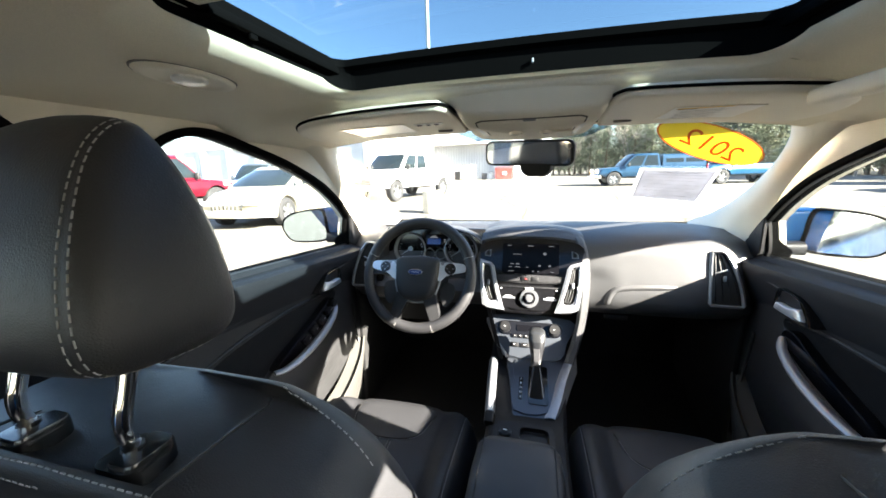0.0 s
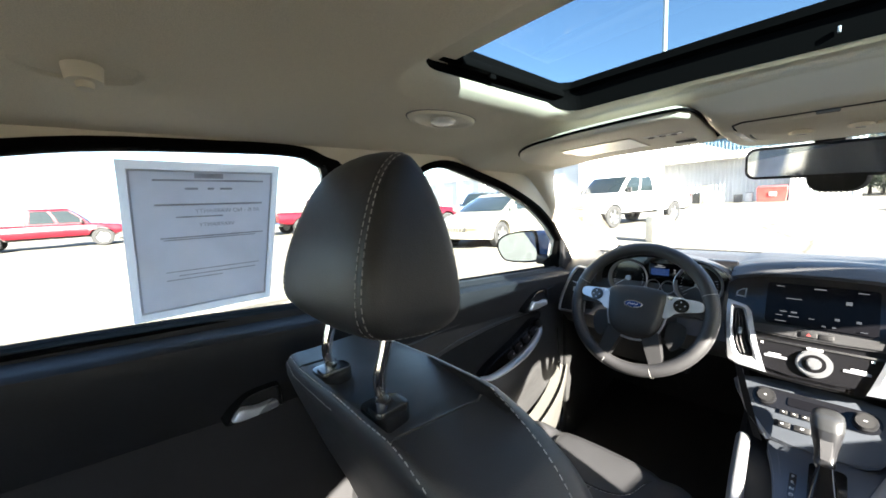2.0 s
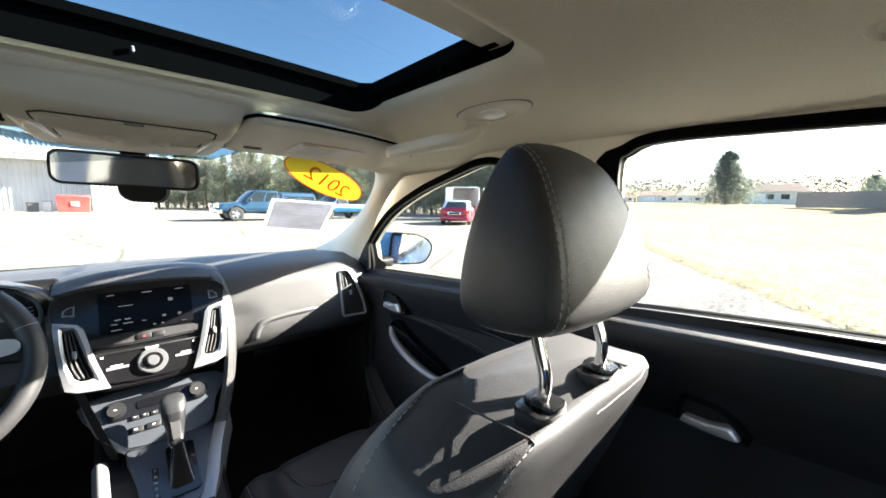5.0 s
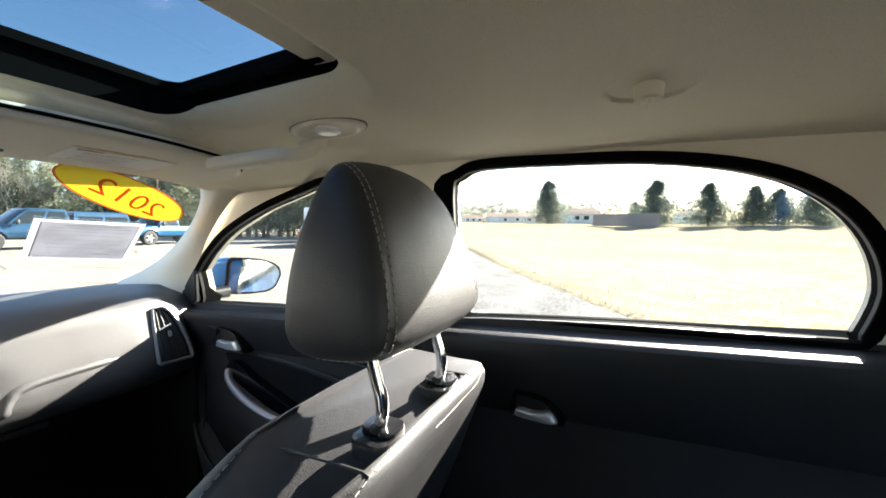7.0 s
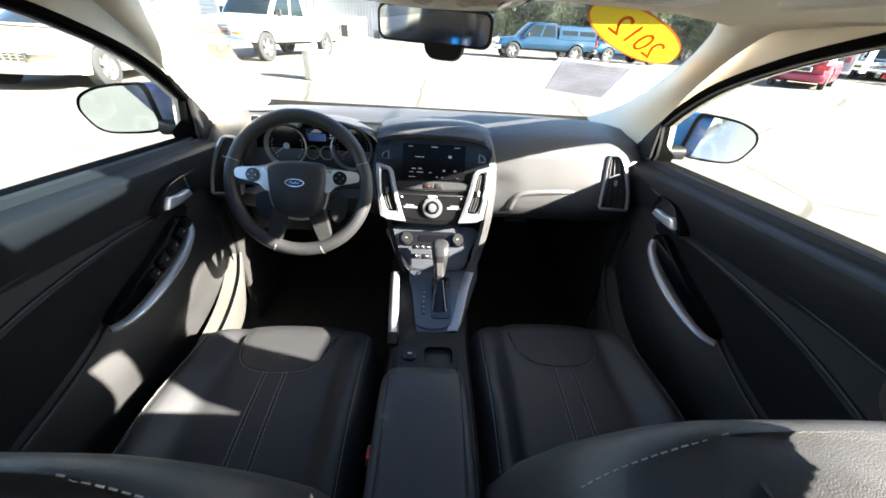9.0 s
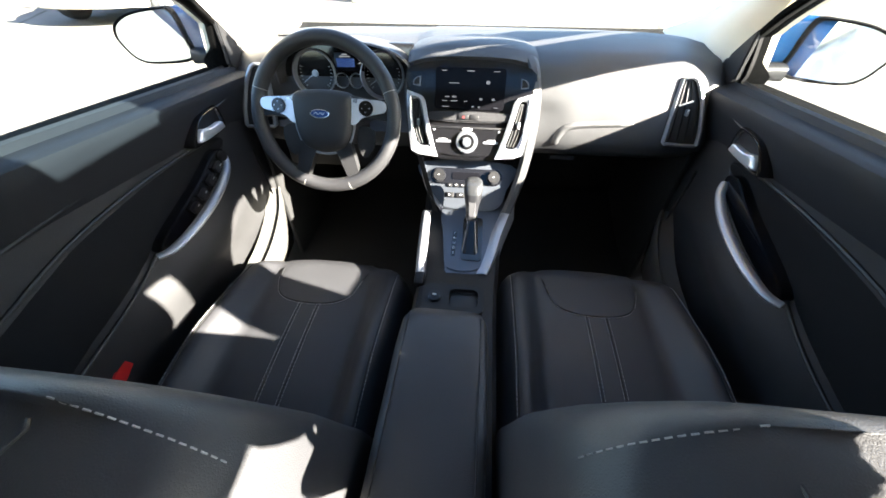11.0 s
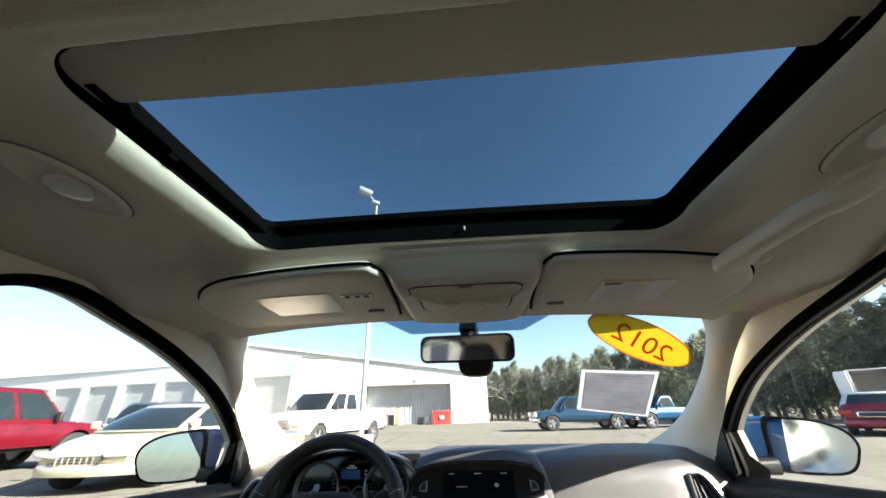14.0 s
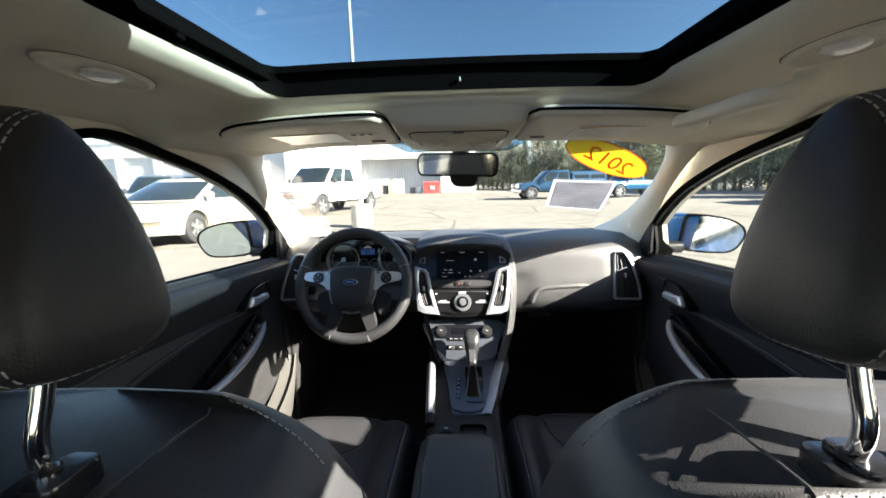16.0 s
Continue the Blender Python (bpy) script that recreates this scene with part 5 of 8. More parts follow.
# left flank of the stack
bm = bmesh.new()
flank = smooth_path([(-0.155, 1.22, 0.965), (-0.165, 1.165, 0.88), (-0.150, 1.115, 0.80), (-0.125, 1.09, 0.745), (-0.10, 1.06, 0.67), (-0.075, 1.03, 0.60)], 6)
sheet(bm, [[p + Vector((0.012, -0.004, 0)) for p in flank], [p + Vector((-0.004, 0.004, 0)) for p in flank], [p + Vector((-0.006, 0.16, -0.01)) for p in flank]])
indash("left_flank", bm, HARD)
# moulded crease over the glove box
bm = bmesh.new()
crease = smooth_path([(0.252, 1.180, 0.742), (0.255, 1.178, 0.766), (0.265, 1.180, 0.790), (0.285, 1.183, 0.806), (0.33, 1.185, 0.814), (0.43, 1.187, 0.819), (0.530, 1.190, 0.820)], 8)
rows = []
for i, p in enumerate(crease):
    d = (crease[min(i + 1, len(crease) - 1)] - crease[max(i - 1, 0)]).normalized()
    n = Vector((-d.z, 0, d.x))
    fade = min(1.0, i / 6, (len(crease) - 1 - i) / 8)
    rows.append([p + n * a + Vector((0, 0.006 - b * fade, 0)) for a, b in ((0.012, 0.0), (0.006, 0.007), (0.0, 0.0125), (-0.005, 0.0135), (-0.012, 0.010), (-0.030, 0.0))])
sheet(bm, rows)
indash("panel_crease", bm, DASHSKIN, lab="soft raised crease", angle=60)
# glove box: lid line and latch
bm = bmesh.new()
rbox(bm, (0.40, 1.212, 0.712), (0.36, 0.012, 0.004), 0.001)
indash("glovebox_gap", bm, RUBBER)
bm = bmesh.new()
rbox(bm, (0.30, 1.236, 0.688), (0.075, 0.02, 0.018), 0.005)
indash("glovebox_latch", bm, HARD)
bm = bmesh.new()
rbox(bm, (-0.42, 1.235, 0.70), (0.34, 0.03, 0.16), 0.02)
indash("knee_panel", bm, HARD)
bm = bmesh.new()
rbox(bm, (-0.575, 1.215, 0.80), (0.05, 0.02, 0.05), 0.006)
indash("light_switch", bm, HARD)

# ---------------------------------------------------------------- steering wheel
WHEEL = pose(-0.338, 1.022, 0.872, 67, 0, 0)
sw = thing("steering_wheel", "black leather steering wheel with silver spokes and oval badge", "steering wheel", (-0.338, 1.022, 0.872))
WI = Matrix.Translation((0.338, -1.022, -0.872))


def inwheel(nm, bm, mat, parent=sw, lab="", **k):
    bm.transform(WI @ WHEEL)
    return part(nm, bm, mat, parent, lab, **k)


R = 0.1715
bm = bmesh.new()
path = [(R * math.cos(2 * math.pi * i / 72), R * math.sin(2 * math.pi * i / 72) * (0.985 if math.sin(2 * math.pi * i / 72) < 0 else 1.0), 0) for i in range(72)]
sweep(bm, path, [(0.0175 * math.cos(2 * math.pi * k / 14), 0.0185 * math.sin(2 * math.pi * k / 14)) for k in range(14)], closed=True)
rimob = inwheel("rim", bm, RIM_LEATHER, lab="black leather-wrapped rim", angle=80)
for a in (20, 160, 250, 290):
    bm = bmesh.new()
    c, s_ = math.cos(radians(a)), math.sin(radians(a))
    t = bmesh.new()
    n = 14
    sheet(t, [[(0.0180 * math.cos(2 * math.pi * k / n), w, 0.0190 * math.sin(2 * math.pi * k / n)) for k in range(n)] for w in (-0.0006, 0.0006)], wrap_v=True)
    add(bm, t, Matrix.Translation((R * c, R * s_, 0)) @ pose(0, 0, 0, 0, 0, a))
    inwheel("rim_seam", bm, THREAD, rimob)
bm = bmesh.new()
hub = rounded([(-0.070, 0.050), (-0.03, 0.059), (0.03, 0.059), (0.070, 0.050), (0.075, 0.020), (0.067, -0.040), (0.048, -0.074), (0.0, -0.086), (-0.048, -0.074), (-0.067, -0.040), (-0.075, 0.020)], 5)
loft(bm, [[(x * k, y * k, z) for x, y in hub] for z, k in ((-0.03, 0.9), (0.0, 1.0), (0.014, 0.985), (0.024, 0.93), (0.030, 0.80), (0.032, 0.45), (0.0325, 0.1))])
hubob = inwheel("airbag_cover", bm, HUB, lab="black airbag cover")
for sx in (-1, 1):
    bm = bmesh.new()
    loft(bm, [[(sx * x, y0_ + dy, z0 + dz) for dy, dz in ((-h, -0.008), (h, -0.008), (h * 0.9, 0.006), (-h * 0.9, 0.006))] for x, y0_, h, z0 in ((0.055, 0.018, 0.034, 0.008), (0.10, 0.018, 0.026, 0.006), (0.135, 0.016, 0.020, 0.002), (0.165, 0.012, 0.020, 0.0))])
    inwheel("spoke", bm, HARD)
    bm = bmesh.new()
    plate(bm, rounded([(sx * 0.064, 0.046), (sx * 0.078, 0.042), (sx * 0.110, 0.040), (sx * 0.150, 0.036), (sx * 0.153, 0.014), (sx * 0.122, 0.006), (sx * 0.096, -0.002), (sx * 0.080, -0.016), (sx * 0.066, -0.012)], 4), 0.008, Matrix.Translation((0, 0, 0.018)), 0.003)
    plate_ob = inwheel("spoke_cover", bm, BRIGHT, lab="satin silver spoke cover")
    bm = bmesh.new()
    disc_solid(bm, 0.0175, 0.008, (sx * 0.108, 0.020, 0.020), n=24, bevel=0.003)
    inwheel("button_pad", bm, GLOSS, plate_ob)
    for dx, dy in ((0.0, 0.009), (0.0, -0.009), (0.009, 0.0), (-0.009, 0.0)):
        bm = bmesh.new()
        rbox(bm, (sx * 0.108 + dx, 0.020 + dy, 0.0244), (0.003, 0.002, 0.0006), 0)
        inwheel("button_sign", bm, WHITE_MARK, plate_ob)
    bm = bmesh.new()
    secs = []
    for t in (0, 0.35, 0.7, 1.0):
        c = Vector((sx * lerp(0.040, 0.072, t), lerp(-0.060, -0.155, t), lerp(0.004, 0.0, t)))
        w = lerp(0.026, 0.017, t)
        secs.append([c + Vector((-w, 0, -0.009)), c + Vector((w, 0, -0.009)), c + Vector((w * 0.9, 0, 0.008)), c + Vector((-w * 0.9, 0, 0.008))])
    loft(bm, secs)
    inwheel("lower_spoke", bm, HUB)
    bm = bmesh.new()
    plate(bm, rounded([(sx * 0.080, -0.022), (sx * 0.118, -0.030), (sx * 0.115, -0.075), (sx * 0.092, -0.098), (sx * 0.074, -0.07)], 3), 0.008, Matrix.Translation((0, 0, -0.012)), 0.002)
    inwheel("paddle", bm, HUB)
bm = bmesh.new()
sweep(bm, smooth_path([(-0.077, 0.006, 0.006), (-0.070, -0.040, 0.006), (-0.050, -0.076, 0.007), (0.0, -0.089, 0.007), (0.050, -0.076, 0.007), (0.070, -0.040, 0.006), (0.077, 0.006, 0.006)], 8), ring(0.0032, 8))
inwheel("hub_trim", bm, SILVER, hubob, "thin silver edge below the airbag cover")
bm = bmesh.new()
loft(bm, [[(x * k, y * k + 0.004, z) for x, y in ellipse(0.0245, 0.0105, 32)] for z, k in ((0.029, 1.0), (0.0355, 1.0), (0.0365, 0.95))])
badge = inwheel("badge", bm, CHROME, hubob, "chrome rim of an oval badge")
bm = bmesh.new()
loft(bm, [[(x * k, y * k + 0.004, z) for x, y in ellipse(0.0215, 0.0082, 32)] for z, k in ((0.036, 1.0), (0.0372, 0.98), (0.0376, 0.5))])
inwheel("badge_field", bm, BADGE_BLUE, hubob, "blue oval badge field")
bm = bmesh.new()
sweep(bm, smooth_path([(-0.013, 0.002, 0.0378), (-0.008, 0.007, 0.0379), (-0.003, 0.002, 0.0379), (0.003, 0.006, 0.0379), (0.008, 0.002, 0.0379), (0.013, 0.007, 0.0378)], 4), ring(0.0008, 5))
inwheel("badge_stroke", bm, WHITE_MARK, hubob)
bm = bmesh.new()
disc_solid(bm, 0.058, 0.16, (0, -0.01, -0.10), n=24, r2=0.052)
inwheel("column", bm, HARD)
for sx, ln in ((-1, 0.16), (1, 0.15)):
    bm = bmesh.new()
    sweep(bm, [(sx * 0.05, 0.03, -0.055), (sx * 0.11, 0.035, -0.05), (sx * ln, 0.038, -0.045)], [(0.008, -0.004), (0.008, 0.004), (-0.008, 0.004), (-0.008, -0.004)])
    inwheel("stalk", bm, HARD)

# ---------------------------------------------------------------- centre console
con = thing("centre_console", "dark centre console with silver-edged shifter plate", "centre console", (0.01, 0.8, 0.25))
CI = Matrix.Translation((-0.01, -0.8, -0.25))


def incon(nm, bm, mat, parent=con, lab="", **k):
    bm.transform(CI)
    return part(nm, bm, mat, parent, lab, **k)


bm = bmesh.new()
secs = []
for y, zt_, w in ((1.30, 0.64, 0.13), (1.10, 0.60, 0.125), (1.0, 0.565, 0.115), (0.86, 0.552, 0.108), (0.78, 0.562, 0.102), (0.72, 0.575, 0.100), (0.64, 0.582, 0.098), (0.40, 0.585, 0.098), (0.15, 0.585, 0.098)):
    secs.append([(0.012 + x * w, y, z) for x, z in ((-1.0, 0.22), (-1.0, zt_ - 0.05), (-0.97, zt_ - 0.012), (-0.88, zt_), (0, zt_ + 0.002), (0.88, zt_), (0.97, zt_ - 0.012), (1.0, zt_ - 0.05), (1.0, 0.22))])
loft(bm, secs)
incon("body", bm, HARD, lab="black console body")
# shifter plate: x across, y ahead along the slope
SH = pose(0.034, 0.925, 0.568, 11, 0, 0)
bm = bmesh.new()
plate(bm, rounded([(-0.056, -0.108), (0.040, -0.102), (0.074, 0.02), (0.112, 0.150), (0.085, 0.165), (-0.078, 0.140), (-0.072, 0.02)], 4, sharp=(0, 1)), 0.012, SH @ Matrix.Translation((0, 0, 0.010)), 0.003)
sp = incon("shifter_plate", bm, SILVER_BLUE, lab="satin grey shifter plate")
bm = bmesh.new()
plate(bm, rounded([(-0.055, -0.088), (0.038, -0.082), (0.058, 0.03), (0.070, 0.115), (-0.060, 0.110), (-0.060, 0.02)], 3), 0.006, SH @ Matrix.Translation((0, 0, 0.0135)), 0.002)
incon("shifter_field", bm, SILVER_BLUE, sp)
bm = bmesh.new()
plate(bm, rrect(0.054, 0.150, 0.010, cx=0.008, cy=0.012), 0.005, SH @ Matrix.Translation((0, 0, 0.0165)), 0.001)
incon("gate", bm, GLOSS, sp)
bm = bmesh.new()
plate(bm, rrect(0.011, 0.085, 0.002, cx=-0.040, cy=-0.008), 0.003, SH @ Matrix.Translation((0, 0, 0.0155)))
incon("gear_strip", bm, GLOSS, sp)
for i, ch in enumerate("PRNDS"):
    bm = text_mesh(ch, 0.010)
    bm.transform(SH @ Matrix.Translation((-0.040, 0.026 - 0.017 * i, 0.0162)))
    incon("gear_letter", bm, WHITE_MARK, sp, smooth=False)
bm = bmesh.new()
edge = smooth_path([SH @ Vector(p) for p in ((0.041, -0.102, 0.010), (0.060, -0.04, 0.011), (0.076, 0.03, 0.011), (0.095, 0.095, 0.011), (0.116, 0.160, 0.010))], 6)
sheet(bm, [[p + Vector((-0.017, 0, 0.002)) for p in edge], [p + Vector((-0.004, 0, 0.007)) for p in edge], [p + Vector((0.010, 0, 0.004)) for p in edge], [p + Vector((0.016, 0, -0.06)) for p in edge]])
incon("plate_rim", bm, SILVER, sp, "bright silver edge of the shifter plate")
bm = bmesh.new()
plate(bm, rounded([(-0.058, -0.109), (0.042, -0.102), (0.040, -0.128), (-0.056, -0.134)], 3), 0.02, SH @ Matrix.Translation((0, 0, 0.010)), 0.004)
incon("plate_foot", bm, SILVER, sp)
shift = thing("gear_shifter", "silver-topped automatic gear shifter in a black gaiter", "gear shifter", (0.047, 0.925, 0.575))
SHI = Matrix.Translation((-0.047, -0.925, -0.575))
# the lever leans forward, in park
LEAN = Matrix.Translation((-0.009, 0.0, 0.572)) @ Matrix(((1, 0, 0, 0), (0, 1, 0.42, 0), (0, 0, 0.66, 0), (0, 0, 0, 1))) @ Matrix.Translation((0, 0, -0.578))
bm = bmesh.new()
loft(bm, [[(0.047 + a * k, 0.925 + dy + b * k, z) for a, b in rrect(0.050, 0.105, 0.015)] for z, k, dy in ((0.578, 1.0, 0.0), (0.600, 0.80, 0.002), (0.64, 0.58, 0.006), (0.67, 0.42, 0.008))])
bm.transform(SHI @ LEAN)
part("gaiter", bm, GLOSS, shift, "black gaiter")
bm = bmesh.new()
loft(bm, [[(0.045 + a * k, 0.934 + dy + b * kb, z) for a, b in rrect(0.046, 0.050, 0.018, 6)] for z, k, kb, dy in ((0.655, 0.56, 0.62, 0), (0.668, 0.72, 0.74, 0), (0.674, 0.66, 0.68, 0), (0.70, 0.74, 0.78, 0), (0.73, 0.92, 0.98, -0.002), (0.755, 1.04, 1.10, -0.004), (0.776, 1.06, 1.12, -0.006), (0.788, 0.98, 1.02, -0.007), (0.794, 0.80, 0.84, -0.008), (0.7955, 0.4, 0.4, -0.008))])
bm.transform(SHI @ LEAN)
kn = part("knob", bm, KNOB_GREY, shift, "dark satin shift knob", angle=60)
bm = bmesh.new()
loft(bm, [[(0.045 + a * k, 0.934 + dy + b * kb, z) for a, b in rrect(0.046, 0.050, 0.018, 6)] for z, k, kb, dy in ((0.762, 1.075, 1.135, -0.0047), (0.776, 1.085, 1.145, -0.006), (0.789, 1.0, 1.04, -0.007), (0.7955, 0.81, 0.85, -0.008), (0.797, 0.4, 0.4, -0.008))])
bm.transform(SHI @ LEAN)
part("knob_cap", bm, KNOB_CAP, kn, "satin grey cap", angle=60)
bm = bmesh.new()
loft(bm, [[(0.045 + a * k, 0.9135 + dy, z) for a, dy in ((-0.015, 0.004), (-0.010, -0.007), (0.010, -0.007), (0.015, 0.004))] for z, k in ((0.688, 0.62), (0.73, 0.86), (0.760, 1.0))])
bm.transform(SHI @ LEAN)
part("grip", bm, LEATHER, kn, "dark leather grip face")
bm = bmesh.new()
disc_solid(bm, 0.0145, 0.010, (0.045, 0.934, 0.664), n=24, bevel=0.003)
bm.transform(SHI @ LEAN)
part("collar", bm, CHROME, kn, "bright collar")
# hand brake beside the shifter
brake = thing("hand_brake", "silver-capped hand brake lever along the console", "hand brake", (-0.098, 0.90, 0.56))
bm = bmesh.new()
sweep(bm, smooth_path([(0.018, -0.105, 0.012), (0.013, -0.04, 0.026), (0.007, 0.05, 0.036), (0.003, 0.115, 0.037)], 8), [(0.0135 * math.cos(2 * math.pi * k / 12), 0.016 * math.sin(2 * math.pi * k / 12)) for k in range(12)])
part("lever", bm, SILVER, brake)
bm = bmesh.new()
rbox(bm, (0.018, -0.118, 0.010), (0.026, 0.04, 0.026), 0.008, turn=(12, 0, 0))
part("grip_end", bm, HARD, brake)
# cup holder, start button, armrest
bm = bmesh.new()
plate(bm, rrect(0.140, 0.085, 0.02), 0.012, pose(0.008, 0.712, 0.592), 0.004, holes=[rrect(0.066, 0.052, 0.014, cx=0.024, cy=0.002)])
incon("tray_rim", bm, HARD)
bm = bmesh.new()
rbox(bm, (0.032, 0.714, 0.578), (0.064, 0.05, 0.006), 0.002)
incon("tray_floor", bm, RUBBER)
bm = bmesh.new()
disc_solid(bm, 0.015, 0.010, (-0.034, 0.712, 0.594), n=26, bevel=0.002)
skt = incon("socket_cap", bm, KNOB_GREY, lab="chrome-ringed power socket")
bm = bmesh.new()
disc_solid(bm, 0.0115, 0.012, (-0.034, 0.712, 0.5945), n=24, bevel=0.002)
incon("socket_face", bm, HARD, skt)
bm = bmesh.new()
rbox(bm, (-0.034, 0.712, 0.6008), (0.009, 0.004, 0.0006), 0)
incon("socket_sign", bm, WHITE_MARK, skt)
for cx in (-0.034, 0.046):
    bm = bmesh.new()
    disc_solid(bm, 0.033, 0.004, (cx, 0.645, 0.587), n=28)
    incon("cup_well", bm, RUBBER)
arm = thing("armrest", "black leather centre armrest lid", "armrest", (0.0, 0.492, 0.574))
bm = bmesh.new()
secs = []
for y, k, dz in ((-0.33, 0.90, -0.006), (-0.28, 0.97, 0.0), (-0.10, 1.0, 0.004), (0.05, 1.0, 0.006), (0.115, 0.97, 0.003), (0.142, 0.86, -0.008), (0.152, 0.6, -0.022)):
    sec = []
    for i in range(28):
        a = 2 * math.pi * i / 28
        ca, sa = math.cos(a), math.sin(a)
        sec.append((0.086 * k * math.copysign(abs(ca) ** 0.35, ca), y, 0.047 + dz + 0.034 * (0.75 if k < 0.7 else 1) * math.copysign(abs(sa) ** 0.5, sa)))
    secs.append(sec)
loft(bm, secs)
lid = part("lid", bm, LEATHER, arm, angle=70)
bm = bmesh.new()
for sx in (-1, 1):
    sweep(bm, [(sx * 0.070, lerp(-0.30, 0.12, i / 12), 0.0815 + 0.004 * math.sin(math.pi * i / 12)) for i in range(13)], ring(0.0014, 5))
part("seam", bm, RUBBER, lid)
bm = bmesh.new()
rbox(bm, (0, -0.08, 0.0), (0.15, 0.44, 0.05), 0.01)
part("bin", bm, HARD, arm)

# ---------------------------------------------------------------- overhead
def soft_step(t):
    t = min(1.0, max(0.0, t))
    return t * t * (3 - 2 * t)


for s in (-1, 1):
    vx, vy = s * 0.330, 0.745
    vis = thing("sun_visor", "folded beige sun visor with a covered mirror" if s < 0 else "folded beige sun visor with a warning label", "sun visor", (vx, vy, 1.29), group="sun visors")
    shape = rounded([(s * (x - 0.330), y - vy) for x, y in ((0.144, 0.626), (0.165, 0.613), (0.27, 0.617), (0.36, 0.627), (0.435, 0.645), (0.490, 0.692), (0.512, 0.77), (0.505, 0.855), (0.475, 0.873), (0.32, 0.880), (0.165, 0.880), (0.147, 0.866), (0.139, 0.76), (0.136, 0.66))], 5)

    def on_visor(x, y, lift=0.0):
        return Vector((x, y, 0.0075 - 0.050 * (y + 0.125) - 0.026 * (abs(x + vx) / 0.63) ** 3 + lift))
    bm = bmesh.new()
    loft(bm, [[on_visor(x * k, y * k, z) for x, y in shape] for z, k in ((0.020, 0.97), (0.009, 0.995), (0.004, 0.99), (0.0012, 0.97), (0.0, 0.93), (0.0, 0.7), (0.0, 0.4), (0.0, 0.1))])
    part("body", bm, LINER_PLASTIC, vis, angle=60)
    x0, x1 = ((-0.058, 0.082) if s < 0 else (-0.085, 0.045))
    bm = bmesh.new()
    sheet(bm, [[on_visor(lerp(x0, x1, i / 4), y, -0.0012) for i in range(5)] for y in (-0.045, 0.0, 0.035, 0.062)])
    lab = part("mirror_cover" if s < 0 else "warning_label", bm, LENS if s < 0 else LABEL_WHITE, vis, "pale mirror cover" if s < 0 else "white warning label")
    bm = bmesh.new()
    sweep(bm, [on_visor(x, y, -0.0004) for x, y in ((x0, -0.045), (x1, -0.045), (x1, 0.062), (x0, 0.062))], ring(0.0011, 5), closed=True)
    part("cover_edge", bm, LINER_PLASTIC, lab)
    if s > 0:
        for k in range(6):
            bm = bmesh.new()
            p = on_visor(-0.018 - 0.008 * (k % 2), -0.018 + 0.0135 * k, -0.0018)
            rbox(bm, p, (0.100 - 0.02 * (k % 2), 0.0016, 0.0004), 0)
            part("label_line", bm, PALE_PRINT, lab)
        bm = bmesh.new()
        rbox(bm, on_visor(-0.063, -0.031, -0.0018), (0.030, 0.008, 0.0004), 0)
        part("label_heading", bm, PRINT, lab)
        bm = bmesh.new()
        rbox(bm, on_visor(-0.020, -0.041, -0.0018), (0.122, 0.005, 0.0004), 0)
        part("label_band", bm, YELLOW, lab)
    else:
        bm = bmesh.new()
        rbox(bm, on_visor(0.130, -0.024, 0.0), (0.062, 0.016, 0.004), 0.004)
        part("lamp_strip", bm, LENS, vis)
        for k in range(3):
            bm = bmesh.new()
            disc_solid(bm, 0.0052, 0.003, on_visor(0.112 + 0.018 * k, -0.024, -0.0018), n=12)
            part("lamp_dot", bm, HARD, vis)
    bm = bmesh.new()
    rbox(bm, on_visor(-s * 0.145, 0.066, -0.001), (0.034, 0.010, 0.006), 0.003)
    part("clip", bm, GREY_GRILLE, vis)
    # black tube drawn in for the shade between visor and headliner
    bm = bmesh.new()
    sweep(bm, [on_visor(x * 1.006, y * 1.008, 0.0125) for x, y in shape], ring(0.0026, 6), closed=True)
    part("gap", bm, FRAME_BLACK, vis)

oc = thing("overhead_console", "beige overhead console with map lamps", "overhead console", (0.004, 0.75, 1.27))
OC_Z = [(0.606, 1.3470), (0.622, 1.342), (0.652, 1.286), (0.690, 1.269), (0.78, 1.262), (0.845, 1.261), (0.868, 1.266), (0.882, 1.290)]


def on_console(x, y, lift=0.0):
    return Vector((x, y, curve_at(OC_Z, y + 0.75) + 0.010 * (abs(x) / 0.13) ** 3 - 1.27 + lift))


# the bulge grows out of the headliner behind it and falls to the visors' ends beside it
bm = bmesh.new()
rows = []
for j in range(29):
    y = lerp(0.614, 0.892, j / 28)
    half = curve_at([(0.614, 0.190), (0.635, 0.160), (0.66, 0.146), (0.74, 0.142), (0.82, 0.138), (0.89, 0.122)], y)
    row = []
    for i in range(33):
        u = lerp(-1, 1, i / 32)
        x = u * half
        top = roof_z(x, y) + 0.004
        b = 1 - soft_step((abs(u) - 0.80) / 0.20)
        row.append(Vector((x, y - 0.75, lerp(top, min(top, on_console(x, y - 0.75).z + 1.27), b) - 1.27)))
    rows.append(row)
sheet(bm, rows)
part("body", bm, LINER_PLASTIC, oc, angle=70)
lid = rounded([(-0.084, -0.082), (0.084, -0.082), (0.080, -0.05), (0.064, 0.004), (-0.064, 0.004), (-0.080, -0.05)], 4)
bm = bmesh.new()
loft(bm, [[on_console(x * k, y * k, z) for x, y in lid] for z, k in ((0.002, 1.0), (-0.0022, 0.985), (-0.003, 0.95), (-0.003, 0.5), (-0.003, 0.1))])
part("lamp_panel", bm, LINER_PLASTIC, oc, "flush beige lamp panel", angle=60)
bm = bmesh.new()
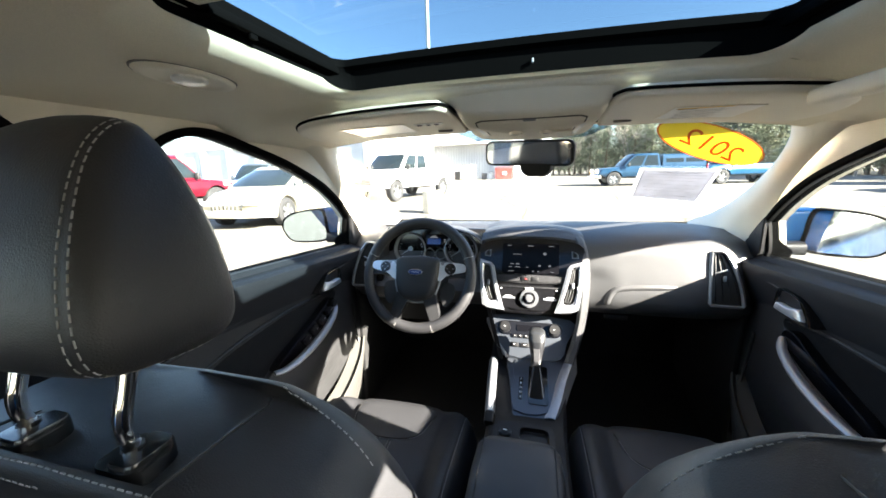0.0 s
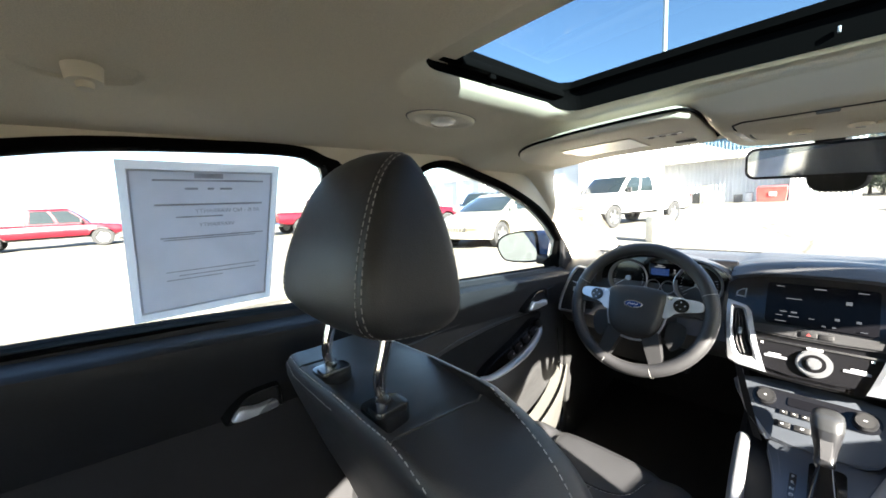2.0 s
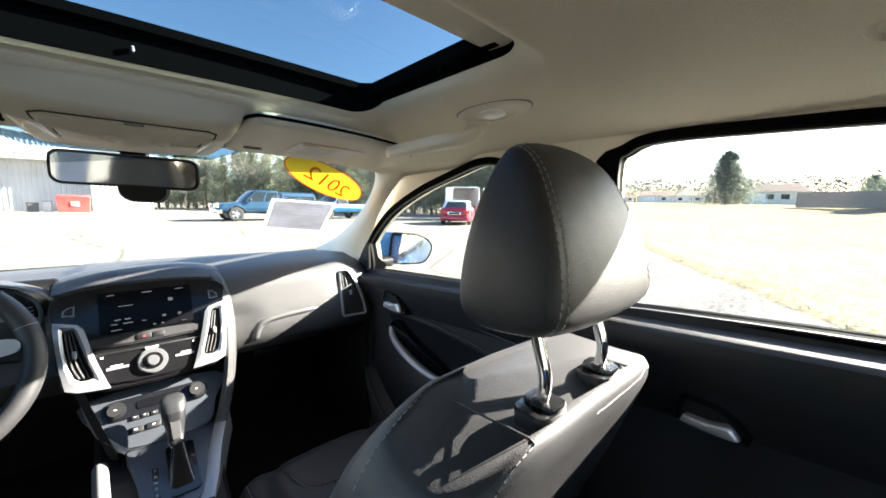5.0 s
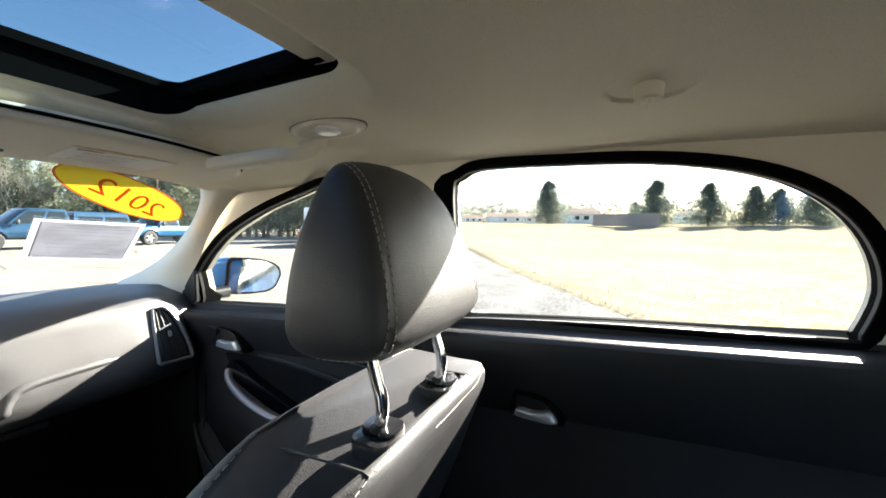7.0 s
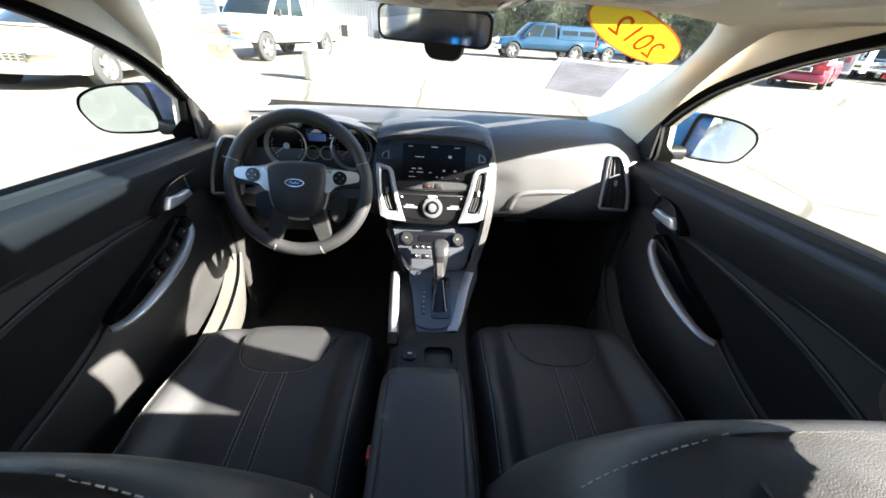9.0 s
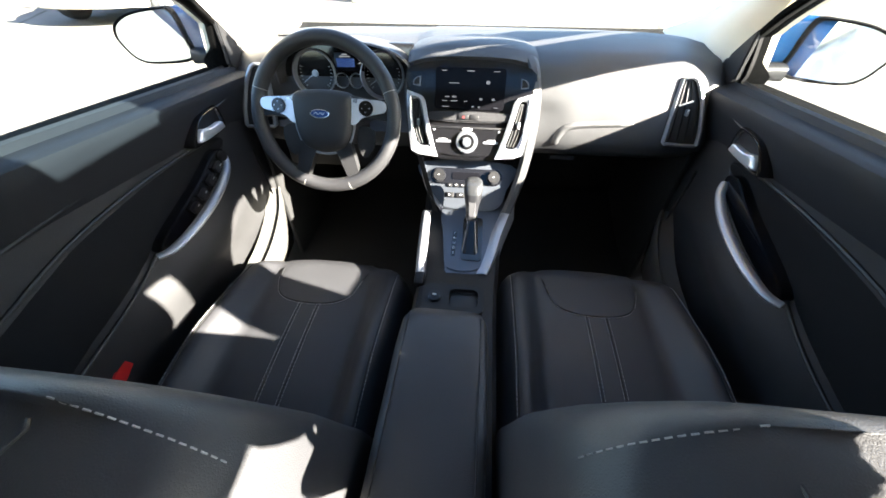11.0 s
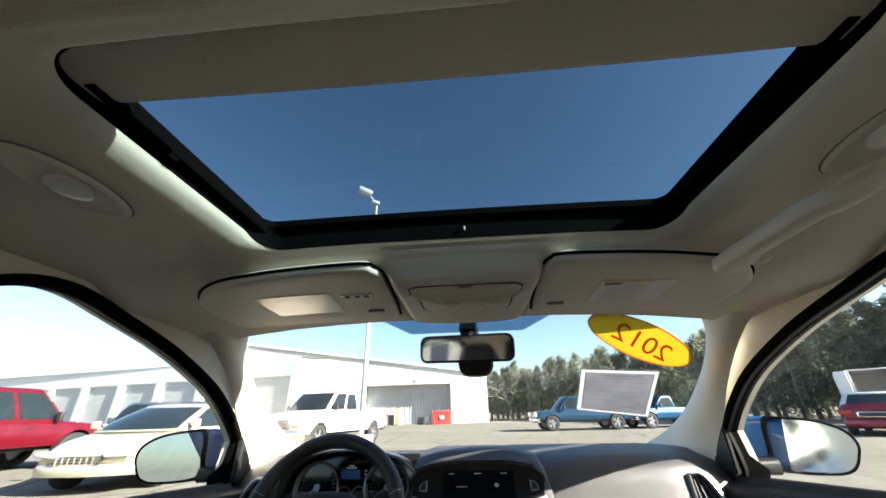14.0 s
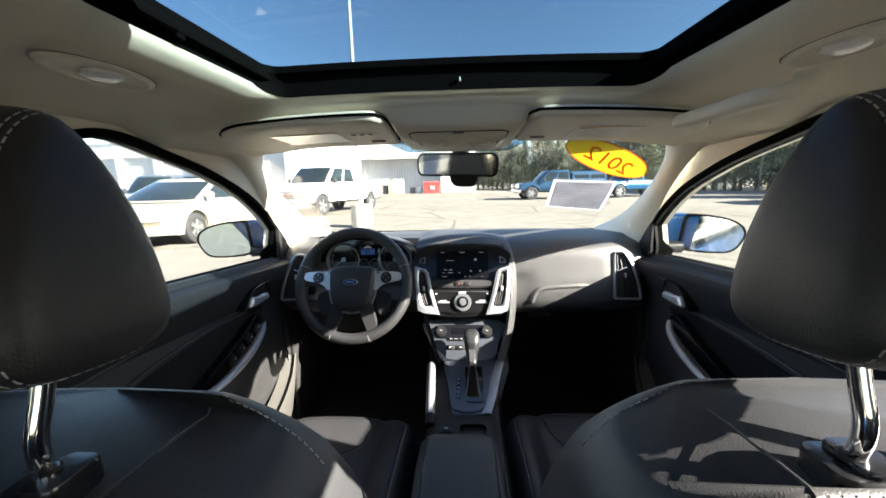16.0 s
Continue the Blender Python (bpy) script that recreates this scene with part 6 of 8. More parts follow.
sweep(bm, [on_console(x * 1.02, y * 1.03, -0.0006) for x, y in lid], ring(0.0012, 6), closed=True)
part("lamp_gap", bm, HARD, oc)
for sx in (-1, 1):
    bm = bmesh.new()
    sheet(bm, [[on_console(sx * lerp(a, b, i / 4), lerp(y0, y1, i / 4), -0.0012) for i in range(5)] for a, b, y0, y1 in ((0.092, 0.080, -0.075, 0.020), (0.102, 0.088, -0.075, 0.026))])
    part("lamp_lens", bm, LENS, oc, "milky map lamp lens")
for cx, r in ((-0.026, 0.014), (0.030, 0.012)):
    bm = bmesh.new()
    disc_solid(bm, r, 0.006, on_console(cx, -0.036, -0.004), n=20, bevel=0.002)
    part("switch", bm, LINER_PLASTIC, oc)
    bm = bmesh.new()
    rbox(bm, on_console(cx, -0.036, -0.0074), (r * 0.8, 0.0022, 0.0005), 0, turn=(0, 0, 35))
    part("switch_sign", bm, PRINT, oc)
bm = bmesh.new()
rbox(bm, on_console(0.0, -0.086, -0.002), (0.022, 0.014, 0.003), 0.002)
part("sensor_grille", bm, GREY_GRILLE, oc)
bm = bmesh.new()
rbox(bm, on_console(0.060, -0.030, -0.004), (0.034, 0.018, 0.005), 0.002)
part("rocker", bm, LINER_PLASTIC, oc)

mir = thing("rear_view_mirror", "black rear-view mirror on a stalk", "mirror", (-0.004, 1.040, 1.239))
bm = bmesh.new()
sh = rrect(0.252, 0.070, 0.020, 6)
loft(bm, [[(x * k, d, y * k) for x, y in sh] for d, k in ((-0.006, 0.985), (0.0, 1.0), (0.014, 0.98), (0.028, 0.85), (0.034, 0.5))])
part("housing", bm, HARD, mir)
bm = bmesh.new()
plate(bm, rrect(0.238, 0.058, 0.016, 6), 0.001, pose(0, -0.0066, 0, 90, 0, 0))
part("mirror_glass", bm, MIRROR, mir)
bm = bmesh.new()
sweep(bm, [(0.006, 0.03, 0.0), (0.006, 0.035, 0.03), (0.006, 0.0, 0.058)], [(0.022, -0.012), (0.022, 0.012), (-0.022, 0.012), (-0.022, -0.012)], up=(0, 1, 0))
part("stalk", bm, HARD, mir)
bm = bmesh.new()
loft(bm, [[(0.016 + x * k, 0.036 + d, -0.03 + y * k) for x, y in rrect(0.095, 0.080, 0.03, 5)] for d, k in ((-0.012, 0.9), (0.0, 1.0), (0.03, 0.9), (0.045, 0.6))])
part("sensor_box", bm, HARD, mir)
mir.matrix_basis = mir.matrix_basis @ pose(0, 0, 0, 5, 2, -13)

# grab handle, reading lamps, coat hooks
gh = thing("grab_handle", "beige folding grab handle over the passenger door", "grab handle", (0.44, 0.55, 1.32))
bm = bmesh.new()
flat = [(0.0165 * math.copysign(abs(math.cos(a)) ** 0.6, math.cos(a)), 0.0115 * math.copysign(abs(math.sin(a)) ** 0.6, math.sin(a))) for a in [2 * math.pi * k / 16 for k in range(16)]]
sweep(bm, smooth_path([(0.014, -0.100, 0.000), (-0.002, -0.103, -0.022), (-0.026, -0.098, -0.032), (-0.040, -0.082, -0.034), (-0.043, -0.02, -0.036), (-0.041, 0.055, -0.036), (-0.034, 0.083, -0.035), (-0.008, 0.099, -0.030), (0.034, 0.108, -0.008)], 6), flat)
part("bar", bm, LINER_PLASTIC, gh, angle=50)
for x, y, z in ((0.016, -0.100, 0.0), (0.036, 0.108, -0.010)):
    bm = bmesh.new()
    loft(bm, [[(x + a * k, y + b * k, z + d) for a, b in rrect(0.040, 0.036, 0.015, 5)] for d, k in ((0.030, 1.1), (0.000, 1.05), (-0.010, 0.95), (-0.014, 0.75), (-0.015, 0.3))])
    part("mount", bm, LINER_PLASTIC, gh, angle=60)
for s in (-1, 1):
    rl = thing("reading_lamp", "beige oval reading lamp in the headliner", "reading lamp", (s * 0.424, 0.388, 1.3255), group="reading lamps")
    tilt = pose(0, 0, 0, 0, s * 8, 0)
    bm = bmesh.new()
    loft(bm, [[(x * k, y * k, z) for x, y in ellipse(0.030, 0.070, 32)] for z, k in ((0.010, 1.02), (-0.002, 1.0), (-0.005, 0.95), (-0.0058, 0.82), (-0.0035, 0.76), (-0.003, 0.4))])
    bm.transform(tilt)
    part("bezel", bm, LINER_PLASTIC, rl, angle=60)
    bm = bmesh.new()
    sweep(bm, [(x * 1.02, y * 1.01, 0.0) for x, y in ellipse(0.030, 0.070, 32)], ring(0.0016, 6), closed=True)
    bm.transform(tilt)
    part("gap", bm, GREY_GRILLE, rl)
    bm = bmesh.new()
    loft(bm, [[(x * k, y * k, z) for x, y in ellipse(0.017, 0.024, 28)] for z, k in ((0.0, 1.0), (-0.006, 0.96), (-0.0085, 0.7), (-0.009, 0.3))])
    bm.transform(tilt)
    part("lens", bm, LENS, rl, "milky lens")
    ch = thing("coat_hook", "beige coat hook in a shallow recess", "coat hook", (s * 0.448, -0.030, 1.3230), group="coat hooks")
    bm = bmesh.new()
    loft(bm, [[(x * k, y * k, z) for x, y in ellipse(0.030, 0.046, 28)] for z, k in ((0.012, 1.05), (0.001, 1.0), (-0.0012, 0.93), (0.001, 0.80), (0.005, 0.62), (0.006, 0.3))])
    bm.transform(pose(0, 0, 0, 0, s * 9, 0))
    part("bowl", bm, LINER, ch, angle=60)
    bm = bmesh.new()
    disc_solid(bm, 0.012, 0.028, (-s * 0.004, 0, -0.006), (0, s * 9, 0), 20, 0.006, 0.015)
    part("hook", bm, LINER_PLASTIC, ch)

# ---------------------------------------------------------------- papers and sticker on the glass
def quad_on(bm, a, b, c, d, u0, u1, v0, v1, lift):
    """A piece of a four-cornered sheet: a b c d run round it from the upper left, u across, v down."""
    A, B, C, D = (Vector(p) for p in (a, b, c, d))
    n = (D - A).cross(B - A).normalized() * lift
    P = [A.lerp(B, u).lerp(D.lerp(C, u), v) + n for u, v in ((u0, v0), (u1, v0), (u1, v1), (u0, v1))]
    vs = [bm.verts.new(p) for p in P]
    bm.faces.new(vs)


def notice(nm, label, corners, bars, words=(), margin=0.05, field=None, bold=1.0, ink=None):
    a, b, c, d = corners
    mid = (Vector(a) + Vector(b) + Vector(c) + Vector(d)) / 4
    no = thing(nm, label, "paper notice", mid)
    T = Matrix.Translation(-mid)

    def put(n_, bm, mat, parent):
        bm.transform(T)
        return part(n_, bm, mat, parent, smooth=False)
    bm = bmesh.new()
    quad_on(bm, a, b, c, d, 0, 1, 0, 1, 0.0)
    sh_ = put("sheet", bm, PAPER, no)
    bm = bmesh.new()
    quad_on(bm, a, b, c, d, margin, 1 - margin, margin, 1 - margin, 0.0006)
    put("print_field", bm, field or PRINT_FIELD, sh_)
    bm = bmesh.new()
    for u0, u1, v0, v1 in ((margin, 1 - margin, margin, margin + 0.012), (margin, 1 - margin, 1 - margin - 0.012, 1 - margin), (margin, margin + 0.014, margin, 1 - margin), (1 - margin - 0.014, 1 - margin, margin, 1 - margin)):
        quad_on(bm, a, b, c, d, u0, u1, v0, v1, 0.0012)
    put("border", bm, BORDER_PRINT, sh_)
    for u0, u1, v0, v1 in bars:
        bm = bmesh.new()
        quad_on(bm, a, b, c, d, u0, u1, v0, v0 + (v1 - v0) * bold, 0.0012)
        put("print_line", bm, ink or SHOW_THROUGH, sh_)
    A, B, D = Vector(a), Vector(b), Vector(d)
    ux, uy = (B - A), (D - A)
    for body, u, v, size in words:
        t = text_mesh(body, size, 0.0)
        ex, ey = ux.normalized(), -uy.normalized()
        ez = ex.cross(ey)
        o = A.lerp(B, u).lerp(Vector(d).lerp(Vector(c), u), v) + ex.cross(ey).normalized() * 0.0018
        M = Matrix(((-ex.x, ey.x, ez.x, o.x), (-ex.y, ey.y, ez.y, o.y), (-ex.z, ey.z, ez.z, o.z), (0, 0, 0, 1)))
        t.transform(M)
        put("printed_heading", t, SHOW_THROUGH, sh_)
    return no


def rear_glass(y, z):
    return (-(side_x(z) + 0.008), y, z)


notice("window_notice", "printed warranty notice taped to the rear door window, seen from behind", (rear_glass(-0.018, 1.268), rear_glass(0.194, 1.266), rear_glass(0.170, 1.030), rear_glass(-0.024, 1.028)),
       ((0.42, 0.60, 0.065, 0.085), (0.18, 0.88, 0.105, 0.112), (0.36, 0.44, 0.155, 0.163), (0.50, 0.54, 0.155, 0.163), (0.58, 0.66, 0.155, 0.163), (0.18, 0.88, 0.255, 0.262), (0.30, 0.60, 0.335, 0.340), (0.20, 0.90, 0.465, 0.470), (0.22, 0.84, 0.480, 0.484), (0.22, 0.88, 0.690, 0.694), (0.30, 0.85, 0.72, 0.724), (0.22, 0.60, 0.745, 0.749)),
       (("AS IS - NO WARRANTY", 0.64, 0.305, 0.0088), ("WARRANTY", 0.56, 0.395, 0.0088)), bold=1.6)
notice("screen_notice", "printed sheet taped inside the windscreen", tuple(on_screen(x, y, -0.004) for x, y in ((0.316, 1.166), (0.533, 1.186), (0.570, 1.413), (0.336, 1.361))),
       ((0.25, 0.80, 0.10, 0.125), (0.12, 0.88, 0.16, 0.175), (0.12, 0.88, 0.24, 0.25), (0.14, 0.80, 0.33, 0.34), (0.12, 0.86, 0.45, 0.46), (0.14, 0.84, 0.56, 0.57), (0.16, 0.80, 0.66, 0.67), (0.60, 0.78, 0.80, 0.83)), field=PRINT_FIELD_SHADED, ink=FAINT_PRINT, bold=0.7)

st = thing("year_sticker", "yellow oval 2012 sticker on the windscreen, seen from behind", "sticker", on_screen(0.451, 1.0615, -0.004))
along, slope = Vector((1, 0, 0)), Vector((0, 0.8893, -0.4573))
ex, ey = along * 0.812 + slope * 0.584, along * 0.584 - slope * 0.812
up = along * 0.14 - slope * 0.99
nz = Vector((0, -0.4573, -0.8893))
bm = bmesh.new()
sheet(bm, [[ex * x + ey * y for x, y in ellipse(a, b, 48)] for a, b in ((0.184, 0.060), (0.1795, 0.0555))], wrap_v=True)
part("vinyl", bm, ORANGE, st, "orange rim")
bm = bmesh.new()
bm.faces.new([bm.verts.new(ex * x + ey * y) for x, y in ellipse(0.1795, 0.0555, 48)])
part("field", bm, YELLOW, st, "yellow field")
t = text_mesh("2012", 0.1, 0.0)
xs, ys = [v.co.x for v in t.verts], [v.co.y for v in t.verts]
for v in t.verts:
    a, b = (v.co.x - min(xs)) / (max(xs) - min(xs)) - 0.5, (v.co.y - min(ys)) / (max(ys) - min(ys)) - 0.5
    v.co = ex * (-a * 0.205) + up * (b * 0.062) + nz * 0.003
left_over = set(t.verts)
while left_over:
    todo, isle = [left_over.pop()], set()
    while todo:
        v = todo.pop()
        isle.add(v)
        for e in v.link_edges:
            o = e.other_vert(v)
            if o in left_over:
                left_over.discard(o)
                todo.append(o)
    one, at = bmesh.new(), {}
    for v in isle:
        at[v] = one.verts.new(v.co)
    for f in {f for v in isle for f in v.link_faces}:
        one.faces.new([at[v] for v in f.verts])
    part("numeral", one, ORANGE, st, "orange numeral, mirrored", smooth=False)
t.free()

# ---------------------------------------------------------------- outside: ground
def blend_ground(name, a, b, c, scale, rugged=1.0, cracks=False):
    """Gravel, grass or concrete: stones or blades at two scales, worn patches at a third; cracks run between slabs."""
    m, nt, p = nodes_of(name)
    n, l = nt.nodes, nt.links
    tc = n.new("ShaderNodeTexCoord")
    big, mid, fine = (n.new("ShaderNodeTexNoise") for _ in range(3))
    for t, s_, d in ((big, 0.13, 6), (mid, 1.7, 6), (fine, scale, 3)):
        t.inputs["Scale"].default_value, t.inputs["Detail"].default_value = s_, d
        l.new(tc.outputs["Object"], t.inputs["Vector"])
    r1, r2, r3 = (n.new("ShaderNodeMapRange") for _ in range(3))
    for r, t in ((r1, big), (r2, mid), (r3, fine)):
        r.inputs["From Min"].default_value, r.inputs["From Max"].default_value = 0.36, 0.66
        l.new(t.outputs["Fac"], r.inputs["Value"])
    m1, m2, m3 = (n.new("ShaderNodeMix") for _ in range(3))
    for mm in (m1, m2, m3):
        mm.data_type = "RGBA"
    m1.inputs["A"].default_value, m1.inputs["B"].default_value = (*a, 1), (*b, 1)
    m2.inputs["B"].default_value = (*c, 1)
    l.new(r1.outputs["Result"], m1.inputs["Factor"])
    l.new(m1.outputs["Result"], m2.inputs["A"])
    half = n.new("ShaderNodeMath")
    half.operation = "MULTIPLY"
    half.inputs[1].default_value = 0.55
    l.new(r2.outputs["Result"], half.inputs[0])
    l.new(half.outputs["Value"], m2.inputs["Factor"])
    m3.blend_type = "MULTIPLY"
    m3.inputs["Factor"].default_value = 0.45 * rugged
    l.new(m2.outputs["Result"], m3.inputs["A"])
    l.new(r3.outputs["Result"], m3.inputs["B"])
    l.new(m3.outputs["Result"], p.inputs["Base Color"])
    if cracks:
        bent = n.new("ShaderNodeMix")
        bent.data_type = "RGBA"
        bent.inputs["Factor"].default_value = 0.12
        l.new(tc.outputs["Object"], bent.inputs["A"])
        l.new(mid.outputs["Color"], bent.inputs["B"])
        cell = n.new("ShaderNodeTexVoronoi")
        cell.feature = "DISTANCE_TO_EDGE"
        cell.inputs["Scale"].default_value = 0.30
        l.new(bent.outputs["Result"], cell.inputs["Vector"])
        line = n.new("ShaderNodeMapRange")
        line.inputs["From Min"].default_value, line.inputs["From Max"].default_value = 0.004, 0.011
        line.inputs["To Min"].default_value, line.inputs["To Max"].default_value = 0.45, 1.0
        l.new(cell.outputs["Distance"], line.inputs["Value"])
        m4 = n.new("ShaderNodeMix")
        m4.data_type, m4.blend_type = "RGBA", "MULTIPLY"
        m4.inputs["Factor"].default_value = 0.8
        l.new(m3.outputs["Result"], m4.inputs["A"])
        l.new(line.outputs["Result"], m4.inputs["B"])
        l.new(m4.outputs["Result"], p.inputs["Base Color"])
    p.inputs["Roughness"].default_value = 0.95
    p.inputs["Specular IOR Level"].default_value = 0.0
    b_ = n.new("ShaderNodeBump")
    b_.inputs["Strength"].default_value, b_.inputs["Distance"].default_value = 0.6 * rugged, 0.03
    l.new(fine.outputs["Fac"], b_.inputs["Height"])
    l.new(b_.outputs["Normal"], p.inputs["Normal"])
    return m


LOT = blend_ground("concrete_lot", (0.192, 0.180, 0.157), (0.235, 0.222, 0.197), (0.145, 0.134, 0.115), 30, 0.4, True)
GRAVEL = blend_ground("grey_gravel", (0.19, 0.186, 0.18), (0.27, 0.265, 0.258), (0.105, 0.103, 0.10), 20)
GRASS = blend_ground("dry_grass", (0.275, 0.238, 0.170), (0.335, 0.296, 0.215), (0.170, 0.142, 0.092), 16)
TUFT = surface("dry_grass_blades", (0.29, 0.25, 0.18), 0.9, wear=0.2, wear_scale=0.8, spec=0.1)
let_light_through(TUFT, 0.4)
rnd = random.Random(7)
bm = bmesh.new()
sheet(bm, [[(x, y, 0) for x in (-900, -60, 60, 900)] for y in (-900, -60, 60, 900)])
tagged(part("ground", bm, LOT), "pale worn concrete and gravel car lot", "ground", kind="structure")
EDGE = [(2.7, -60), (3.3, -12), (3.7, -4), (4.3, -0.9), (5.1, -0.3), (6.2, 0.5), (7.8, 1.6), (10.4, 3.2), (17, 7.0), (34, 17), (90, 44), (300, 120), (880, 330)]


def field_z(x, y):
    """The field rises gently away from the lot."""
    return curve_at([(8, 0.05), (20, 0.10), (40, 0.75), (66, 1.9), (84, 2.3), (110, 2.8), (160, 3.7), (220, 4.5), (300, 5.4), (1000, 12)], math.hypot(x, y))


def edge_x(y):
    for (a, u), (b, v) in zip(EDGE, EDGE[1:]):
        if y <= v:
            return lerp(a, b, (y - u) / (v - u))
    return EDGE[-1][0]


# gravel track along the lot, then the mown field
bm = bmesh.new()
rows = []
for i in range(90):
    f = i / 89
    k = f * (len(EDGE) - 1)
    j = min(int(k), len(EDGE) - 2)
    x, y = lerp(EDGE[j][0], EDGE[j + 1][0], k - j), lerp(EDGE[j][1], EDGE[j + 1][1], k - j)
    w = 2.4 + 0.25 * x ** 0.5
    jitter = 0.25 * noise.noise(Vector((x * 0.6, y * 0.6, 3)))
    rows.append([(x + 0.3, y, 0.006), (x - w * 0.45, y + w * 0.3, 0.006), (x - w * 0.8 + jitter, y + w * 0.6 + jitter, 0.006)])
sheet(bm, rows)
tagged(part("gravel_track", bm, GRAVEL), "pale grey gravel track beside the lot", "track", kind="structure")
bm = bmesh.new()
rows = []
for i in range(160):
    f = i / 159
    k = f * (len(EDGE) - 1)
    j = min(int(k), len(EDGE) - 2)
    x, y = lerp(EDGE[j][0], EDGE[j + 1][0], k - j), lerp(EDGE[j][1], EDGE[j + 1][1], k - j)
    jit = 0.22 * noise.noise(Vector((x * 1.1, y * 1.1, 9))) + 0.10 * noise.noise(Vector((x * 4, y * 4, 2)))
    row = []
    for d in (0.0, 0.25, 0.8, 2.0, 4.0, 8, 14, 22, 32, 44, 58, 74, 95, 130, 180, 260, 400, 900):
        px, py = x + jit + d * 0.97, y - d * 0.24
        row.append((px, py, (0.008 if d == 0 else max(0.05, field_z(px, py))) + 0.03 * noise.noise(Vector((x + d, y * 0.7, 1))) * min(1, d)))
    rows.append(row)
sheet(bm, rows)
field = tagged(part("field", bm, GRASS, angle=80), "straw-coloured mown winter field", "field", kind="structure")
# loose dry tufts near the field's edge
vs, fs = [], []
for i in range(14000):
    y = rnd.uniform(-9, 10)
    d = abs(rnd.gauss(0, 1)) * 7.0 + rnd.random() * 0.2
    x = edge_x(y) + d * 0.97
    yy = y - d * 0.24
    h, a, w = rnd.uniform(0.01, 0.05), rnd.uniform(0, 6.28), rnd.uniform(0.004, 0.012)
    lx, ly = rnd.gauss(0, 0.05), rnd.gauss(0, 0.05)
    k = len(vs)
    vs += [(x - w * math.cos(a), yy - w * math.sin(a), 0.045), (x + w * math.cos(a), yy + w * math.sin(a), 0.045), (x + lx, yy + ly, 0.05 + h)]
    fs.append((k, k + 1, k + 2))
me = bpy.data.meshes.new("dry_tufts")
me.from_pydata(vs, [], fs)
me.materials.append(TUFT)
tagged(new("dry_tufts", me), "dry straw tufts at the field's edge", "grass", kind="stuff")

# ---------------------------------------------------------------- vehicles
GLASS_DARK = surface("dark_car_glass", (0.012, 0.0175, 0.0195), 0.07, wear=0.1, spec=0.35)
TYRE = surface("tyre_rubber", (0.02, 0.02, 0.021), 0.8, wear=0.2)
ALLOY = surface("wheel_alloy", (0.33, 0.335, 0.34), 0.35, metal=0.8, wear=0.06)
TRIM_BLACK = surface("car_trim_black", (0.02, 0.02, 0.02), 0.5, wear=0.1)
LAMP_CLEAR = surface("headlamp_plastic", (0.75, 0.77, 0.78), 0.12, wear=0.05, spec=0.8)
LAMP_RED = surface("tail_lamp_red", (0.45, 0.02, 0.02), 0.2, wear=0.05)
LAMP_AMBER = surface("indicator_amber", (0.8, 0.35, 0.02), 0.25, wear=0.05)


def paint(name, c, metal=0.2):
    return surface(name, c, 0.3, metal=metal, wear=0.06, wear_scale=2, coat=0.45)


def wheel(v, x, y, r, w):
    """A wheel at its axle: tyre, rim with five spokes."""
    s = 1 if x > 0 else -1
    bm = bmesh.new()
    n = 28
    prof = ((0.62, -0.5), (0.90, -0.5), (0.985, -0.40), (1.0, -0.22), (1.0, 0.22), (0.985, 0.40), (0.90, 0.5), (0.62, 0.5))
    sheet(bm, [[(x + w * b, y + r * a * math.cos(2 * math.pi * i / n), r + r * a * math.sin(2 * math.pi * i / n)) for i in range(n)] for a, b in prof], wrap_v=True)
    wob = part("wheel", bm, TYRE, v, "black tyre")
    bm = bmesh.new()
    sheet(bm, [[(x + s * w * b, y + r * a * math.cos(2 * math.pi * i / n), r + r * a * math.sin(2 * math.pi * i / n)) for i in range(n)] for a, b in ((0.66, 0.50), (0.64, 0.44), (0.58, 0.30), (0.56, 0.05), (0.05, 0.05))], wrap_v=True)
    for k in range(5):
        a0 = 2 * math.pi * k / 5 + 0.3
        t = bmesh.new()
        plate(t, [(-0.10 * r, 0.05 * r), (0.10 * r, 0.05 * r), (0.14 * r, 0.60 * r), (-0.14 * r, 0.60 * r)], 0.04)
        add(bm, t, Matrix.Translation((x + s * w * 0.40, y, r)) @ pose(0, 0, 0, math.degrees(a0), 0, 0) @ Matrix(((0, 0, s, 0), (1, 0, 0, 0), (0, 1, 0, 0), (0, 0, 0, 1))))
    t = bmesh.new()
    bmesh.ops.create_cone(t, cap_ends=True, segments=16, radius1=0.13 * r, radius2=0.11 * r, depth=0.03)
    add(bm, t, Matrix.Translation((x + s * w * 0.42, y, r)) @ pose(0, 0, 0, 0, 90, 0))
    part("rim", bm, ALLOY, wob, "alloy wheel rim")


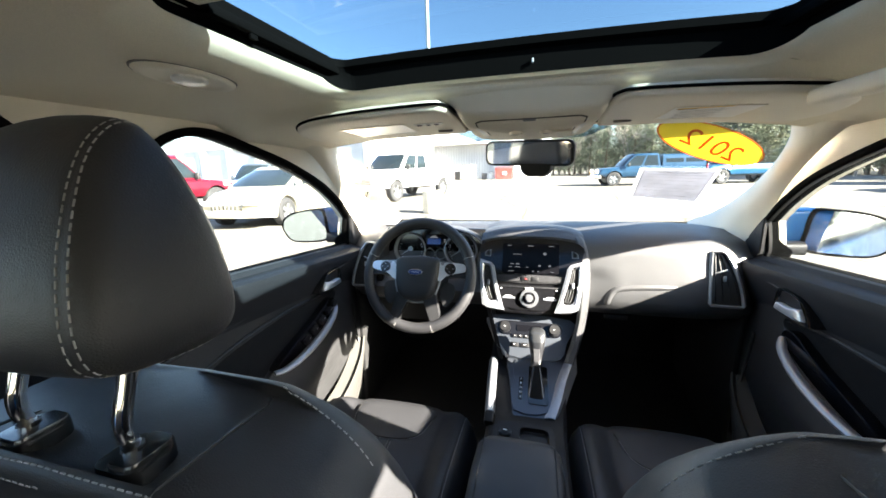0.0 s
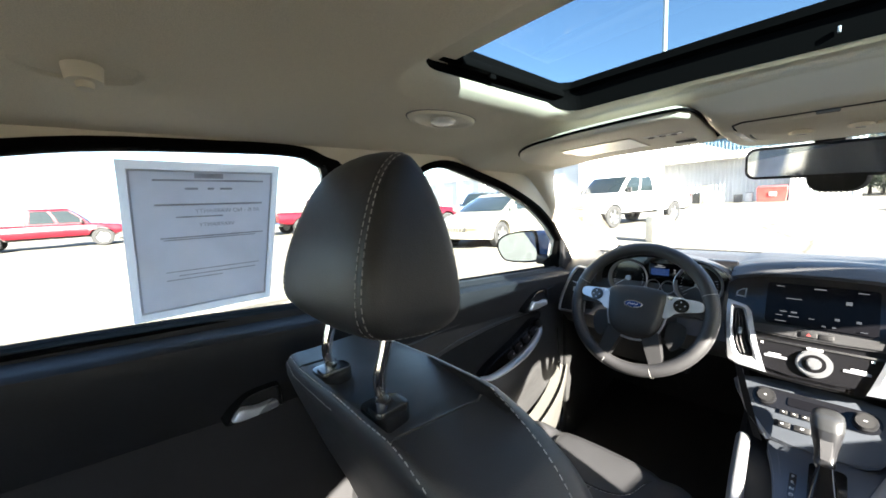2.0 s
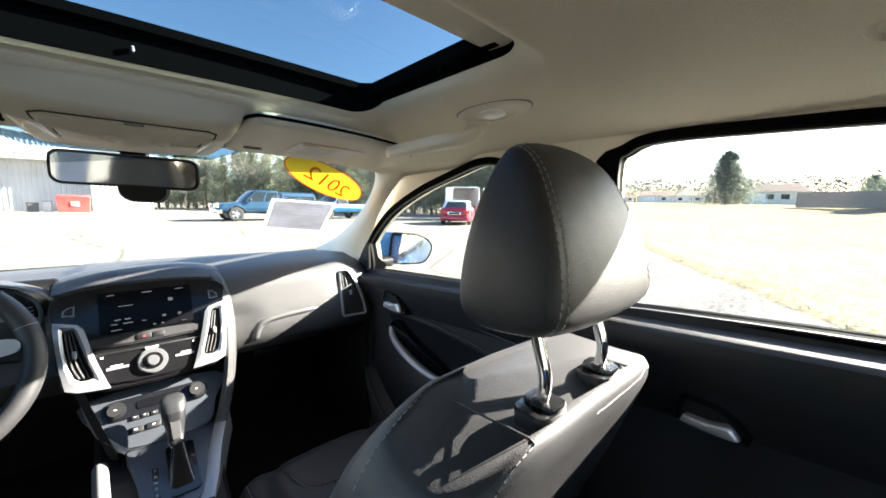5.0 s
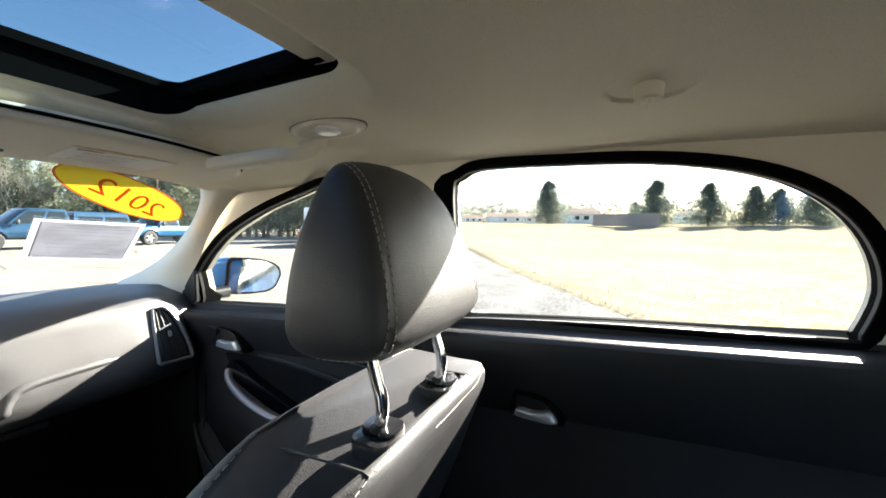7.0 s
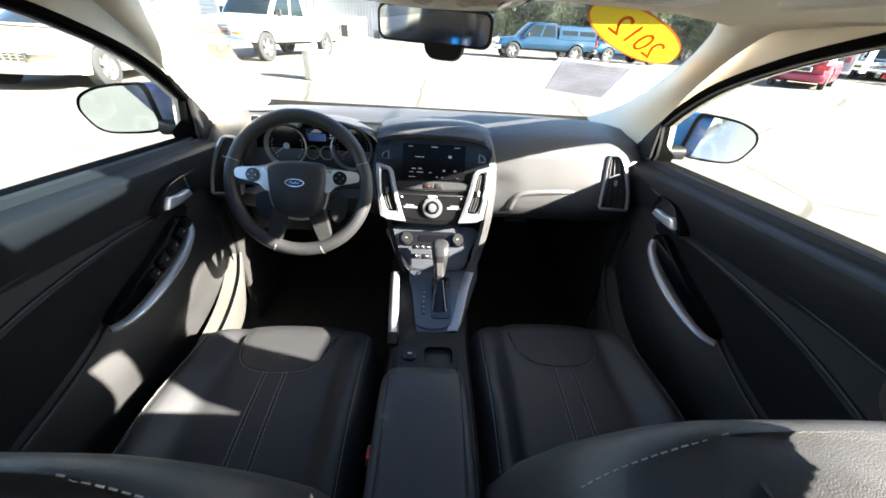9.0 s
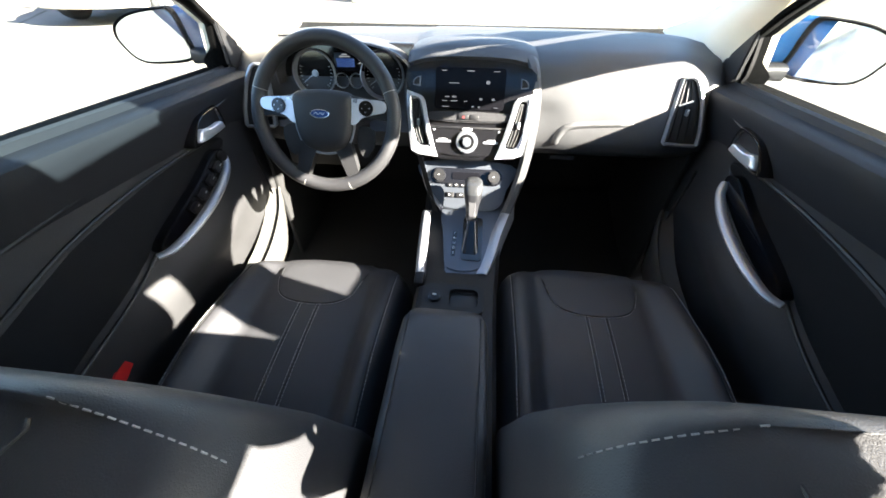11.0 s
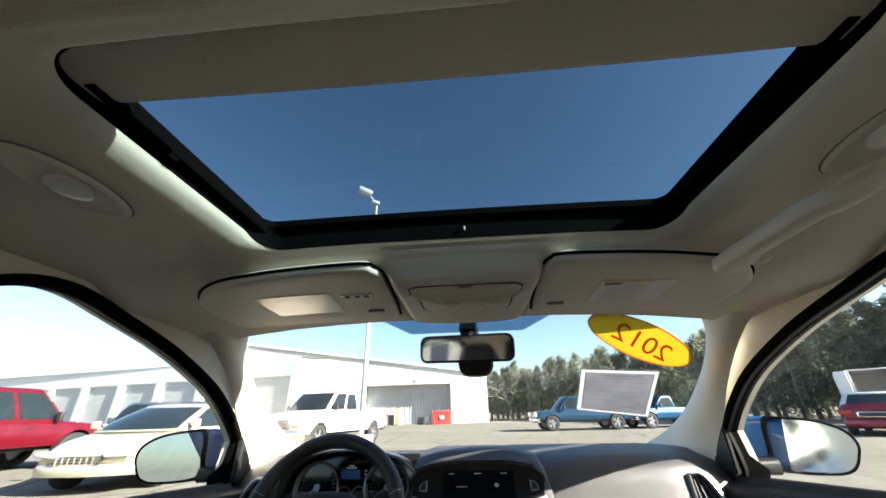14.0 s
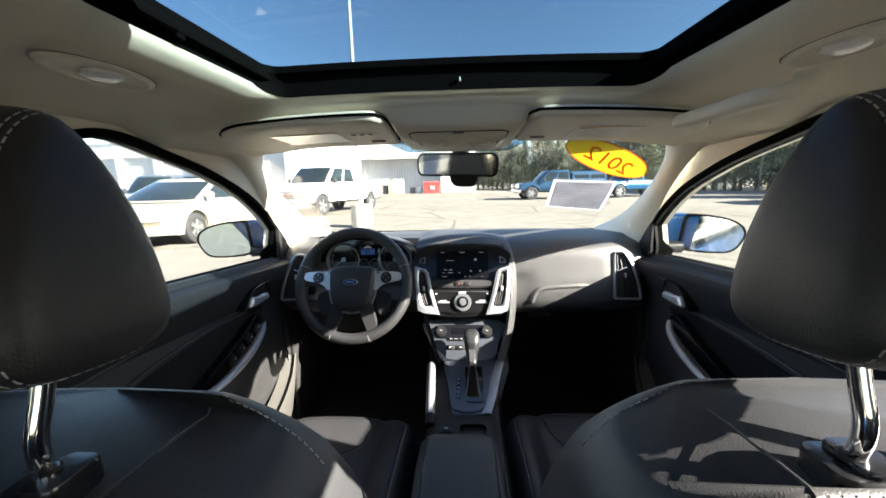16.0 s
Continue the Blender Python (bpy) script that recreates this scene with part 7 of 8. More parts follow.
def vehicle(name, label, category, at, ahead, L, W, col, side, cab, axles, wheel_r, belt, roof, front, rear, group="", two_tone=None, cap=None, doors=2, mirror=True, body_label=""):
    """A road vehicle. side: its outline (along, up) over the sills from tail to nose; cab: greenhouse (y rear base, y rear top,
    y front top, y front base); front and rear: functions that add lamps and bumpers."""
    v = thing(name, label, category, (at[0], at[1], 0), group, math.degrees(math.atan2(-ahead[0], ahead[1])))
    g0 = 0.24 if wheel_r < 0.37 else 0.56
    ra = wheel_r * 1.16
    car = wheel_r < 0.37
    # the upper edge runs along the vehicle; the lower one rises over the wheels
    top = [q for i, q in enumerate(side[1:-1]) if i == 0 or q[0] > side[i][0] + 1e-4]
    if car:
        fine = [(p.y, p.z) for p in smooth_path([(0, *q) for q in top], 5)]
        top = [q for i, q in enumerate(fine) if i == 0 or q[0] > fine[i - 1][0] + 1e-4]
    stations = {round(lerp(-L / 2, L / 2, i / 40), 3) for i in range(41)}
    for ya in axles:
        stations |= {round(ya + ra * math.cos(math.pi * k / 12), 3) for k in range(13)}
    bow = 0.16 if car else 0.06
    bm = bmesh.new()
    rows = []
    for y in sorted(stations):
        zb = g0 + 0.10 * max(0, abs(y) / (L / 2) - 0.86) / 0.14
        for ya in axles:
            if abs(y - ya) < ra:
                zb = max(zb, wheel_r + math.sqrt(max(0, ra ** 2 - (y - ya) ** 2)))
        zt = curve_at(top, y)
        e = abs(y) / (L / 2)
        w = W / 2 * (1 - (0.20 if car else 0.05) * e ** 4)
        h = zt - g0
        half = [(0.955, g0), (0.975, g0 + 0.10 * h), (0.99, g0 + 0.22 * h), (1.0, g0 + 0.40 * h), (1.0, g0 + 0.55 * h), (0.985, g0 + 0.62 * h), (0.985, zt - 0.17 * h), (0.965, zt - 0.07 * h), (0.93, zt - 0.025 * h), (0.86, zt - 0.004), (0.55, zt + 0.012), (0.2, zt + 0.018)]
        row = []
        for fx, z in half + [(-fx, z) for fx, z in reversed(half)]:
            z = max(z, zb)
            near = min(abs(math.hypot(y - ya, z - wheel_r) - ra) for ya in axles)
            flare = 1 + 0.022 * math.exp(-(near / 0.07) ** 2) if z < zt - 0.1 else 1
            row.append((fx * w * flare, y - math.copysign(bow * e ** 4 * fx * fx, y), z))
        rows.append(row)
    loft(bm, rows)
    part("body", bm, col, v, body_label, angle=40)
    bm = bmesh.new()
    rbox(bm, (0, 0, wheel_r + (0.12 if car else 0.20)), (W * (0.80 if car else 0.66), L * 0.86, 0.32), 0.02, 1)
    part("underbody", bm, TRIM_BLACK, v)
    # greenhouse
    yrb, yrt, yft, yfb = cab
    wb, wr = W * 0.465, W * (0.385 if roof < 1.6 else 0.41)
    bf, br = (0.24, 0.16) if car else (0.15, 0.05)
    bm = bmesh.new()
    us = [lerp(-1, 1, i / 10) for i in range(11)]

    def ends(t):
        return lerp(yrb, yrt, t), lerp(yfb, yft, t) + 0.05 * math.sin(math.pi * t)

    secs = []
    for k in range(9):
        t = k / 8
        z, ww = lerp(belt - 0.03, roof - 0.05, t), lerp(wb, wr, t) + 0.02 * math.sin(math.pi * t)
        y0, y1 = ends(t)
        secs.append([(u * ww, y0 + br * abs(u) ** 3, z) for u in us] + [(u * ww, y1 - bf * abs(u) ** 3, z) for u in reversed(us)])
    last = secs[-1]
    for kx, ky, dz in ((0.97, 0.03, 0.026), (0.90, 0.10, 0.010), (0.70, 0.30, 0.0), (0.3, 0.7, -0.008)):
        secs.append([(x * kx, lerp(y, (yrt + yft) / 2, ky), roof - dz) for x, y, z in last])
    loft(bm, secs)
    part("cabin", bm, two_tone or col, v, angle=50)

    def side_pt(s, y_frac, t):
        z = lerp(belt - 0.03, roof - 0.05, t)
        ww = lerp(wb, wr, t) + 0.02 * math.sin(math.pi * t) + 0.006
        y0, y1 = ends(t)
        return Vector((s * ww, lerp(y0 + br + 0.02, y1 - bf - 0.02, y_frac), z))
    spans = {1: [(0.05, 0.95)], 2: [(0.05, 0.46), (0.52, 0.97)], 3: [(0.03, 0.30), (0.34, 0.62), (0.66, 0.97)]}[doors]
    for s in (-1, 1):
        for a, b in spans:
            bm = bmesh.new()
            sheet(bm, [[side_pt(s, lerp(a, b, i / 3), t) for i in range(4)] for t in (0.10, 0.3, 0.5, 0.7, 0.90)])
            part("window", bm, GLASS_DARK, v, "dark side window")
        for k, f in enumerate([b for _, b in spans][:-1] + [spans[-1][1]]):
            bm = bmesh.new()
            yb = side_pt(s, f, 0.0).y
            if f > 0.9:
                yb = side_pt(s, 0.97, 0.0).y
            rbox(bm, (s * (W / 2 * 0.985), yb, lerp(g0, belt, 0.55)), (0.012, 0.010, (belt - g0) * 0.72), 0)
            part("door_gap", bm, TRIM_BLACK, v)
            bm = bmesh.new()
            rbox(bm, (s * (W / 2 * 0.985), yb - 0.75 if yb - 0.75 > yrb else yb - 0.4, belt - 0.16), (0.03, 0.18, 0.035), 0.01)
            part("door_handle", bm, col if wheel_r < 0.36 else TRIM_BLACK, v)

    def end_pt(u, t, fr):
        z = lerp(belt - 0.03, roof - 0.05, t)
        ww = lerp(wb, wr, t) + 0.02 * math.sin(math.pi * t)
        y0, y1 = ends(t)
        u = lerp(-1, 1, u) * (0.90 if fr or not car else 0.78)
        return Vector((u * ww, y1 - bf * abs(u) ** 3 + 0.007 if fr else y0 + br * abs(u) ** 3 - 0.007, z + 0.004))
    for fr in (True, False):
        bm = bmesh.new()
        sheet(bm, [[end_pt(i / 12, t, fr) for i in range(13)] for t in (0.08, 0.3, 0.5, 0.7, 0.93)])
        part("windscreen" if fr else "rear_window", bm, GLASS_DARK, v, "dark tinted glass")
    for ya in axles:
        for s in (-1, 1):
            wheel(v, s * (W / 2 - (0.125 if car else 0.135)), ya, wheel_r, 0.22 if car else 0.28)
    if mirror:
        for s in (-1, 1):
            bm = bmesh.new()
            rbox(bm, (s * (W / 2 + 0.08), yfb - 0.42, belt + 0.10), (0.17, 0.09, 0.15 if wheel_r < 0.36 else 0.22), 0.03)
            part("mirror", bm, TRIM_BLACK if wheel_r > 0.36 else col, v)
    front(v, L, W, belt)
    rear(v, L, W, belt)
    return v


def box_part(v, nm, at, size, mat, lab="", r=0.02, turn=(0, 0, 0)):
    bm = bmesh.new()
    rbox(bm, at, size, r, 2, turn)
    return part(nm, bm, mat, v, lab)


def bumper(v, nm, e, L, W, z0, z1, bow, out, mat, lab):
    """A rounded bumper that wraps round the nose (e=1) or the tail (e=-1)."""
    bm = bmesh.new()
    zm, hz = (z0 + z1) / 2, (z1 - z0) / 2
    rows = []
    for i in range(17):
        u = lerp(-1, 1, i / 16)
        y = L / 2 + out - bow * u * u - 0.10 * u ** 8
        rows.append([(u * W / 2, e * (y + a), zm + b * hz) for a, b in ((-0.12, 1.0), (-0.02, 1.0), (0.0, 0.75), (0.012, 0.2), (0.010, -0.4), (-0.01, -0.9), (-0.12, -1.0))])
    loft(bm, rows)
    return part(nm, bm, mat, v, lab, angle=45)


def truck_front(chrome=True, col=None):
    def f(v, L, W, belt):
        g = box_part(v, "grille", (0, L / 2 + 0.005, 0.86), (W * 0.52, 0.06, 0.32), CHROME if chrome else col, "bright grille surround")
        for k in range(4):
            box_part(g, "grille_slot", (0, L / 2 + 0.033, 0.755 + 0.07 * k), (W * 0.46, 0.02, 0.045), TRIM_BLACK, r=0.005)
        box_part(g, "grille_post", (0, L / 2 + 0.040, 0.86), (0.05, 0.02, 0.30), CHROME if chrome else col, r=0.005)
        for s in (-1, 1):
            h = box_part(v, "headlamp", (s * W * 0.375, L / 2 - 0.015, 0.90), (W * 0.18, 0.08, 0.24), LAMP_CLEAR, "clear headlamp")
            box_part(h, "indicator", (s * W * 0.375, L / 2 + 0.022, 0.79), (W * 0.17, 0.015, 0.05), LAMP_AMBER, r=0.005)
        bumper(v, "front_bumper", 1, L, W * 0.97, 0.46, 0.68, 0.10, 0.09, CHROME if chrome else TRIM_BLACK, "front bumper")
        for s in (-1, 1):
            box_part(v, "fog_lamp", (s * W * 0.33, L / 2 + 0.135, 0.55), (0.16, 0.03, 0.09), LAMP_CLEAR, r=0.01)
    return f


def truck_rear(v, L, W, belt):
    for s in (-1, 1):
        box_part(v, "tail_lamp", (s * W * 0.455, -L / 2 + 0.005, 0.95), (0.12, 0.06, 0.40), LAMP_RED, "red tail lamp")
    box_part(v, "tailgate_gap", (0, -L / 2 - 0.004, 0.95), (W * 0.80, 0.012, 0.46), TRIM_BLACK, r=0.004)
    bumper(v, "rear_bumper", -1, L, W * 0.94, 0.47, 0.64, 0.06, 0.10, CHROME, "chrome rear bumper")


def car_front(col):
    def f(v, L, W, belt):
        g = box_part(v, "grille", (0, L / 2 - 0.02, 0.50), (W * 0.42, 0.06, 0.14), TRIM_BLACK, "dark mesh grille", 0.03)
        for k in range(7):
            box_part(g, "grille_bar", (lerp(-0.30, 0.30, k / 6), L / 2 + 0.014, 0.50), (0.012, 0.012, 0.12), col, r=0)
        for k in range(3):
            box_part(g, "grille_rail", (0, L / 2 + 0.014, 0.46 + 0.04 * k), (W * 0.40, 0.012, 0.008), col, r=0)
        for s in (-1, 1):
            h = box_part(v, "headlamp", (s * W * 0.315, L / 2 - 0.15, 0.60), (W * 0.20, 0.26, 0.09), LAMP_CLEAR, "clear headlamp", 0.035, (0, 0, -s * 14))
            box_part(h, "indicator", (s * W * 0.395, L / 2 - 0.24, 0.58), (0.05, 0.12, 0.04), LAMP_AMBER, r=0.01)
        bumper(v, "front_bumper", 1, L, W * 0.90, 0.27, 0.45, 0.17, 0.035, col, "body-coloured bumper")
    return f


def car_rear(col, plate_frame=True):
    def f(v, L, W, belt):
        for s in (-1, 1):
            box_part(v, "tail_lamp", (s * W * 0.36, -L / 2 + 0.015, belt - 0.20), (W * 0.20, 0.08, 0.16), LAMP_RED, "red tail lamp")
        pl = box_part(v, "plate_recess", (0, -L / 2 - 0.005, belt - 0.28), (W * 0.42, 0.03, 0.18), CHROME, "chrome plate surround")
        box_part(pl, "plate_field", (0, -L / 2 - 0.016, belt - 0.28), (W * 0.36, 0.02, 0.13), TRIM_BLACK, r=0.005)
        bumper(v, "rear_bumper", -1, L, W * 0.91, 0.30, 0.54, 0.17, 0.05, col, "body-coloured bumper")
    return f


def pickup_side(L, bed, hood=1.10, rail=1.12):
    return [(-L / 2, 0.55), (-L / 2, rail), (bed, rail), (bed + 0.02, rail + 0.02), (L / 2 - 1.35, hood + 0.03), (L / 2 - 0.30, hood - 0.05), (L / 2 - 0.04, hood - 0.16), (L / 2, 0.72), (L / 2, 0.50)]


def car_side(L, belt, hood, deck):
    return [(-L / 2 + 0.02, 0.42), (-L / 2, deck - 0.18), (-L / 2 + 0.10, deck), (-L / 2 + 0.75, belt), (L / 2 - 1.55, belt), (L / 2 - 0.9, hood), (L / 2 - 0.30, hood - 0.14), (L / 2 - 0.04, hood - 0.32), (L / 2, 0.44)]


def bed_of(v, W, y0, y1, z):
    # the bed is closed; a dark sheet at rail height imitates its shaded hollow
    box_part(v, "bed_dark_sheet", (0, (y0 + y1) / 2, z + 0.004), (W * 0.80, y1 - y0 - 0.12, 0.006), TRIM_BLACK, "dark flat sheet over the closed bed, in place of its shaded hollow", 0)


RED = paint("red_truck_paint", (0.105, 0.003, 0.010))
WHITE = paint("white_truck_paint", (0.80, 0.80, 0.79), 0.0)
BLUE = paint("blue_truck_paint", (0.008, 0.040, 0.082))
TEAL = paint("bright_blue_truck_paint", (0.005, 0.066, 0.15))
BEIGE = paint("beige_car_paint", (0.52, 0.48, 0.38), 0.5)
MAROON = paint("maroon_car_paint", (0.24, 0.012, 0.035))
SLATE = paint("slate_car_paint", (0.10, 0.12, 0.14), 0.5)
DARK = paint("dark_green_truck_paint", (0.02, 0.04, 0.04))
CARRED = paint("bright_red_car_paint", (0.34, 0.01, 0.015))


def pickup(name, label, at, ahead, col, L=5.9, W=2.02, roof=1.92, crew=2, cap=False, chrome=True, two_tone=None, long_cab=True, hood=1.10):
    bed = -0.55 if long_cab else -0.05
    cab = (bed - 0.02, bed + 0.12, bed + 1.55 if long_cab else bed + 0.9, bed + 2.25 if long_cab else bed + 1.6)
    v = vehicle(name, label, "pickup truck", at, ahead, L, W, col, pickup_side(L, bed, hood, hood + 0.02), cab, (-L / 2 + 1.22, L / 2 - 0.95), 0.42, hood + 0.04, roof, truck_front(chrome, col), truck_rear, group="parked pickups", doors=crew, two_tone=two_tone)
    bed_of(v, W, -L / 2, bed, hood + 0.042)
    if cap:
        bm = bmesh.new()
        y0, y1 = -L / 2 + 0.06, bed - 0.06
        secs = []
        for z, w, d in ((1.11, 0.46, 0.0), (1.45, 0.44, 0.04), (1.72, 0.40, 0.10), (1.80, 0.33, 0.18)):
            secs.append([(-W * w, y0 + d, z), (W * w, y0 + d, z), (W * w, y1 - d * 0.5, z), (-W * w, y1 - d * 0.5, z)])
        loft(bm, secs)
        part("bed_cap", bm, col, v, "matching bed cap")
        for s in (-1, 1):
            for k in range(2):
                bm = bmesh.new()
                ya, yb = lerp(y0 + 0.15, y1 - 0.15, k * 0.52), lerp(y0 + 0.15, y1 - 0.15, k * 0.52 + 0.46)
                sheet(bm, [[(s * (W * 0.452), ya, 1.33), (s * (W * 0.452), yb, 1.33)], [(s * (W * 0.432), ya, 1.56), (s * (W * 0.432), yb, 1.56)]])
                part("cap_window", bm, GLASS_DARK, v, "dark cap window")
    return v


def polar(az, d):
    return (d * math.sin(radians(az)), d * math.cos(radians(az)))


# parked on the driver's side
pickup("pickup_truck", "red crew-cab pickup parked beside the beige sedan", (-12.1, 8.4), (0.05, 0.9987), RED)
vehicle("sedan", "beige four-door sedan with a mesh grille, parked nose-on", "sedan", (-6.8, 8.8), (0.08, -0.997), 4.9, 1.88, BEIGE, car_side(4.9, 0.92, 0.86, 0.98), (-1.75, -0.85, 0.55, 1.55), (-1.45, 1.55), 0.335, 0.93, 1.42, car_front(BEIGE), car_rear(BEIGE), group="parked cars")
for k, (x, y, h, c) in enumerate(((-13.6, 15.6, 1.80, SLATE), (-11.2, 15.2, 1.76, SLATE))):
    vehicle("suv", "dark grey sport utility vehicle parked by the storage building", "suv", (x, y), (0.15, -1), 4.6, 1.85, c, car_side(4.6, 1.02, 1.0, 1.1), (-2.15, -1.85, 0.55, 1.25), (-1.35, 1.4), 0.36, 1.03, h, truck_front(True, c), car_rear(c), group="parked cars", doors=3)
pickup("pickup_truck", "white crew-cab work truck with a big chrome grille, facing the lot", (-5.85, 15.8), (-0.27, -0.963), WHITE, L=5.9, W=2.05, roof=2.02, hood=1.24)
pickup("pickup_truck", "red pickup standing across the lot, side-on", (-25.2, -2.7), (-0.05, 1), RED, L=5.8, roof=1.88)
pickup("pickup_truck", "red pickup parked at the back of the lot", (-19.8, 8.6), (-0.10, 1), RED, L=5.8, roof=1.88)
for k, (az, d) in enumerate(((-104.8, 44), (-108.6, 46))):
    x, y = polar(az, d)
    vehicle("van", "white boxy van parked far across the lot", "van", (x, y), (0.1, 1), 4.9, 1.9, WHITE, car_side(4.9, 1.05, 1.05, 1.15), (-2.35, -2.2, 1.0, 1.55), (-1.4, 1.5), 0.36, 1.06, 1.85, car_front(WHITE), car_rear(WHITE), group="parked cars", doors=3)
x, y = polar(-86.5, 32)
vehicle("sedan", "silver sedan parked far across the lot", "sedan", (x, y), (-0.2, 1), 4.7, 1.8, SLATE, car_side(4.7, 0.92, 0.88, 0.95), (-1.7, -1.0, 0.5, 1.4), (-1.35, 1.4), 0.33, 0.93, 1.42, car_front(SLATE), car_rear(SLATE), group="parked cars")
# ahead, towards the trees
x, y = polar(14.9, 25.6)
pickup("pickup_truck", "blue pickup with a matching bed cap, parked side-on", (x, y), (-0.995, -0.08), BLUE, L=6.0, cap=True, roof=1.88)
x, y = polar(25.2, 28.5)
pickup("pickup_truck", "bright blue older pickup parked by the trees", (x, y), (-0.96, -0.25), TEAL, L=5.6, roof=1.80, long_cab=False, crew=1)
x, y = polar(43.9, 23.4)
vehicle("sedan", "maroon sedan with a pale roof, seen from behind", "sedan", (x, y), (0.77, 0.64), 4.95, 1.88, MAROON, car_side(4.95, 0.98, 0.98, 1.06), (-1.95, -1.25, 0.55, 1.35), (-1.45, 1.55), 0.36, 0.99, 1.48, car_front(MAROON), car_rear(MAROON), group="parked cars", two_tone=paint("pale_roof_paint", (0.6, 0.58, 0.55), 0.1))
x, y = polar(53.6, 33)
vehicle("sedan", "bright red sedan parked along the gravel", "sedan", (x, y), (-0.86, 0.5), 4.7, 1.8, CARRED, car_side(4.7, 0.92, 0.90, 0.96), (-1.75, -1.0, 0.5, 1.45), (-1.35, 1.42), 0.33, 0.93, 1.43, car_front(CARRED), car_rear(CARRED), group="parked cars")
for k, (az, d) in enumerate(((49.0, 38.0), (52.6, 39.5), (56.2, 41.0))):
    x, y = polar(az, d)
    pickup("pickup_truck", "dark pickup parked in the row by the trees", (x, y), (-0.8, -0.6), DARK, L=5.6, roof=1.86, two_tone=WHITE if k == 0 else None)

# open box trailer
x, y = polar(45.0, 28.0)
tr = thing("box_trailer", "white enclosed trailer with its rear doors open", "trailer", (x, y, 0), turn=math.degrees(math.atan2(-0.55, 0.835)))
bm = bmesh.new()
for cx, cz, sx, sz in ((-1.06, 1.55, 0.06, 2.1), (1.06, 1.55, 0.06, 2.1), (0, 2.60, 2.18, 0.06), (0, 0.50, 2.18, 0.08)):
    rbox(bm, (cx, 1.9, cz), (sx, 3.8, sz), 0.01, 1)
rbox(bm, (0, 3.8, 1.55), (2.18, 0.06, 2.1), 0.01, 1)
part("box", bm, WHITE, tr, "white box body")
for s in (-1, 1):
    bm = bmesh.new()
    rbox(bm, (s * 1.42, -0.30, 1.55), (0.62, 0.05, 2.0), 0.01, 1, (0, 0, s * 55))
    part("door", bm, WHITE, tr, "open white rear door")
    wheel(tr, s * 1.0, 2.2, 0.35, 0.2)
for k in range(4):
    bm = bmesh.new()
    rbox(bm, (-0.6 + 0.4 * k, 1.2 + 0.4 * (k % 2), 0.85 + 0.15 * (k % 3)), (0.34, 0.4, 0.6 + 0.2 * (k % 2)), 0.02, 1)
    part("stored_box", bm, surface("cardboard" if k % 2 else "brown_crate", (0.30, 0.19, 0.09) if k % 2 else (0.16, 0.09, 0.04), 0.85, wear=0.2), tr, "stored brown box")

# ---------------------------------------------------------------- buildings
WHITE_METAL = surface("white_sheet_metal", (0.66, 0.66, 0.64), 0.45, wear=0.06, wear_scale=0.6)
GREY_METAL = surface("grey_sheet_metal", (0.50, 0.51, 0.52), 0.45, wear=0.1, wear_scale=0.8)
ROOF_METAL = surface("pale_roof_metal", (0.70, 0.71, 0.71), 0.45, wear=0.08, wear_scale=0.4)


def ribbed(bm, a, b, z0, z1, pitch=0.3, rib=0.035, tops=None):
    """An upright ribbed sheet from a to b on the plan; tops(t): its upper edge."""
    A, B = Vector(a), Vector(b)
    d = (B - A).normalized()
    nrm = Vector((d.y, -d.x))
    k = int((B - A).length / pitch)
    pts = []
    for i in range(k):
        for f, o in ((0.0, 0), (0.62, 0), (0.70, 1), (0.92, 1)):
            s_ = (i + f) / k
            p = A.lerp(B, s_) + nrm * (rib * o)
            pts.append((p, s_))
    pts.append((B, 1.0))
    sheet(bm, [[(p.x, p.y, z0) for p, _ in pts], [(p.x, p.y, tops(s_) if tops else z1) for p, s_ in pts]])


mb = thing("metal_building", "white sheet-metal workshop with a wide open bay", "building", (-15, 50, 0))
MI = Matrix.Translation((14, -50, 0))


def inmb(nm, bm, mat, parent=mb, lab="", **k):
    bm.transform(MI)
    return part(nm, bm, mat, parent, lab, **k)


def eave(x):
    return 5.6 + (2.6 - x) * 0.145


bm = bmesh.new()
ribbed(bm, (-37, 46), (-12.5, 46), 0, 0, tops=lambda t: eave(lerp(-37, -12.5, t)))
ribbed(bm, (-1.5, 46), (2.7, 46), 0, 0, tops=lambda t: eave(lerp(-1.5, 2.7, t)))
ribbed(bm, (-12.5, 46), (-1.5, 46), 4.4, 0, tops=lambda t: eave(lerp(-12.5, -1.5, t)))
inmb("front_wall", bm, WHITE_METAL, lab="ribbed white front wall", smooth=False)
bm = bmesh.new()
ribbed(bm, (2.7, 46), (2.7, 66), 0, 5.6)
inmb("side_wall", bm, WHITE_METAL, smooth=False)
bm = bmesh.new()
ribbed(bm, (-12.5, 47.6), (-1.5, 47.6), 0, 4.5, 0.34, 0.05)
inmb("bay_wall", bm, GREY_METAL, lab="ribbed grey back wall of the bay", smooth=False)
for xx in (-12.5, -1.5):
    bm = bmesh.new()
    rbox(bm, (xx, 46.8, 2.25), (0.25, 1.7, 4.5), 0.02, 1)
    inmb("bay_jamb", bm, WHITE_METAL)
bm = bmesh.new()
rbox(bm, (-7, 46.8, 4.5), (11.2, 1.7, 0.2), 0.02, 1)
inmb("bay_lintel", bm, WHITE_METAL)
bm = bmesh.new()
sheet(bm, [[(3.0, y, 5.5), (-37, y, eave(-37) + 0.05)] for y in (45.7, 66)])
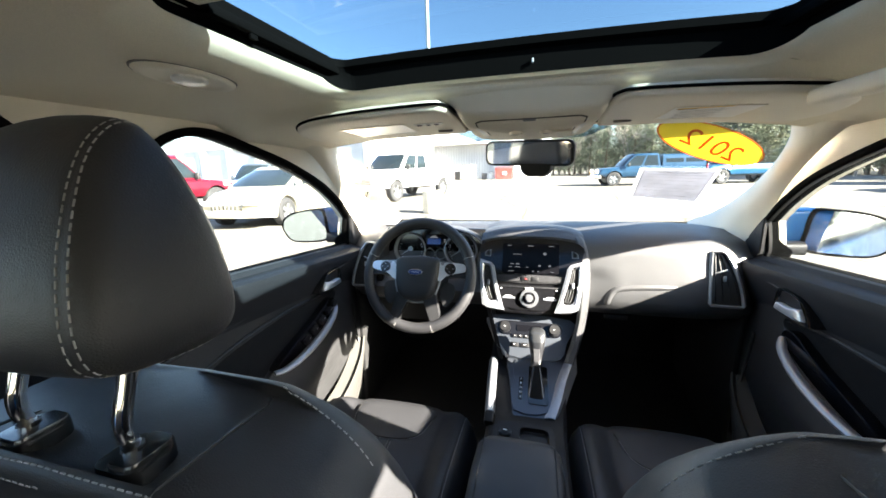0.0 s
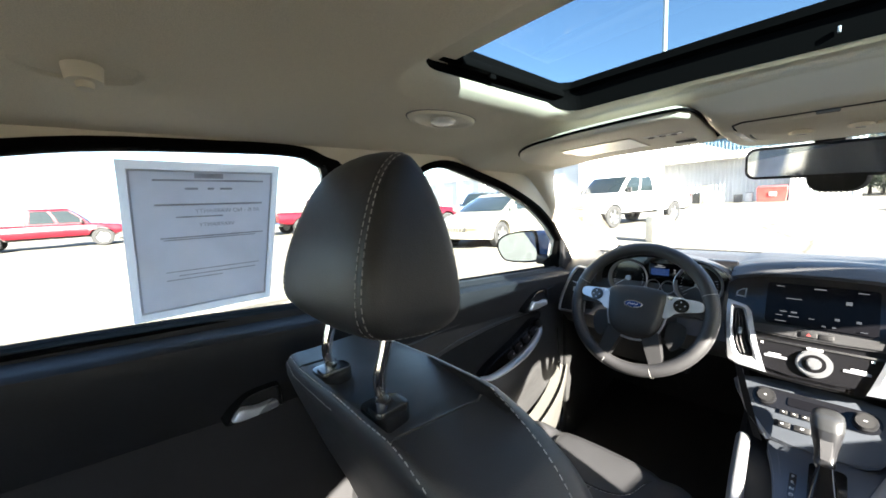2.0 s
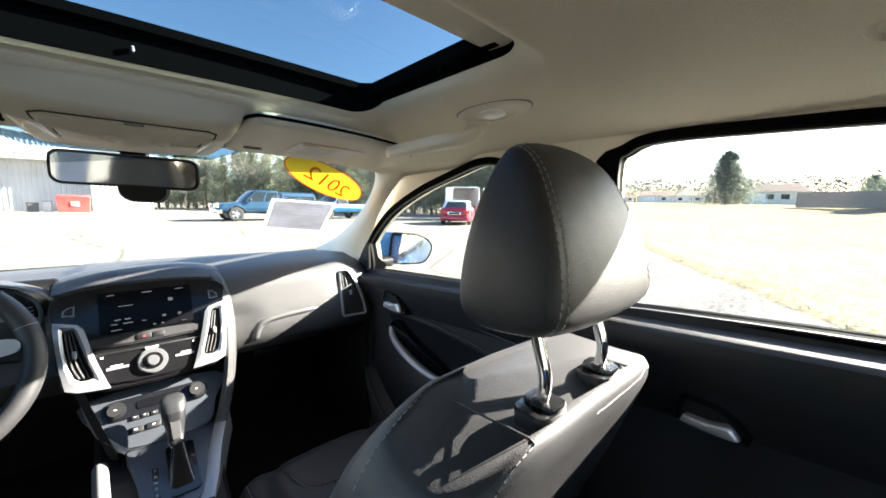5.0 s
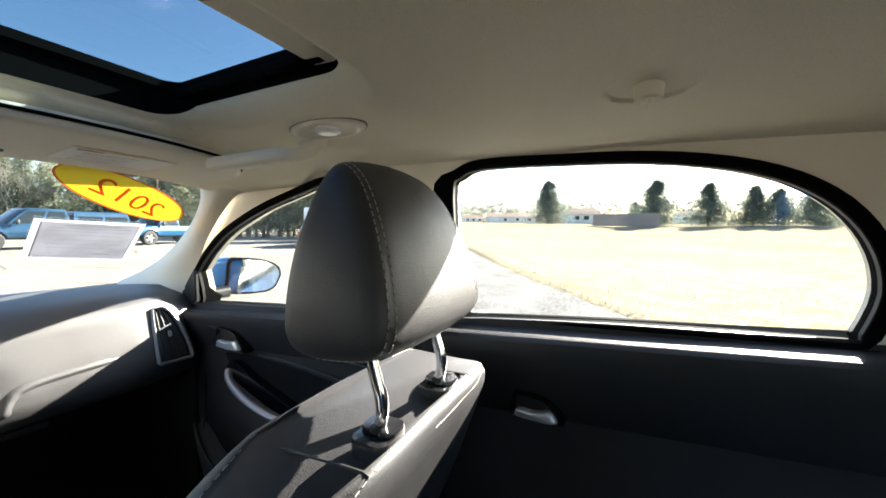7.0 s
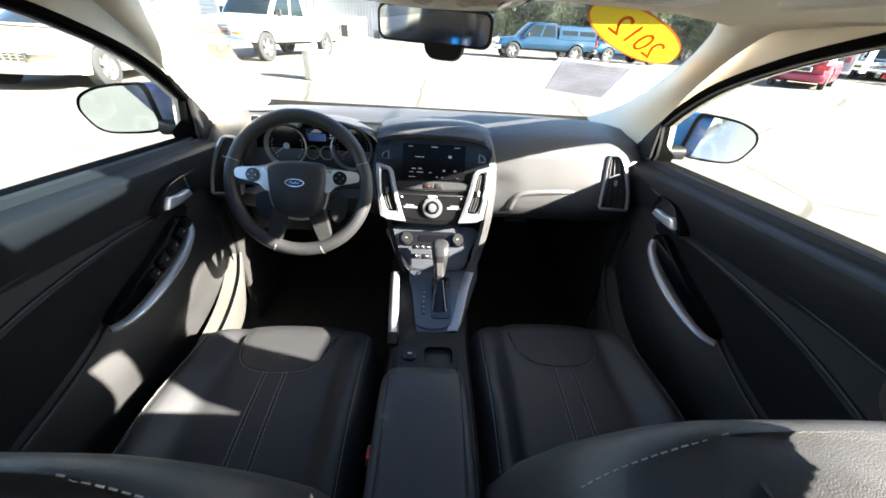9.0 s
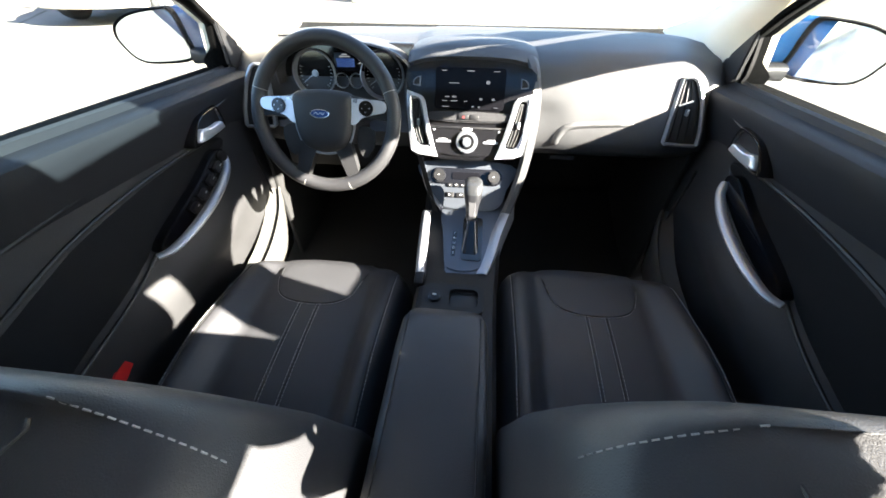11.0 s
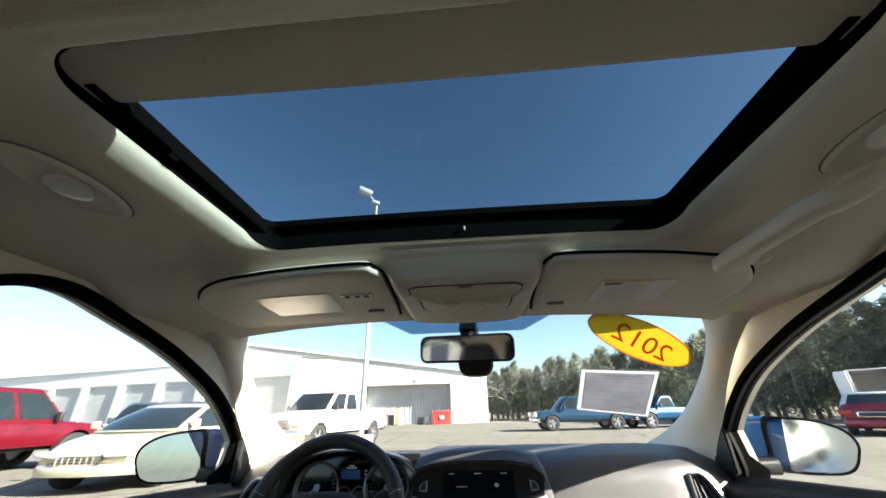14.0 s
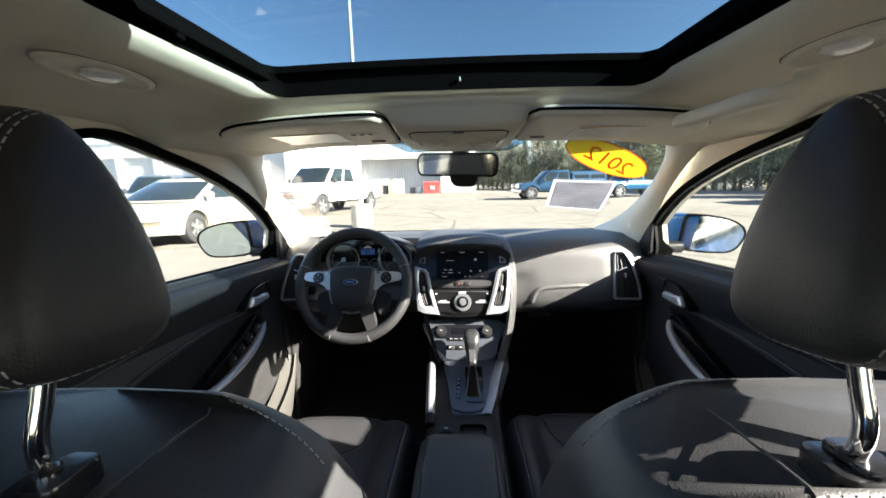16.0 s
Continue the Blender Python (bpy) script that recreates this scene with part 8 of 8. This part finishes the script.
sheet(bm, [[(3.0, 45.7, 5.5), (-37, 45.7, eave(-37) + 0.05)], [(3.0, 45.7, 5.3), (-37, 45.7, eave(-37) - 0.2)]])
inmb("roof", bm, ROOF_METAL, smooth=False)
bm = bmesh.new()
disc_solid(bm, 0.12, 0.3, (-5.8, 45.9, 4.9), n=12)
inmb("wall_lamp", bm, GREY_METAL)
# storage building with roll-up doors
sb = thing("storage_building", "long pale storage building with roll-up doors", "building", (-28, 31, 0))
SBI = Matrix.Translation((28, -31, 0))
A_, B_ = Vector((-60.0, 36.5)), Vector((-13.0, 26.8))
D_ = (B_ - A_).normalized()
N_ = Vector((D_.y, -D_.x))
H_ = 5.2
nd = 11
ln = (B_ - A_).length


def insb(nm, bm, mat, parent=sb, lab="", **k):
    bm.transform(SBI)
    return part(nm, bm, mat, parent, lab, **k)


def wallbox(bm, s0, s1, z0, z1, off=0.0, depth=0.2):
    p, q = A_ + D_ * s0 + N_ * off, A_ + D_ * s1 + N_ * off
    c = (p + q) / 2 - N_ * depth / 2
    rbox(bm, (c.x, c.y, (z0 + z1) / 2), ((q - p).length, depth, z1 - z0), 0.01, 1, (0, 0, math.degrees(math.atan2(D_.y, D_.x))))


for i in range(nd + 1):
    bm = bmesh.new()
    s0 = ln * i / nd
    wallbox(bm, max(0, s0 - 0.45), min(ln, s0 + 0.45), 0, H_)
    insb("pier", bm, WHITE_METAL)
for i in range(nd):
    s0, s1 = ln * i / nd + 0.45, ln * (i + 1) / nd - 0.45
    bm = bmesh.new()
    wallbox(bm, s0, s1, 3.9, H_)
    insb("lintel", bm, WHITE_METAL)
    bm = bmesh.new()
    p, q = A_ + D_ * s0 - N_ * 0.15, A_ + D_ * s1 - N_ * 0.15
    k = 16
    rows = []
    for j in range(k):
        for f, o in ((0.0, 0.0), (0.8, 0.0), (0.85, -0.03), (0.98, -0.03)):
            z = 3.95 * (j + f) / k
            rows.append([(p.x + N_.x * o, p.y + N_.y * o, z), (q.x + N_.x * o, q.y + N_.y * o, z)])
    sheet(bm, rows)
    insb("roll_up_door", bm, GREY_METAL, lab="ribbed grey roll-up door", smooth=False)
bm = bmesh.new()
C_ = B_ - N_ * 9
E_ = A_ - N_ * 9
sheet(bm, [[(A_.x + N_.x * 0.3, A_.y + N_.y * 0.3, H_), (B_.x + D_.x * 0.3, B_.y, H_)], [(E_.x, E_.y, H_ + 1.2), (C_.x, C_.y, H_ + 1.2)]])
insb("roof", bm, ROOF_METAL, smooth=False)
bm = bmesh.new()
ribbed(bm, (B_.x, B_.y), (C_.x, C_.y), 0, H_, 0.4, 0.05)
insb("end_wall", bm, GREY_METAL, smooth=False)
# things before the bay
dp = thing("dumpster", "red steel dumpster before the open bay", "dumpster", (-3.6, 43.5, 0))
bm = bmesh.new()
loft(bm, [[(x * k, y * k, z) for x, y in ((-1.0, -0.6), (1.0, -0.6), (1.0, 0.6), (-1.0, 0.6))] for z, k in ((0.0, 0.92), (1.2, 1.0), (1.25, 1.03))])
part("bin", bm, surface("red_bin_paint", (0.42, 0.06, 0.05), 0.6, wear=0.25, wear_scale=2), dp)
box_part(dp, "lid", (0, 0.05, 1.33), (2.0, 1.15, 0.10), surface("bin_lid_plastic", (0.25, 0.05, 0.05), 0.6, wear=0.2), "dark red lid", 0.03, (8, 0, 0))
box_part(dp, "sign", (0.1, -0.63, 0.7), (0.5, 0.02, 0.35), WHITE_METAL, "white sign", 0.005)
for k, (xx, yy, w, h, c) in enumerate(((-8.5, 43.8, 0.7, 1.75, (0.42, 0.42, 0.24)), (-6.0, 43.8, 0.6, 0.7, (0.08, 0.08, 0.08)), (-9.4, 44.2, 0.6, 1.0, (0.12, 0.11, 0.09)), (-5.2, 44.0, 0.5, 0.85, (0.7, 0.69, 0.66)))):
    ob = thing("storage_bin", "plain steel bin standing before the bay", "bin", (xx, yy, 0), group="bins by the bay")
    box_part(ob, "box", (0, 0, h / 2), (w, 0.6, h), surface("bin_paint_%s" % "abcd"[k], c, 0.6, wear=0.2), "", 0.03)
    box_part(ob, "cover", (0, 0, h + 0.03), (w * 1.06, 0.64, 0.05), TRIM_BLACK, "", 0.01)
# lamp pole on its concrete foot
pole = thing("lot_lamp", "tall steel lot lamp on a round concrete foot", "street lamp", (-2.84, 9.9, 0))
bm = bmesh.new()
disc_solid(bm, 0.30, 0.64, (0, 0, 0.32), n=28, bevel=0.02)
part("foot", bm, surface("foot_concrete", (0.48, 0.44, 0.36), 0.9, wear=0.15, bump=0.4, scale=60), pole, "concrete foot")
bm = bmesh.new()
sweep(bm, [(0, 0, 0.6), (0, 0, 4), (0, 0, 7.50)], ring(0.065, 12), up=(0, 1, 0), taper=lambda t: 1 - 0.35 * t)
part("mast", bm, GREY_METAL, pole)
bm = bmesh.new()
rbox(bm, (-0.03, -0.02, 7.48), (0.26, 0.20, 0.12), 0.03, 2, (0, 12, 20))
part("bracket", bm, GREY_METAL, pole, "slanting lamp bracket")
bm = bmesh.new()
sweep(bm, [(-0.06, -0.04, 7.50), (-0.16, -0.10, 7.64), (-0.26, -0.16, 7.76)], ring(0.035, 10))
part("arm", bm, GREY_METAL, pole)
bm = bmesh.new()
rbox(bm, (-0.34, -0.22, 7.82), (0.46, 0.30, 0.15), 0.04, 2, (8, 14, 30))
lh = part("lamp_head", bm, GREY_METAL, pole, "grey lamp head")
bm = bmesh.new()
rbox(bm, (-0.345, -0.22, 7.735), (0.36, 0.22, 0.03), 0.01, 1, (8, 14, 30))
part("lamp_lens", bm, LENS, lh)
# houses, fence beyond the field
HOUSE_WALL = surface("house_siding", (0.62, 0.58, 0.52), 0.8, wear=0.1)
HOUSE_ROOF = surface("brown_shingles", (0.22, 0.15, 0.11), 0.9, wear=0.2)
for az, d, w, dpth, h, lab in ((73.9, 165, 22, 9, 2.8, "long low house with a dark roof beyond the field"), (84.4, 106, 10, 8, 2.6, "white-doored brick house beyond the field"), (97.8, 150, 9, 8, 2.6, "small house half hidden by conifers"), (67.5, 200, 14, 8, 2.6, "low pale house beyond the field")):
    x, y = polar(az, d)
    hs = thing("house", lab, "house", (x, y, field_z(x, y) - 0.1), "houses beyond the field", -az + 180)
    box_part(hs, "wall", (0, 0, h / 2), (w, dpth, h), HOUSE_WALL, "", 0.02)
    bm = bmesh.new()
    e = 0.5
    secs = [[(-w / 2 - e, -dpth / 2 - e, h), (w / 2 + e, -dpth / 2 - e, h), (w / 2 + e, dpth / 2 + e, h), (-w / 2 - e, dpth / 2 + e, h)], [(-w / 2 + 1.5, -0.1, h + 1.9), (w / 2 - 1.5, -0.1, h + 1.9), (w / 2 - 1.5, 0.1, h + 1.9), (-w / 2 + 1.5, 0.1, h + 1.9)]]
    loft(bm, secs)
    part("roof", bm, HOUSE_ROOF, hs, smooth=False)
    for k in range(3):
        wdw = box_part(hs, "window", (lerp(-0.38, 0.10, k / 2) * w, dpth / 2 + 0.02, 1.6), (1.3, 0.06, 1.0), GLASS_DARK, "", 0.01)
    box_part(hs, "garage_door", (0.30 * w, dpth / 2 + 0.02, 1.15), (min(5, w * 0.35), 0.06, 2.2), WHITE_METAL, "white garage door", 0.01)
FENCE = surface("weathered_fence_wood", (0.20, 0.18, 0.17), 0.9, wear=0.2)
fn = thing("board_fence", "weathered grey board fence beyond the field", "fence", (*polar(90.2, 58), field_z(*polar(90.2, 58))))
for k in range(44):
    bm = bmesh.new()
    t = k / 43
    a, b = Vector(polar(86.2, 60)), Vector(polar(94.5, 56))
    p = a.lerp(b, t) - Vector(polar(90.2, 58))
    rbox(bm, (p.x, p.y, 0.95), (0.05, 0.19, 1.75 + 0.06 * rnd.random()), 0.008, 1, (0, 0, 0))
    part("board", bm, FENCE, fn)

# ---------------------------------------------------------------- trees
BARK = surface("grey_brown_bark", (0.13, 0.10, 0.075), 0.95, wear=0.3, bump=0.6, scale=30)
NEEDLE = surface("conifer_needles", (0.150, 0.172, 0.120), 0.85, wear=0.25, wear_scale=1.2, tint=(0.225, 0.248, 0.175), by_object=0.22, spec=0.2)
let_light_through(NEEDLE, 0.55)
NEEDLE_BLUE = surface("bluish_conifer_needles", (0.100, 0.125, 0.105), 0.85, wear=0.3, wear_scale=1.0, tint=(0.150, 0.180, 0.150), by_object=0.25, spec=0.2)
let_light_through(NEEDLE_BLUE, 0.45)
TWIG = surface("bare_twigs", (0.21, 0.19, 0.16), 0.95, wear=0.3)


def conifer(name, label, h, r, seed, mat, dense=1.0, bare=0.08):
    """A trunk with whorled limbs and a crown of many small needle tufts in uneven tiers."""
    g = random.Random(seed)
    t = thing(name, label, "tree")
    bm = bmesh.new()
    sweep(bm, smooth_path([(0, 0, -0.1), (g.gauss(0, 0.05), g.gauss(0, 0.05), h * 0.4), (g.gauss(0, 0.1), g.gauss(0, 0.1), h * 0.97)], 5), ring(0.024 * h, 8), up=(0, 1, 0), taper=lambda q: 1 - 0.92 * q)
    limbs = []
    for i in range(int(44 * dense)):
        z = h * lerp(bare, 0.95, (i + g.random()) / int(44 * dense))
        k = 1 - (z / h - bare) / (1 - bare)
        ln_ = r * (k ** 0.75) * g.uniform(0.65, 1.18)
        a = g.uniform(0, 6.283)
        limbs.append((z, a, ln_))
        sweep(bm, [(0, 0, z), (0.5 * ln_ * math.cos(a), 0.5 * ln_ * math.sin(a), z + 0.05 * ln_), (ln_ * math.cos(a), ln_ * math.sin(a), z - 0.04 * ln_)], ring(0.012 * r, 5), taper=lambda q: 1 - 0.8 * q)
    part("trunk", bm, BARK, t)
    vs, fs = [], []
    for z, a, ln_ in limbs:
        for j in range(int(105 * dense)):
            q = g.random() ** 0.6
            spread = 0.34 * ln_ * (1.1 - 0.5 * q) + 0.12
            c = Vector((q * ln_ * math.cos(a), q * ln_ * math.sin(a), z + 0.04 * ln_)) + Vector((g.gauss(0, spread), g.gauss(0, spread), g.gauss(0, 0.20 + 0.10 * ln_)))
            s_ = g.uniform(0.09, 0.30) * (0.5 + 0.06 * h)
            d1 = Vector((g.gauss(0, 1), g.gauss(0, 1), g.gauss(0, 0.6))).normalized() * s_
            d2 = Vector((g.gauss(0, 1), g.gauss(0, 1), g.gauss(0, 0.8))).normalized() * s_ * 0.34
            k = len(vs)
            vs += [c - d1 * 0.6, c + d2, c + d1, c - d2 * 0.7]
            fs += [(k, k + 1, k + 2, k + 3)]
    me_ = bpy.data.meshes.new("crown")
    me_.from_pydata(vs, [], fs)
    me_.materials.append(mat)
    cr = new("crown", me_)
    cr.parent = t
    tagged(cr, "uneven crown of dark green needles", kind="stuff")
    return t


def bare_tree(name, label, h, seed):
    g = random.Random(seed)
    t = thing(name, label, "tree")
    bm = bmesh.new()

    def grow(p, d, ln_, r_, depth):
        q = p + d * ln_ * 0.5 + Vector((g.gauss(0, 0.05), g.gauss(0, 0.05), 0)) * ln_
        e = p + d * ln_
        sweep(bm, [p, q, e], ring(r_, 4 if depth > 1 else 6), taper=lambda u: 1 - 0.4 * u)
        if depth < 6:
            for _ in range(3 if depth < 4 else 2):
                nd_ = (d + Vector((g.gauss(0, 0.55), g.gauss(0, 0.55), g.gauss(0.12, 0.3)))).normalized()
                grow(e, nd_, ln_ * g.uniform(0.58, 0.80), r_ * 0.62, depth + 1)
    grow(Vector((0, 0, -0.1)), Vector((0, 0, 1)), h * 0.26, h * 0.0095, 0)
    ob = part("limbs", bm, TWIG, t, "bare branching limbs")
    return t


masters = [conifer("pine_tree", "tall dark green pine in a dense row behind the lot", 9.5, 2.9, 11 + k, NEEDLE, 1.0, 0.10) for k in range(4)]
bares = [bare_tree("bare_tree", "bare winter tree among the conifers", 8.5, 40 + k) for k in range(3)]


def plant(src, az, d, s, turn, first):
    x, y = polar(az, d)
    z = field_z(x, y) - 0.1 if az > 64 else 0.0
    m = pose(x, y, z, 0, 0, turn) @ Matrix.Diagonal((s, s, s, 1))
    if first:
        src.matrix_basis = m
        return src
    ob = copy_thing(src, pose(x, y, z, 0, 0, turn))
    ob.scale = (s, s, s)
    return ob


used = set()
TREES = []
for k in range(56):
    az = 2.6 + 1.08 * k + rnd.uniform(-0.4, 0.4)
    d = curve_at([(3, 62), (12, 58), (25, 50), (35, 43), (48, 42), (62, 44)], az) + rnd.uniform(-3, 3)
    top = curve_at([(1, 6.6), (8, 7.0), (14, 8.0), (22, 8.6), (30, 9.2), (38, 10.0), (45, 11.0), (51, 13.0), (57, 12.4), (63, 11.0)], az)
    TREES.append((az, d, d * math.tan(radians(top * rnd.uniform(0.80, 1.04))) + 1.1))
for k in range(18):
    az = 4 + 3.2 * k + rnd.uniform(-1, 1)
    TREES.append((az, curve_at([(3, 72), (25, 60), (62, 52)], az), curve_at([(3, 7), (25, 9), (62, 9.5)], az)))
for k, (az, d, hgt) in enumerate(TREES):
    j = k % 4
    plant(masters[j], az, d, hgt / 9.5, rnd.uniform(0, 360), j not in used)
    used.add(j)
for k, (az, d, h) in enumerate(((9.5, 57, 9.5), (17.0, 54, 9.6), (20.0, 54, 9.0), (30.0, 44, 9.0), (5.5, 52, 7.0), (12.5, 50, 8.0), (23.5, 45, 8.4), (34.5, 38, 8.2), (38.5, 38, 8.8), (53.0, 38, 10.2), (58.5, 39, 9.6), (3.5, 57, 8.2), (7.4, 59, 9.0), (11.0, 55, 9.2), (14.6, 53, 9.0), (18.6, 50, 8.6), (21.6, 49, 9.2), (26.0, 46, 9.0), (28.2, 47, 9.6), (32.2, 42, 9.0), (36.4, 41, 9.6), (41.0, 40, 9.2))):
    plant(bares[k % 3], az, d + (2 if k > 3 else 0), 1.12 * h / 8.5, rnd.uniform(0, 360), k < 3)
blue = [conifer("spruce_tree", "bluish conifer standing beyond the field", 9, 4.2, 70 + k, NEEDLE_BLUE, 2.2, 0.03) for k in range(2)]
FAR_TREES = ((79.7, 84, 9.9), (94.2, 64, 7.2), (100.0, 62, 6.2), (104.4, 64, 5.6), (106.6, 63, 5.0), (109.6, 66, 5.4), (113.0, 70, 5.6), (91.6, 108, 6.0))
for k, (az, d, h) in enumerate(FAR_TREES):
    plant(blue[k % 2], az, d, h / 9, rnd.uniform(0, 360), k < 2)
for k in range(12):
    az = rnd.uniform(64, 92)
    plant(bares[k % 2], az, rnd.uniform(125, 160), rnd.uniform(0.85, 1.25), rnd.uniform(0, 360), False)
plant(bares[0], 87.8, 78, 0.62, 20, False)
# hazy woods along the horizon beyond the houses
g = random.Random(5)
vs, fs = [], []
for i in range(60000):
    az, d = g.uniform(58, 124), g.uniform(255, 300)
    x, y = polar(az, d)
    top = 15.5 + 4.5 * noise.noise(Vector((az * 0.45, 0, 7))) + 1.8 * noise.noise(Vector((az * 2.2, 3, 1)))
    c = Vector((x, y, field_z(x, y) + top * g.random() ** 1.15))
    d1 = Vector((g.gauss(0, 1), g.gauss(0, 1), g.gauss(0, 1))).normalized() * g.uniform(0.35, 0.9)
    d2 = Vector((g.gauss(0, 1), g.gauss(0, 1), g.gauss(0, 1))).normalized() * g.uniform(0.15, 0.4)
    k = len(vs)
    vs += [c - d1, c + d2, c + d1, c - d2]
    fs.append((k, k + 1, k + 2, k + 3))
me = bpy.data.meshes.new("far_woods")
me.from_pydata(vs, [], fs)
me.materials.append(surface("winter_woods", (0.036, 0.033, 0.030), 0.95, wear=0.25, wear_scale=0.05))
tagged(new("far_woods", me), "grey-brown bare winter woods along the horizon", "woods", kind="stuff")
